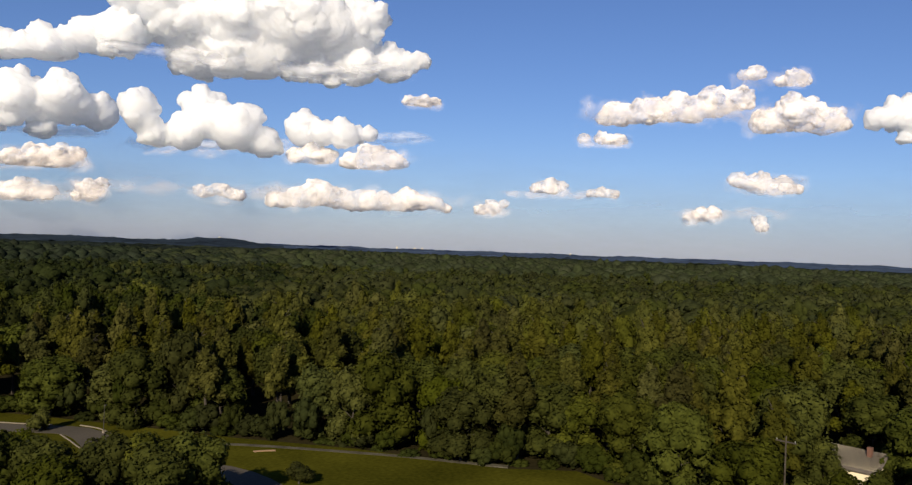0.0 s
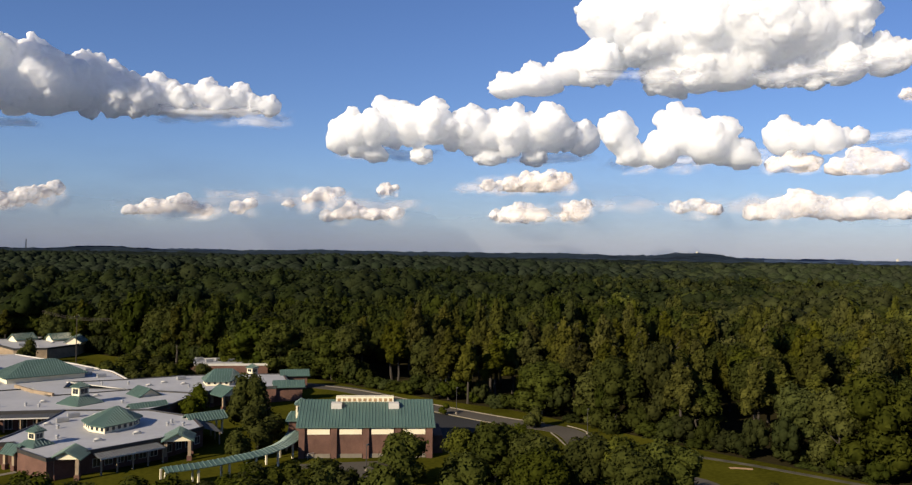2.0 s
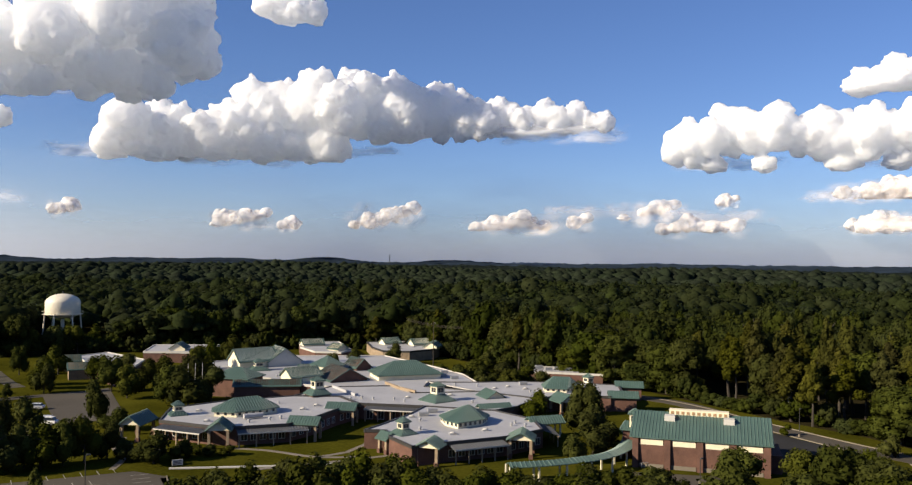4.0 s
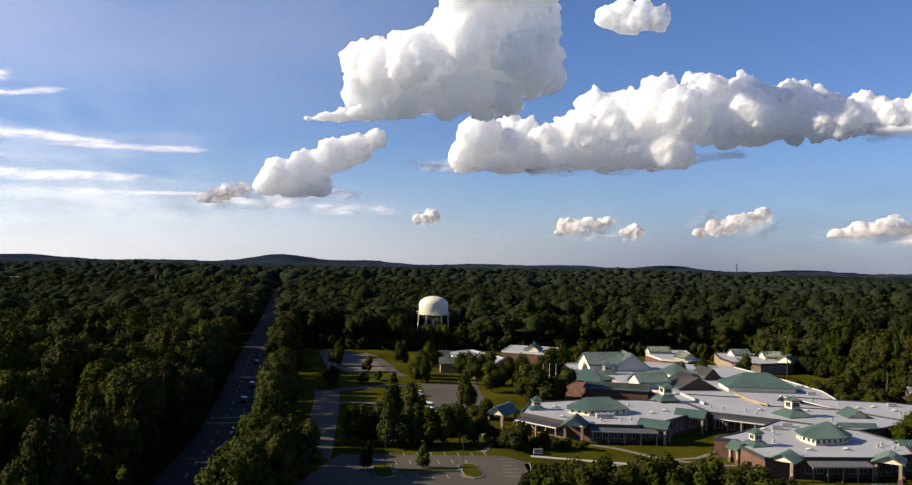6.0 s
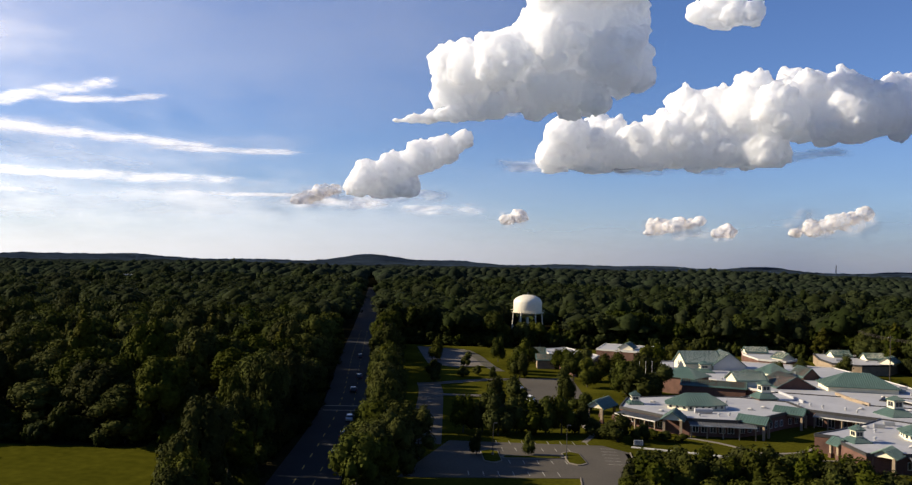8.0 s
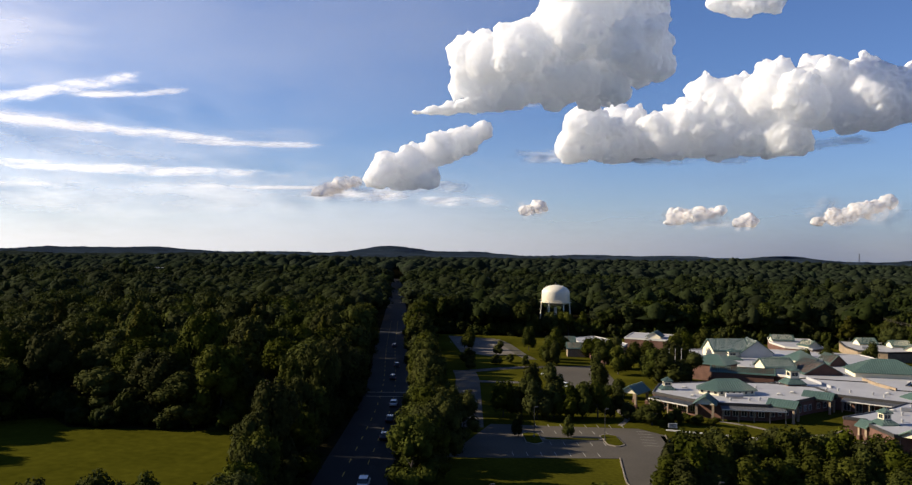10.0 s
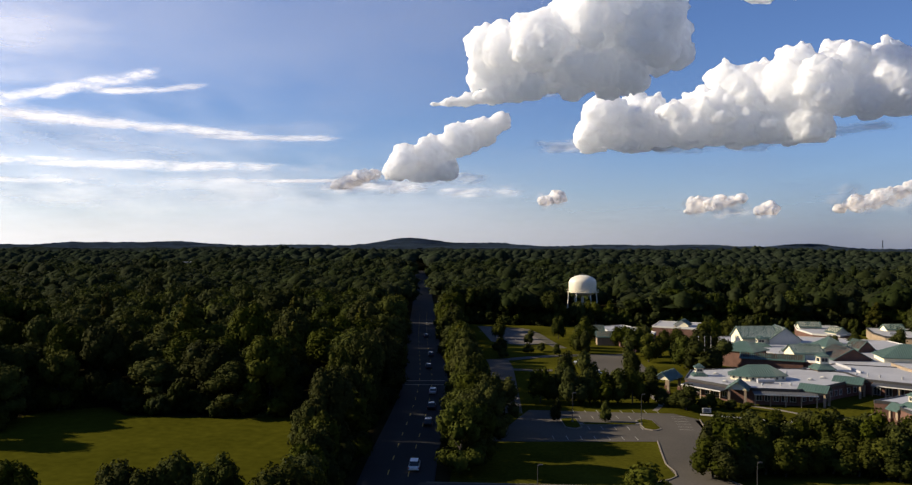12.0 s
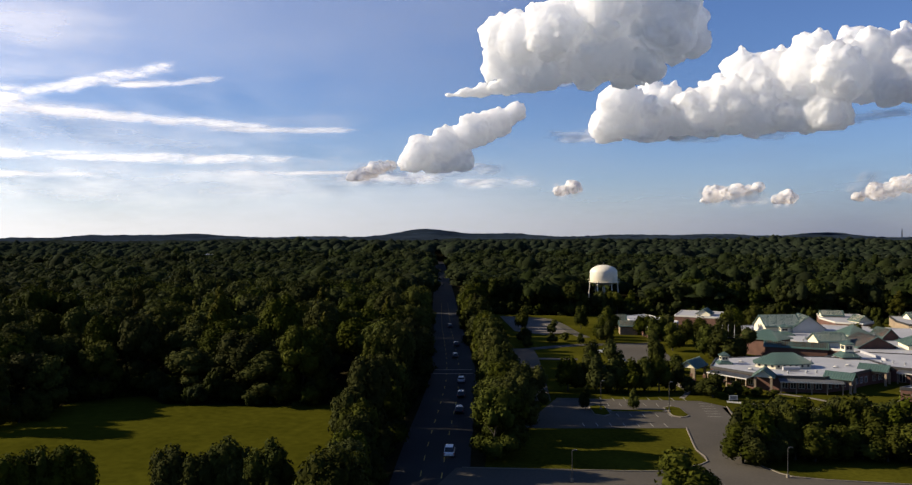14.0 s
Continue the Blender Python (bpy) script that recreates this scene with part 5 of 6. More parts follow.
# ---- the wing with the pointed lantern
WING_B = [(29.3, 178.2), (33.6, 176.8), (33.2, 171.0), (35.7, 161.6), (42.4, 163.3), (55.8, 166.0), (65.6, 171.2), (67.5, 181.8), (62.3, 193.4), (47.5, 202.0), (42.1, 193.3), (34.3, 183.6)]
B, ox, oy = flat_block(WING_B, DECK, "single-storey brick school wing with white flat roof and pointed green lantern")
poly_lantern(B, [(x - ox, y - oy) for x, y in ((46.3, 178.8), (48.2, 174.9), (54.8, 177.7), (57.5, 182.0), (55.8, 187.0), (50.0, 188.2), (46.4, 184.0))], [(52.4 - ox, 182.0 - oy)], DECK, 5.1, 7.6)
cupola(B, local(36.4 - ox, 173.2 - oy, 25), 3.9, 1.8, 1.7, 3.6, 0.7)
porch(B, local(33.1 - ox, 173.6 - oy, 28), 2.4, 2.8, 3.3, 1.0)
porch(B, local(39.6 - ox, 163.0 - oy, -32), 4.6, 4.8, 3.8, 1.2)
porch(B, local(58.9 - ox, 165.6 - oy, -24), 4.8, 5.4, 3.9, 1.25)
awning(B, local(49.2 - ox, 164.5 - oy, 12), 12, 2.6, 3.3, 0.4, posts=5)
awning(B, local(66.6 - ox, 176.0 - oy, 80), 9, 3.4, 3.6, 1.1, posts=3)
for x, y, deg in ((69.6, 180.8, 6), (63.4, 198.0, 6)):
    g = metal_roof(B, gable_slopes(local(x - ox, y - oy, deg), 7.6, 3.4, 3.6, 1.15, 0.4), name="walk_roof")
    part("walk_gable", gable_walls(local(x - ox, y - oy, deg), 7.2, 2.8, 3.1, 3.5, 0.9), CREAM, g, "cream gable panel")
    for sx in (-3.3, 3.3):
        for sy in (-1.2, 1.2):
            part("walk_post", box(sx - 0.15, sy - 0.15, 0, sx + 0.15, sy + 0.15, 3.2, local(x - ox, y - oy, deg)), CREAM, B, "slim cream post")
windows_along(B, (43 - ox, 163.35 - oy), (55.4 - ox, 165.85 - oy), 0.9, 1.5, 1.5, 6)
windows_along(B, (56.4 - ox, 166.2 - oy), (65.2 - ox, 170.9 - oy), 0.9, 1.5, 1.5, 4)
roof_vents(B, [(x - ox, y - oy, w) for x, y, w in ((41.6, 189.5, "dome"), (44.6, 190.8, "unit"), (47.5, 194.5, "unit"), (42.5, 185, "pipe"), (46.0, 170.6, "dome"), (53.5, 172.6, "dome"), (60.5, 176.5, "pipe"), (63, 174.8, "pipe"), (62, 178.5, "pipe"), (40.5, 176.2, "pipe"), (51.5, 193.2, "dome"))], DECK + 0.06)

# ---- the connecting range behind the court
LINK = [(32.8, 209.0), (47.4, 202.3), (62.2, 193.7), (68.5, 197.0), (78.0, 207.0), (66.4, 220.2), (48.6, 221.5), (47.0, 234), (28.8, 235.6), (18.3, 222.8), (29.8, 219.7)]
C, ox, oy = flat_block(LINK, DECK, "long brick range with white flat roof joining the school wings")
cupola(C, local(24.2 - ox, 222.4 - oy, 20), 4.3, 2.5, 1.9, 4.8, 1.5)
cupola(C, local(52.4 - ox, 209.4 - oy, 25), 3.9, 2.5, 2.0, 6.2, 1.6)
awning(C, local(40.4 - ox, 205.4 - oy, -25), 13, 2.4, 3.3, 0.35, posts=5)
windows_along(C, (34.0 - ox, 208.3 - oy), (46.6 - ox, 202.6 - oy), 0.2, 1.6, 2.3, 5)
roof_vents(C, [(x - ox, y - oy, w) for x, y, w in ((31.5, 214.5, "pipe"), (34.5, 215.6, "pipe"), (37, 213.5, "pipe"), (44, 209, "pipe"), (46.0, 214.5, "dome"), (60, 204.5, "pipe"), (57.5, 216, "dome"), (42.0, 212.0, "pipe"))], DECK + 0.06)
part("roof_curb", slab(strip([(33.6 - ox, 219.6 - oy), (29.6 - ox, 235.0 - oy)], 0.5, 0), DECK + 0.05, DECK + 0.7), MEMBRANE, C, "white roof upstand")

# ---- the eastern wing
WING_E = [(66.6, 220.5), (78.3, 207.3), (88, 211.2), (97.6, 206.0), (104.4, 213), (108.5, 224), (97, 230), (84, 235), (70.5, 236), (57, 239), (54, 231)]
E, ox, oy = flat_block(WING_E, DECK, "eastern brick school wing with white flat roof and green hipped lantern")
poly_lantern(E, [(x - ox, y - oy) for x, y in ((83.2, 216.4), (88.7, 213.8), (94.2, 216.8), (95.2, 221.4), (90.4, 223.7), (84.6, 222.2))], [(87.2 - ox, 220.0 - oy), (91.2 - ox, 218.1 - oy)], DECK, 4.9, 7.4)
porch(E, local(67.2 - ox, 212.4 - oy, 8), 4.8, 6, 4.1, 1.5)
porch(E, local(84.6 - ox, 206.2 - oy, 8), 5.0, 6, 3.6, 1.6)
cupola(E, local(101.5 - ox, 229 - oy, 20), 4.0, 2.0, 1.6, 0)
for x, y in ((111, 222.6), (101.5, 207.0)):
    mm = local(x - ox, y - oy, -22)
    metal_roof(E, gable_slopes(mm, 7.2, 4.2, 3.9, 1.2, 0.4), name="entry_roof")
    part("entry_wall", gable_walls(mm, 6.6, 3.6, 0, 3.8, 1.0), BRICK, E, "brick gabled entry")
awning(E, local(73 - ox, 212.6 - oy, -47), 12, 2.4, 3.2, 0.4, posts=4)
roof_vents(E, [(x - ox, y - oy, w) for x, y, w in ((72, 224, "dome"), (76.5, 226.5, "dome"), (82, 229.5, "unit"), (79.5, 217, "pipe"), (93, 211.5, "dome"), (68.5, 229, "pipe"), (80, 222, "dome"), (63, 232, "pipe"))], DECK + 0.06)

# ---- taller roofs of the middle
MID = [(14, 254), (20.5, 241.8), (28.6, 235.9), (47.3, 234.3), (48.9, 221.8), (66.2, 220.5), (56.6, 239.4), (70.5, 236.4), (71, 252), (66, 272), (56, 302), (20, 308), (-4, 294), (2, 262)]
M, ox, oy = flat_block(MID, DECK, "rambling middle range of the school with white flat roofs", cream=True)


def house(t, x, y, deg, L, W, z0, eave, rise, wall, hip=None):
    m = local(x - ox, y - oy, deg)
    if hip is None:
        b = part("gabled_wall", gable_walls(m, L, W, z0, eave, rise), wall, t)
        metal_roof(b, gable_slopes(m, L, W, eave, rise, 0.5))
    else:
        b = part("hipped_wall", box(-L / 2, -W / 2, z0, L / 2, W / 2, eave, m), wall, t)
        metal_roof(b, hip_slopes(m, L, W, eave, rise, hip, 0.7))
    return b


house(M, 4.8, 250.6, -30, 11.0, 9, 0, 5.2, 2.6, BRICK, hip=2.0)
house(M, 12.8, 243.2, -6, 17.5, 4.4, 0, 3.9, 1.3, BRICK)
house(M, 22.2, 247.6, 25, 9.4, 6.2, 3.5, 5.7, 2.2, CREAM)
fx, fy = 33.6, 250.4
house(M, fx, fy, -74, 13.0, 11.0, 0, 4.4, 3.0, BRICK)
part("cream_clerestory", box(-6.3, -5.62, 2.6, 2.2, -5.5, 4.2, local(fx - ox, fy - oy, -74)), CREAM, M, "cream clerestory strip")
house(M, 52.6, 250.2, 4, 18.5, 11.0, 3.5, 5.2, 3.5, CREAM, hip=6.4)
house(M, 10.0, 282, 24, 13, 8.4, 3.5, 6.2, 3.4, CREAM)
house(M, 18.6, 285.5, -78, 12, 10.5, 3.5, 5.6, 3.9, WHITE_WALL)
house(M, 32.0, 268.5, 30, 6.8, 6.8, 3.5, 5.5, 2.8, CREAM, hip=0)
house(M, 31.6, 270.5, 4, 16, 4.6, 3.5, 4.4, 1.3, WHITE_WALL)
house(M, 41.5, 270.0, -70, 8, 5, 3.5, 5.0, 2.4, BRICK)
cupola(M, local(11.4 - ox, 272.5 - oy, 10), 3.9, 2.6, 1.6, 5.4, 0.9)
mF = local(fx - ox, fy - oy, 16)
for k in range(6):
    a0, a1 = math.pi * (k + 0.06) / 6, math.pi * (k + 0.94) / 6
    bm = bmesh.new()
    v0 = [bm.verts.new(mF @ Vector(p)) for p in ((0.5 * math.cos((a0 + a1) / 2), -6.62, 2.0 + 0.35 * math.sin((a0 + a1) / 2)), (2.3 * math.cos(a0), -6.62, 1.9 + 1.8 * math.sin(a0)),
                                                 (2.3 * math.cos((a0 + a1) / 2), -6.62, 1.9 + 1.8 * math.sin((a0 + a1) / 2)), (2.3 * math.cos(a1), -6.62, 1.9 + 1.8 * math.sin(a1)))]
    v1 = [bm.verts.new(v.co + mF.to_3x3() @ Vector((0, 0.15, 0))) for v in v0]
    bm.faces.new(v0)
    bm.faces.new(v1[::-1])
    for i in range(4):
        bm.faces.new((v0[i], v0[(i + 1) % 4], v1[(i + 1) % 4], v1[i]))
    part("fan_pane", bm, GLASS, M, "dark wedge of a half-round fan window")
roof_vents(M, [(x - ox, y - oy, w) for x, y, w in ((16, 256.5, "pipe"), (22, 257.5, "unit"), (18, 262, "unit"), (66, 244, "unit"), (64, 250, "unit"), (66, 256, "unit"), (62, 260, "unit"), (58, 266, "dome"), (50, 264, "pipe"), (27, 259, "unit"), (24, 263, "unit"))], DECK + 0.06)
awning(M, local(64 - ox, 238.5 - oy, -12), 8, 3.2, 3.9, 0.4, posts=4)
# low brick light well let into the flat roofs
part("well_wall", slab(strip([(44.6 - ox, 238.0 - oy), (46.4 - ox, 228.5 - oy), (49.4 - ox, 221.0 - oy)], 0.5, 0), DECK, DECK + 0.8), TAN, M, "tan brick parapet of a roof court")

# ---- far ranges
FAR1 = [(29, 334), (33, 318), (42, 314), (47, 322), (46, 352), (30, 352)]
F1, ox, oy = flat_block(FAR1, DECK, "far brick school range with a pale flat roof", cream=True)
for x, y, deg, L, W in ((34, 340, 10, 8, 5), (42, 322, -60, 6, 5)):
    house(F1, x, y, deg, L, W, 3.4, 4.7, 1.7, CREAM)
FAR4 = [(56, 330), (58, 317), (67.4, 313.7), (78.1, 319.4), (88, 338), (72, 350), (57, 349)]
F4, ox, oy = flat_block(FAR4, DECK, "far brick school range with pale roof and small gables", mat=TAN)
for x, y, deg, L, W in ((65, 341, 20, 7, 5), (77, 336, 10, 9, 6), (79, 325, 60, 7, 5)):
    house(F4, x, y, deg, L, W, 3.4, 4.7, 1.7, CREAM)
roof_vents(F4, [(x - ox, y - oy, w) for x, y, w in ((62, 325, "unit"), (66, 320, "pipe"), (72, 328, "dome"), (82, 335, "pipe"))], DECK + 0.06)
FAR2 = [(-42.3, 301.5), (-35.7, 284), (-29.8, 271), (-26, 288), (-24.5, 304), (-39, 327), (-47, 317)]
F2, ox, oy = flat_block(FAR2, DECK, "outlying brick school range with white flat roofs among trees", cream=True)
house(F2, -48.5, 309, 12, 6.5, 5.5, 0, 3.6, 1.7, TAN)
house(F2, -42.2, 290, 12, 6.5, 6, 0, 3.4, 1.7, TAN)
FAR3 = [(-27, 327), (-4.5, 321), (-1, 346), (-25, 350)]
F3, ox, oy = flat_block(FAR3, DECK, "low brick school range at the edge of the woods", cream=True)
house(F3, -15, 332, 80, 7, 5.5, 3.4, 4.8, 1.8, CREAM)
BACK = [(92, 258), (103, 252), (114, 246), (118, 262), (96, 268)]
K, ox, oy = flat_block(BACK, 3.4, "brick building with white parapet and roof plant by the woods", cream=True)
roof_vents(K, [(x - ox, y - oy, "unit") for x, y in ((98, 262), (101, 259), (104.5, 260), (100, 264.5), (107, 257))], 3.46)

# ---- gymnasium
GX, GY, GDEG = 76.9, 153.2, math.degrees(math.atan2(-13.2, 21.0))
gym = empty("gymnasium", GX, GY, 0, GDEG, "brick gymnasium with a green standing-seam roof and cream panels", "building", "school buildings")
GL, GW, EAVE, RIDGE = 24.8, 17.0, 5.9, 9.2
I4 = Matrix.Identity(4)
bm = gable_walls(Matrix.Translation((GL / 2, GW / 2, 0)), GL, GW, 0, EAVE, RIDGE - EAVE)
part("wall", bm, BRICK, gym, "reddish brown brick wall")
roof = metal_roof(gym, gable_slopes(Matrix.Translation((GL / 2, GW / 2, 0)), GL, GW, EAVE + 0.12, RIDGE - EAVE, 0.55), step=0.62)
nb = 4
for k in range(nb + 1):
    x = 0.55 + (GL - 1.1) * k / nb
    bm = bmesh.new()
    vs = [bm.verts.new(c) for c in ((x - 0.55, -0.75, 0), (x + 0.55, -0.75, 0), (x + 0.55, 0, 0), (x - 0.55, 0, 0), (x - 0.55, -0.3, EAVE - 0.3), (x + 0.55, -0.3, EAVE - 0.3), (x + 0.55, 0, EAVE - 0.3), (x - 0.55, 0, EAVE - 0.3))]
    for f in ((0, 1, 5, 4), (1, 2, 6, 5), (2, 3, 7, 6), (3, 0, 4, 7), (4, 5, 6, 7), (3, 2, 1, 0)):
        bm.faces.new([vs[i] for i in f])
    part("buttress", bm, BRICK, gym, "sloping brick buttress")
for k in range(nb):
    x0, x1 = 1.25 + (GL - 1.1) * k / nb, -0.15 + (GL - 1.1) * (k + 1) / nb
    part("cream_panel", box(x0 + 0.3, -0.1, EAVE - 1.55, x1 - 0.1, 0.02, EAVE - 0.35), CREAM, gym, "cream clerestory panel")
    part("plinth", box(x0, -0.14, 0, x1, 0.02, 0.75), CONCRETE, gym, "pale concrete plinth")
for x in (6.6, 17.6):
    z = EAVE + 0.1 + (RIDGE - EAVE) * 6.6 / 8.5
    u = part("roof_unit", box(x - 1.0, 5.2, z - 0.9, x + 1.0, 7.2, z + 0.55), WHITE_WALL, gym, "white box vent on the roof slope")
part("ridge_monitor", box(6.4, 7.6, RIDGE - 0.4, 17.6, 9.4, RIDGE + 0.75), CREAM, gym, "cream louvred ridge monitor")
for k in range(11):
    part("louvre", box(6.7 + k * 1.0, 7.52, RIDGE - 0.1, 7.25 + k * 1.0, 7.6, RIDGE + 0.45), RED_SAND, gym)
part("stair_tower", box(-2.6, 7.5, 0, 0.4, 13, 5.4), BRICK, gym, "brick entrance block")
tw = part("tower_roof_base", box(-2.8, 7.3, 5.4, 0.5, 13.2, 5.5), DARK_METAL, gym)
metal_roof(tw, hip_slopes(Matrix.Translation((-1.1, 10.2, 0)), 3.4, 6.0, 5.5, 1.2, 2.6, 0.4))
cupola(gym, Matrix.Translation((-0.3, 8.6, 0)), 6.6, 2.0, 2.0, 0)
part("side_block", box(GL, 3, 0, GL + 2.2, 14, 3.4), BRICK, gym, "low brick side block")
windows_along(gym, (GL + 2.22, 4), (GL + 2.22, 13), 0.9, 1.2, 1.4, 4)
bm = tube((1.8, -1.0, 0), (1.8, -1.0, 1.0), 0.06)
tube_into(bm, (1.8, -1.0, 1.0), (2.9, -0.2, 1.0), 0.06, 0.06)
part("yard_pipe", bm, GALV, gym, "bent steel standpipe")

# ---- curving covered walk to the gymnasium
curve = smooth_line([(50, 147.5), (57, 147.4), (63.9, 148.5), (68.9, 150.1), (73.9, 153.4), (78.4, 158.4), (82.5, 165), (85, 170.5)], 1.6)
cw = empty("covered_walk", 66, 147, 0, 0, "curving covered walk with a green metal roof on cream posts", "walkway roof")
for k in range(len(curve) - 1):
    a, b = Vector((*curve[k], 0)) - Vector((66, 147, 0)), Vector((*curve[k + 1], 0)) - Vector((66, 147, 0))
    d = (b - a).normalized()
    s = Vector((-d.y, d.x, 0))
    sl = [[tuple(a - s * 1.6 + Vector((0, 0, 2.9))), tuple(b - s * 1.6 + Vector((0, 0, 2.9))), tuple(b + Vector((0, 0, 3.5))), tuple(a + Vector((0, 0, 3.5)))],
          [tuple(b + s * 1.6 + Vector((0, 0, 2.9))), tuple(a + s * 1.6 + Vector((0, 0, 2.9))), tuple(a + Vector((0, 0, 3.5))), tuple(b + Vector((0, 0, 3.5)))]]
    metal_roof(cw, sl, 0.12, seams=True, name="walk_roof", step=0.8)
    if k % 3 == 0:
        for q in (-1.2, 1.2):
            p = a + s * q
            part("walk_post", box(p.x - 0.15, p.y - 0.15, 0, p.x + 0.15, p.y + 0.15, 2.9), CREAM, cw, "cream post")


# ======== water tower ========
def water_tower(x, y):
    t = empty("water_tower", x, y, 0, 12, "cream painted steel water tower standing on slender legs among trees", "water tower")
    R, z0, z1 = 6.6, 14.0, 18.8
    prof = [(0.05, 12.3), (2.2, 12.4), (4.2, 12.8), (5.7, 13.4), (6.4, 13.7), (R, z0), (R, z1), (6.4, 19.5), (5.8, 20.3), (4.9, 21.0), (3.4, 21.7), (1.6, 22.1), (0.05, 22.2)]
    n = 40
    vs = [(r * math.cos(6.28319 * k / n), r * math.sin(6.28319 * k / n), z) for r, z in prof for k in range(n)]
    fs = [(i * n + k, i * n + (k + 1) % n, (i + 1) * n + (k + 1) % n, (i + 1) * n + k) for i in range(len(prof) - 1) for k in range(n)]
    part("tank", mesh_from("tank", vs, fs, [TANK], smooth=True), TANK, t, "domed cream steel tank")
    bm = bmesh.new()
    for r, z, q in ((R + 0.9, z0 + 1.1, 0.06),):
        for k in range(n):
            a0, a1 = 6.28319 * k / n, 6.28319 * (k + 1) / n
            tube_into(bm, (r * math.cos(a0), r * math.sin(a0), z), (r * math.cos(a1), r * math.sin(a1), z), q, q, 5)
    part("balcony_rail", bm, TANK, t, "thin steel balcony rail")
    bm = bmesh.new()
    for k in range(n):
        a0, a1 = 6.28319 * k / n, 6.28319 * (k + 1) / n
        c = [(r * math.cos(a), r * math.sin(a), z0) for r in (R, R + 1.0) for a in (a0, a1)]
        v = [bm.verts.new(p) for p in c]
        bm.faces.new((v[0], v[1], v[3], v[2]))
    part("balcony", bm, TANK, t)
    for k in range(6):
        a = 6.28319 * k / 6
        c, s = math.cos(a), math.sin(a)
        part("leg", tube((7.6 * c, 7.6 * s, 0), (6.5 * c, 6.5 * s, z0 + 0.4), 0.34, 0.3, 10), TANK, t)
        a2 = 6.28319 * (k + 1) / 6
        part("brace", tube((7.1 * c, 7.1 * s, 6.5), (7.1 * math.cos(a2), 7.1 * math.sin(a2), 6.5), 0.12, 0.12, 6), TANK, t)
    part("riser", tube((0, 0, 0), (0, 0, 11.8), 0.7, 0.7, 14), TANK, t)
    part("finial", tube((0, 0, 22.1), (0, 0, 23.1), 0.35, 0.25, 10), DARK_METAL, t, "dark vent cap")


water_tower(-62.5, 377)


# ======== street furniture ========
def lamp_post(x, y, h, turn=0, heads=1):
    t = empty("lamp_post", x, y, 0, turn, "slim dark metal lamp post beside the parking lot", "lamp post", "lamp posts")
    part("pole", tube((0, 0, 0), (0, 0, h), 0.09, 0.05, 8), DARK_METAL, t)
    part("footing", tube((0, 0, 0), (0, 0, 0.6), 0.28, 0.26, 10), CONCRETE, t, "round concrete footing")
    for k in range(heads):
        s = 1 if k == 0 else -1
        arm = part("arm", tube((0, 0, h - 0.1), (0.7 * s, 0, h), 0.04, 0.04, 6), DARK_METAL, t)
        part("lamp_head", box(0.45 * s - 0.32, -0.17, h - 0.02, 0.45 * s + 0.32, 0.17, h + 0.14), DARK_METAL, arm)


for x, y, h in ((-34.4, 152.5, 6.4), (-20.0, 154.2, 6.6), (0.6, 110.8, 4.8), (-31.8, 98.5, 5.0), (126.3, 169.4, 6.2), (136.4, 136.8, 5.4), (82.6, 138.6, 4.5)):
    lamp_post(x, y, h, 20)


def flagpole(x, y, h):
    t = empty("flagpole", x, y, 0, 0, "tall bare white flagpole in front of the school", "flagpole", "flagpoles")
    part("pole", tube((0, 0, 0), (0, 0, h), 0.1, 0.05, 8), WHITE_WALL, t)
    bm = bmesh.new()
    bmesh.ops.create_icosphere(bm, subdivisions=1, radius=0.14, matrix=Matrix.Translation((0, 0, h + 0.1)))
    part("finial", bm, GALV, t)


for x, y in ((-8.6, 256), (-6.7, 256.6), (-4.8, 257.2)):
    flagpole(x, y, 8.0)

sign = empty("sign_board", -6.6, 169.6, 0, 12, "white notice board on two posts at the parking lot edge", "sign")
part("board", box(-0.95, -0.1, 0.6, 0.95, 0.1, 1.6), WHITE_WALL, sign)
for z, w in ((1.35, 0.72), (1.08, 0.6), (0.82, 0.76)):
    part("text_bar", box(-w, -0.112, z - 0.07, w, -0.1, z + 0.07), DARK_METAL, sign, "dark bar of unreadable writing")
for x in (-0.8, 0.8):
    part("post", box(x - 0.07, -0.07, 0, x + 0.07, 0.07, 0.6), DARK_METAL, sign)
tagged(part("bollard_row", slab(strip([(-8, 169.3), (14, 166.6), (24, 166.3)], 0.5, 0), 0, 0.25), WHITE_WALL, None), "low white edging along the lawn path", "kerb", kind="structure")


def radio_mast(az, far, base, top):
    a = radians(az)
    t = empty("radio_mast", -math.sin(a) * far, math.cos(a) * far, base, 0, "thin lattice radio mast on a far ridge", "mast")
    h = top - base
    for k in range(3):
        q = 6.28319 * k / 3
        part("leg", tube((3 * math.cos(q), 3 * math.sin(q), 0), (1.5 * math.cos(q), 1.5 * math.sin(q), h), 0.7, 0.6, 5), DARK_METAL, t)
    bm = bmesh.new()
    for j in range(8):
        for k in range(3):
            q0, q1 = 6.28319 * k / 3, 6.28319 * (k + 1) / 3
            r0, r1 = 3 - 1.5 * j / 8, 3 - 1.5 * (j + 1) / 8
            tube_into(bm, (r0 * math.cos(q0), r0 * math.sin(q0), h * j / 8), (r1 * math.cos(q1), r1 * math.sin(q1), h * (j + 1) / 8), 0.4, 0.4, 4)
    part("bracing", bm, DARK_METAL, t)


radio_mast(-10.6, 4400, -5, 38)


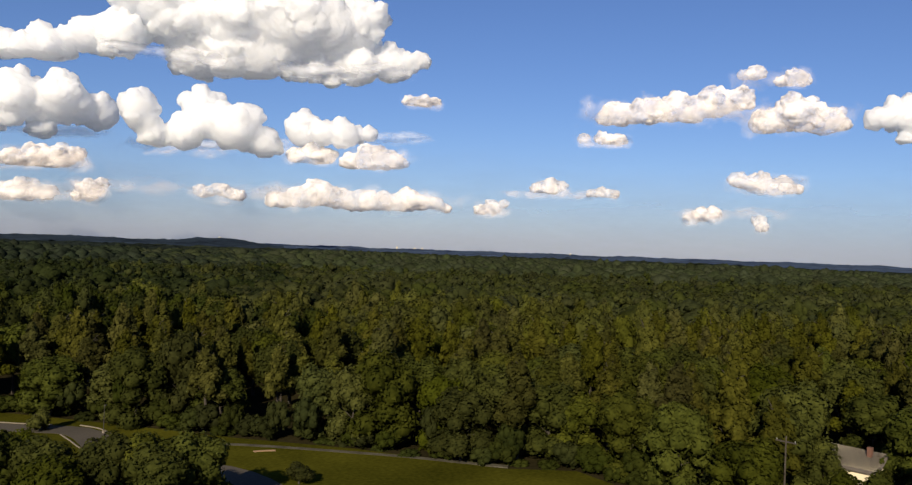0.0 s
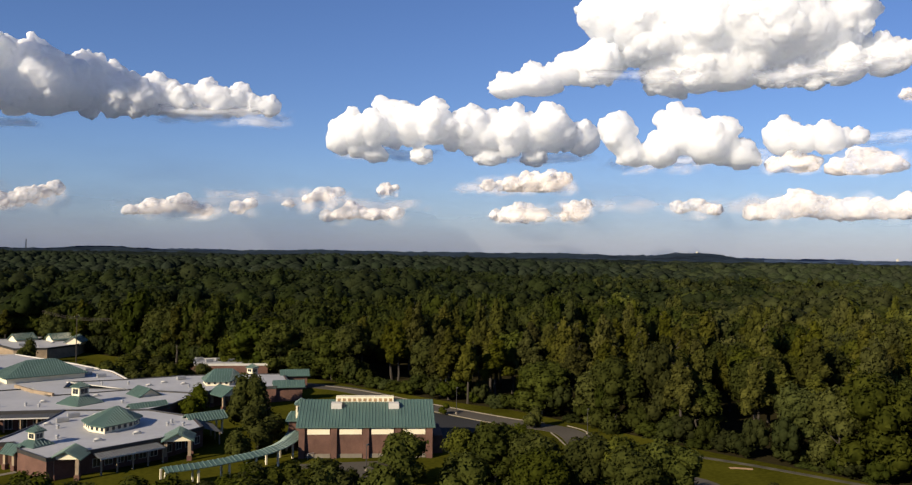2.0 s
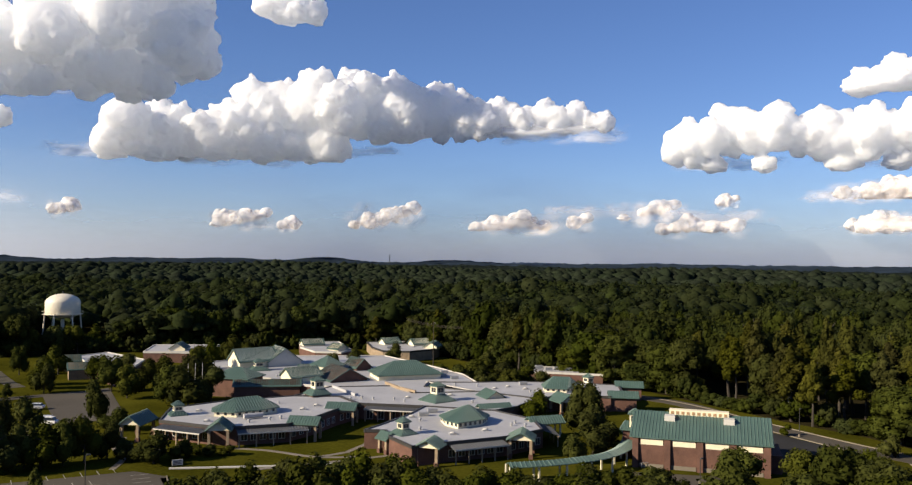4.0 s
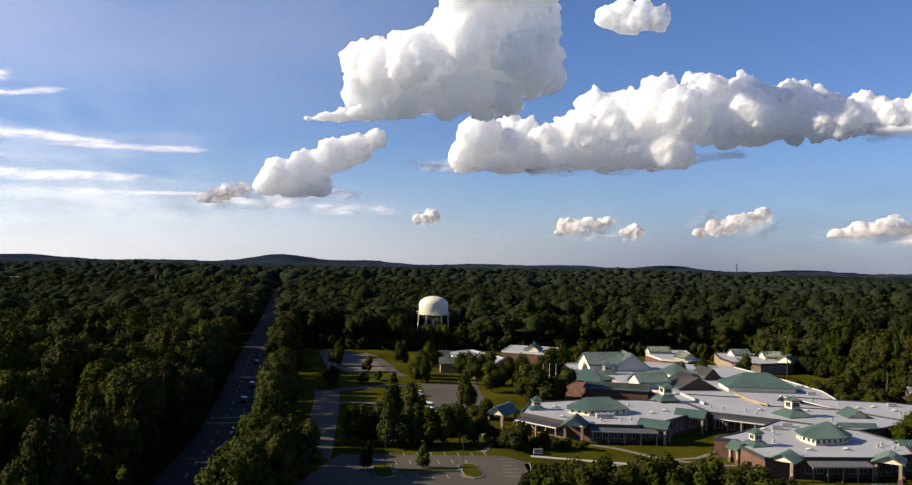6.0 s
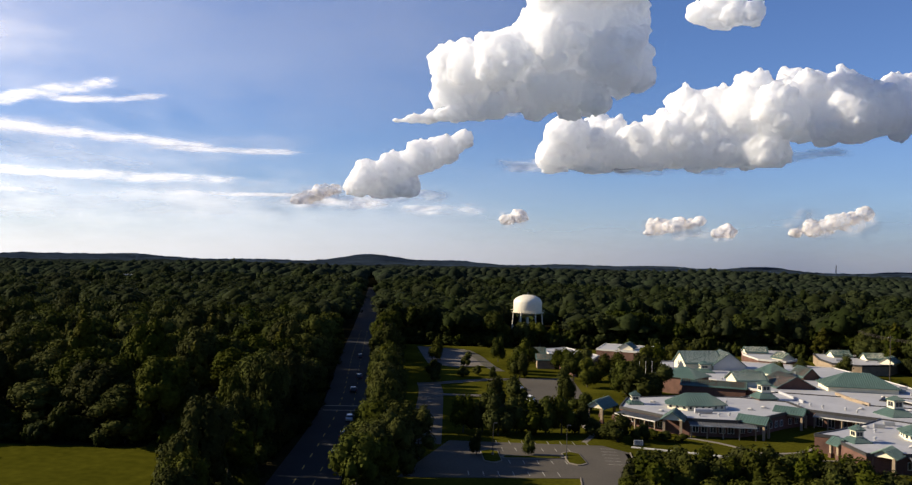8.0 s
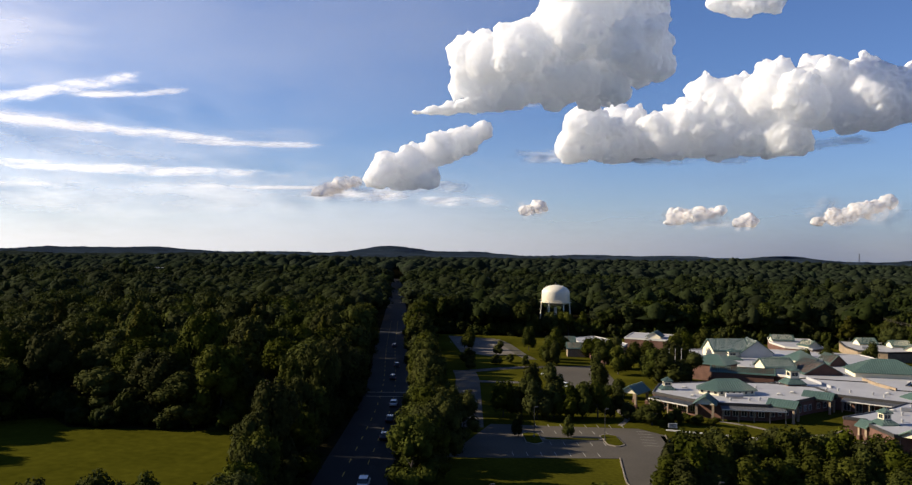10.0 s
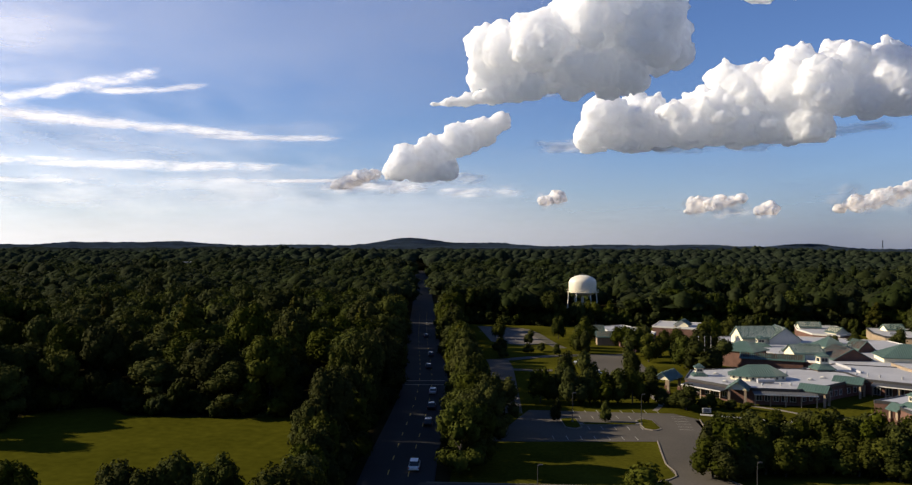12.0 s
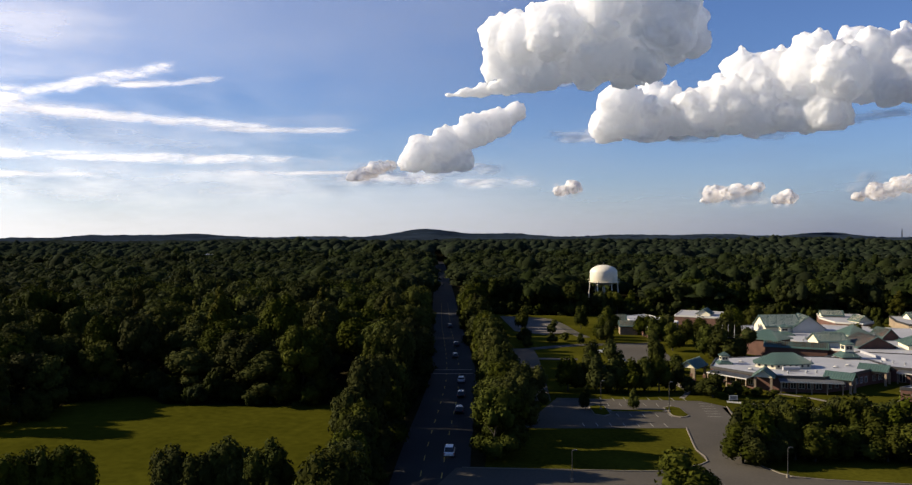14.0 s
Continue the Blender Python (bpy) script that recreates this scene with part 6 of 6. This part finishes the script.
# ======== cars ========
def car_proto(paint, label, tall=0.0, bed=False):
    t = empty("car", 0, 0, 0, 0, label, "car", "cars")
    bm = bmesh.new()
    prof = [(-2.25, 0.35), (-2.3, 0.75), (-2.15, 0.98), (-0.95, 1.02), (1.2, 1.02), (2.15, 0.9), (2.28, 0.7), (2.25, 0.35)]
    l = [bm.verts.new((-0.9, y, z)) for y, z in prof]
    r = [bm.verts.new((0.9, y, z)) for y, z in prof]
    bm.faces.new(l)
    bm.faces.new(r[::-1])
    for i in range(len(prof)):
        j = (i + 1) % len(prof)
        bm.faces.new((l[i], r[i], r[j], l[j]))
    body = part("body", bm, paint, t)
    mod = body.modifiers.new("round", "BEVEL")
    mod.width, mod.segments = 0.07, 2
    y0, y1 = (-0.2, 1.25) if bed else (-1.9, 1.25)
    zt = 1.45 + tall
    bm = bmesh.new()
    c = [(-0.82, y0, 1.0), (0.82, y0, 1.0), (0.82, y1, 1.0), (-0.82, y1, 1.0), (-0.66, y0 + 0.35, zt), (0.66, y0 + 0.35, zt), (0.66, y1 - 0.75, zt), (-0.66, y1 - 0.75, zt)]
    v = [bm.verts.new(q) for q in c]
    for f in ((0, 1, 5, 4), (1, 2, 6, 5), (2, 3, 7, 6), (3, 0, 4, 7), (4, 5, 6, 7)):
        bm.faces.new([v[i] for i in f])
    cab = part("window_band", bm, GLASS, t, "dark tinted windows")
    part("car_roof", box(-0.68, y0 + 0.33, zt, 0.68, y1 - 0.72, zt + 0.05), paint, t)
    for sx in (-0.82, 0.82):
        for yy in (-1.4, 1.4):
            w = part("wheel", tube((sx - 0.1, yy, 0.33), (sx + 0.1, yy, 0.33), 0.33, 0.33, 14), DARK_METAL, t, "dark rubber tyre")
            part("rim", tube((sx - 0.11, yy, 0.33), (sx + 0.11, yy, 0.33), 0.19, 0.19, 10), GALV, w)
        part("tail_light", box(sx - 0.12, -2.31, 0.68, sx + 0.12, -2.24, 0.86), RED_LENS, t, "red tail light")
        part("headlight", box(sx - 0.14, 2.2, 0.62, sx + 0.14, 2.29, 0.78), PAINT, t, "clear headlight")
    return t


RED_LENS = material("red_lens", (0.35, 0.02, 0.02), 0.3, vary=0.05, bump=0)
SILVER = material("silver_car_paint", (0.55, 0.56, 0.57), 0.3, metal=0.4, vary=0.03, bump=0)
WHITE_CAR = material("white_car_paint", (0.75, 0.75, 0.74), 0.3, vary=0.03, bump=0)
DARK_CAR = material("dark_car_paint", (0.03, 0.03, 0.035), 0.25, vary=0.03, bump=0)
protos = [car_proto(WHITE_CAR, "white sport utility car on the road", 0.25), car_proto(SILVER, "silver saloon car on the road"), car_proto(DARK_CAR, "dark saloon car on the road")]
spots = [(0, 108.2, 2.6), (2, 141.5, 3.0), (2, 158, 2.8), (1, 176, 2.4), (2, 215, 1.0), (2, 240, 2.2), (2, 290, 1.5)]
for k, y, off in spots:
    x, turn = along_road(y)
    copy_thing(protos[k], pose(x + off, y, 0.02, 0, 0, turn))
for k, x, y, turn, text in ((1, -44.2, 237.0, 80, "silver saloon car parked in a bay"), (0, -37.5, 216.5, 75, "white car parked in a bay"), (1, -38.5, 219.5, 75, "silver saloon car parked in a bay")):
    tagged(copy_thing(protos[k], pose(x, y, 0.05, 0, 0, turn)), text)
for p in protos:
    for c in list(p.children_recursive) + [p]:
        bpy.data.objects.remove(c)


# ======== a house in the eastern woods ========
hs = empty("house", 171, 0.5, 0, 62, "house with grey shingle roof and cream walls among pines", "house")
part("wall", gable_walls(I4, 13, 8, 0, 4.0, 2.6), CREAM, hs)
bm = bmesh.new()
for s in gable_slopes(I4, 13, 8, 4.0, 2.6, 0.5):
    v = [bm.verts.new(p) for p in s] + [bm.verts.new(p - Vector((0, 0, 0.2))) for p in s]
    for f in ((0, 1, 2, 3), (7, 6, 5, 4), (0, 4, 5, 1), (1, 5, 6, 2), (2, 6, 7, 3), (3, 7, 4, 0)):
        bm.faces.new([v[i] for i in f])
part("roof", bm, SHINGLE, hs, "grey asphalt shingle roof")
part("chimney", box(-4.5, 0.6, 4.5, -3.7, 1.4, 7.4), BRICK, hs, "brick chimney")
windows_along(hs, (-6, -4.02), (6, -4.02), 1.0, 1.2, 1.4, 4)


far_roof = empty("far_building", -444, 612, 0, 20, "small pale flat-roofed building far off in the woods", "building")
part("wall", box(-9, -5, 0, 9, 5, 17.0), TAN, far_roof)
part("roof", box(-9.3, -5.3, 17.0, 9.3, 5.3, 17.5), MEMBRANE, far_roof, "pale flat roof")


# ======== a white water tank on the far ridge
def ridge_tank(az, r, z):
    t = empty("water_tank", r * math.sin(radians(-az)), r * math.cos(radians(az)), z, 0, "white spheroid water tank on a far wooded ridge", "water tank")
    bm = bmesh.new()
    bmesh.ops.create_uvsphere(bm, u_segments=16, v_segments=10, radius=4.6, matrix=Matrix.Translation((0, 0, 17)) @ Matrix.Diagonal((1, 1, 0.8, 1)))
    part("tank", bm, TANK, t)
    part("pedestal", tube((0, 0, -6), (0, 0, 14), 1.9, 1.2, 12), TANK, t)


ridge_tank(-53.4, 3000, 14)


# ======== pale tall buildings on the far horizon ========
def far_tower(az, r, w, z1):
    t = empty("distant_tower", r * math.sin(radians(-az)), r * math.cos(radians(az)), -20, -az, "pale tall building far off on the blue horizon", "building")
    part("wall", box(-w / 2, -5, 0, w / 2, 5, z1), TANK, t)
    part("roof_house", box(-w / 4, -2.5, z1, w / 4, 2.5, z1 + 3), TANK, t)


for az, w, z1 in ((-65.1, 5, 32), (-66.3, 10, 29), (-66.8, 8, 31), (-76.8, 7, 30)):
    far_tower(az, 4500, w, z1)


# ======== power poles and wires ========
def power_pole(x, y, h, turn):
    t = empty("utility_pole", x, y, 0, turn, "weathered wooden utility pole among the trees", "utility pole", "utility poles")
    part("pole", tube((0, 0, 0), (0, 0, h), 0.17, 0.11, 8), BARK, t)
    part("crossarm", box(-1.6, -0.08, h - 0.9, 1.6, 0.08, h - 0.7), BARK, t)
    for s in (-1.4, 0, 1.4):
        part("insulator", tube((s, 0, h - 0.7), (s, 0, h - 0.45), 0.06, 0.05, 6), GALV, t)


power_pole(68.8, 282, 17.4, 50)
power_pole(134.5, 11.6, 14.4, 60)
for k in range(3):
    cu = bpy.data.curves.new("wire", "CURVE")
    cu.dimensions, cu.bevel_depth = "3D", 0.03
    sp = cu.splines.new("POLY")
    sp.points.add(16)
    a, b = Vector((62, 296, 17.0 + k * 0.35)), Vector((75, 268, 16.2 + k * 0.35))
    for i, q in enumerate(sp.points):
        s = i / 16
        p = a.lerp(b, s) - Vector((0, 0, 4 * 0.8 * s * (1 - s)))
        q.co = (*p, 1)
    cu.materials.append(BARK)
    tagged(new("power_line", cu), "thin sagging overhead power line", "wire", "power lines", "structure")


# ======== trees on the campus ========
def grove(kind, spots, label=""):
    for i, (x, y, h, r) in enumerate(spots):
        tree(kind, x, y, h, r, i % 5, label)


# row of tall trees between the road and the parking lot
random.seed(9)
k = 0
for y in np.arange(108.8, 350, 5.6):
    x, turn = along_road(float(y))
    if 233 < y < 242:
        continue
    h = 13.2 + random.uniform(-2.5, 2.5) if y < 150 else 13.2 + random.uniform(-2, 3)
    tree("full" if k % 4 or y < 160 else "pine", x + 11.0 + random.uniform(-1.2, 2.4), float(y) + random.uniform(-1, 1), h, random.uniform(3.5, 4.5), k % 7, "tall roadside tree screening the parking lot")
    k += 1
grove("full", [(-45.5, 112.5, 12, 4.2), (-46.8, 127, 13, 3.8), (-47.5, 145, 10.5, 3.4), (-50, 139, 12.5, 3.8)], "roadside tree at the driveway corner")
grove("low", [(-83.9, 294, 9.5, 3.2), (-61.7, 301, 9.3, 3.0), (-69.4, 282, 5.4, 2.3), (-74.3, 255, 5.6, 3.3), (-70.5, 243, 3.8, 2.0), (-64.9, 257, 3.7, 2.3), (-61.4, 263, 3.2, 2.2),
              (-54.9, 256, 3.9, 1.6), (-48.8, 270, 9.7, 3.9), (-50.5, 278, 8.5, 3.4), (-47, 262, 8.8, 3.4), (-43, 200, 9, 3.4), (-36.1, 191, 10.5, 3.6), (-40, 182, 9, 3.4), (-26.9, 217, 10.4, 3.2), (-22, 207, 5.4, 3.8),
              (-29.5, 262, 10.2, 4.4), (-24, 250, 9, 4), (-20.9, 264, 9.5, 4.4), (-14, 252, 8.5, 4.2), (-7.5, 233, 11, 6.0), (-12, 241, 10, 5), (-2, 240, 9.4, 4.6), (-16.2, 177, 4.6, 2.5), (-11.1, 174, 5.8, 4.0), (-6.5, 177, 4.0, 2.6),
              (-45, 172, 8.6, 3.3), (-41, 174, 8.8, 3.3), (-36.9, 171, 9.6, 3.6), (-33.5, 175, 8.6, 3.4), (-30.4, 174, 8.6, 3.9), (-27, 176, 8.8, 3.5), (-23.6, 177, 9.0, 3.6), (-20, 180, 7.6, 3.0), (-37.6, 152.1, 5, 1.6),
              (-27.6, 155.3, 4.8, 1.5), (-1, 178.5, 2.2, 2.2), (2.5, 178, 2.0, 2.0), (-4, 181, 2.0, 1.8), (-14.4, 93.5, 8, 5.4), (-15, 270, 10, 4.6), (-8, 263, 10, 4.4), (-6, 276, 11, 5), (10, 308, 9, 4.4), (3, 318, 10, 5), (-4, 306, 10, 5), (-36, 284, 8, 4.2), (-28, 282, 8.4, 4.2), (-50, 300, 10, 4.4)])
grove("low", [(73.3, 197, 8.2, 3.7), (79.4, 181, 12.0, 4.7), (72.8, 162, 9.2, 4.6), (77.5, 170, 9, 4.3), (66.5, 157.5, 6, 3.0), (90, 203, 8.8, 3.2), (79.8, 263, 7, 6.2), (86, 256, 6.4, 5.0), (69, 268, 5, 3.4), (60, 307, 8, 3.6), (44, 300, 7, 3.4), (36, 290, 6.6, 3.0), (92, 240, 6, 3.4),
              (99, 290, 9, 4.4), (88, 284, 7, 4.0), (71.6, 114.5, 12.4, 4.9), (76, 121.5, 7.5, 3.4), (80, 107, 10, 4.6), (69.5, 123.4, 6, 2.8), (60.5, 131, 5.5, 3.0),
              (131.5, 148.5, 5.0, 2.4), (124.8, 85.3, 3.4, 2.9), (124, 171, 2.6, 1.6)])
grove("full", [(93.8, 107.5, 11.5, 4.6), (96, 98.5, 12.5, 5.2), (100, 94.2, 12.4, 5.4), (103, 89.6, 12.6, 5.6), (92.3, 115.3, 12.0, 4.8), (98.5, 115.8, 10.6, 4.0), (91.8, 122.5, 9.6, 3.8),
               (96.6, 90, 11.8, 5.4), (83.2, 128, 9.0, 4.2), (88, 100, 11, 4.8)], "dense rounded broadleaf tree standing near the gymnasium")
grove("low", [(74.2, 132, 3.4, 3.6), (87, 117, 7, 4.0)], "rounded shrub before the gymnasium")
grove("low", [(78, 252, 6.5, 4.6), (84, 246, 6.0, 4.2), (90, 250, 6.5, 4.4), (80, 262, 7, 5), (88, 262, 7, 4.6), (95, 246, 5, 3.6), (74, 244, 4.6, 3.4), (72, 258, 6, 4), (84, 238, 4, 3)], "low leafy tree growing between the school ranges")
# the hedge of low trees in front of the school
random.seed(12)
for i in range(117):
    s = (i % 39) / 38
    x = -5.5 + 74 * s + random.uniform(-1, 1)
    y = 124 + 11 * math.sin(min(1.0, s * 1.6) * math.pi) * 0.9 + (-3.2, 2.6, -7.4)[i // 39] + random.uniform(-1.8, 1.8) + 1.5 * s
    tree("low", x, y, random.uniform(7.6, 9.8) * (1.0 if s < 0.45 else 0.78) * (1.0 if i < 78 else 0.7), random.uniform(3.2, 4.3), i % 5, "small dense tree in the row before the school")
# the belt of trees between the west field and the road
for i in range(21):
    y = 58 + i * 4.9 + random.uniform(-1.2, 1.2)
    x, turn = along_road(y)
    tree("full", x - 10.2 - random.uniform(0, 1.2) - (2.6 if i % 2 and y > 90 else 0), y, random.uniform(12.5, 20) if y > 84 else random.uniform(11, 14), random.uniform(3.2, 5.2), i % 7, "leafy tree in the belt beside the road")
# trees by the west field
grove("full", [(-77.2, 60.4, 12.0, 3.3), (-71.0, 62.2, 13.0, 3.4), (-64.4, 62.3, 13.0, 3.4), (-90.6, 51.3, 13.0, 3.4), (-87.3, 53.5, 13.0, 3.6), (-92.0, 48.3, 13.0, 3.4), (-73.2, 60.0, 11.5, 3.0), (-68.0, 62.5, 11.5, 3.0)], "rounded dark tree at the edge of the mown field")
grove("full", [(-150, 99, 15.5, 6.0), (-148.5, 115, 12.5, 4.8), (-157, 107, 14, 5.8), (-163, 116, 15, 5.8)], "large dark broadleaf tree in the mown field")
grove("low", [(-147, 106, 6, 3.6), (-144, 110, 4, 2.6)], "ragged shrub beside the field trees")


def dead_tree(x, y, h):
    t = empty("dead_tree", x, y, 0, 0, "bare grey dead tree at the woodland edge", "tree")
    rnd = random.Random(int(x))
    bm = bmesh.new()
    tube_into(bm, (0, 0, 0), (0.3, 0, h * 0.6), 0.16, 0.1, 7)
    part("trunk", bm, DEADWOOD, t)
    for k in range(9):
        a, z = rnd.uniform(0, 6.28), h * rnd.uniform(0.4, 0.62)
        p = Vector((0.3, 0, z))
        q = p + Vector((math.cos(a) * 2.2, math.sin(a) * 2.2, h * rnd.uniform(0.2, 0.38)))
        bm = tube(p, q, 0.07, 0.035, 5)
        for j in range(3):
            s = p.lerp(q, rnd.uniform(0.4, 1.0))
            tube_into(bm, s, s + Vector((rnd.uniform(-1, 1), rnd.uniform(-1, 1), rnd.uniform(0.6, 1.7))), 0.06, 0.025, 4)
        part("branch", bm, DEADWOOD, t)


dead_tree(140, 192, 14)
dead_tree(158, 92, 9)

# shrubs along the foot of the woods
EDGE = []
for poly, seed in ((CAMPUS, 3), (WEST_FIELD, 4)):
    rnd = random.Random(seed)
    for i in range(len(poly)):
        a, b = Vector((*poly[i], 0)), Vector((*poly[(i + 1) % len(poly)], 0))
        n = int((b - a).length / 2.8)
        d = (b - a).normalized()
        out = Vector((d.y, -d.x, 0))
        mid = (a + b) / 2
        if bool(inside(poly, mid.x + out.x, mid.y + out.y)):
            out = -out
        for k in range(n):
            p = a.lerp(b, (k + rnd.random()) / n) + out * rnd.uniform(0.5, 4.5)
            if p.y > 0 and (p.x > 60 or p.y > 300 or (seed == 4 and p.y > 100)):
                EDGE.append((p.x, p.y))
for k in range(60):
    x, turn = along_road(70 + k * 4.5)
    EDGE.append((x - 9.5 + random.uniform(-1.5, 0.5), 70 + k * 4.5))
ex, ey = np.array(EDGE).T
mass("shrubs", ex, ey, np.zeros(len(ex), bool), np.random.default_rng(8), unit_crowns(190, 1, 0.75, 5, 700), LEAF_MASS, "tangled green shrubs along the foot of the woods", 7.5, 2.9, z=-2.8, spread=0.3)

# the first trees of the woods behind the school
BACK_EDGE = smooth_line([(-118, 352), (-72, 356), (-45, 366), (52, 366), (86, 334), (108, 270), (124, 240)], 6.5)
rnd = random.Random(21)
bx, by = np.array([(x + rnd.uniform(-2.5, 2.5), y + k * 8 + rnd.uniform(-2, 2)) for k in range(2) for x, y in BACK_EDGE if not -88 < x < -38]).T
mass("woods_edge", bx, by, np.zeros(len(bx), bool), np.random.default_rng(31), edge_crowns(500, 0.8, 5, 820), LEAF_MASS, "broadleaf trees at the wood's edge behind the school", 15.0, 5.6, spread=0.18)
grove("low", [(-70, 357, 10.8, 4.6), (-62, 358, 11.0, 4.8), (-54, 360, 10.6, 4.4), (-78, 358, 10.5, 4.6), (-48, 364, 10.5, 4.4), (-66, 363, 11.0, 4.4), (-58, 364, 11.0, 4.4), (-85, 357, 12, 5), (-43, 368, 12, 5)], "low leafy tree at the foot of the water tower")
grove("low", [(150, -3, 8, 4.2), (157, 5, 8.5, 4.0), (141, 3, 9, 4.4), (162, -3.5, 5.4, 3.2), (162.5, 3.5, 4.8, 3.0), (164, 9, 9, 4)], "young tree before the house in the woods")
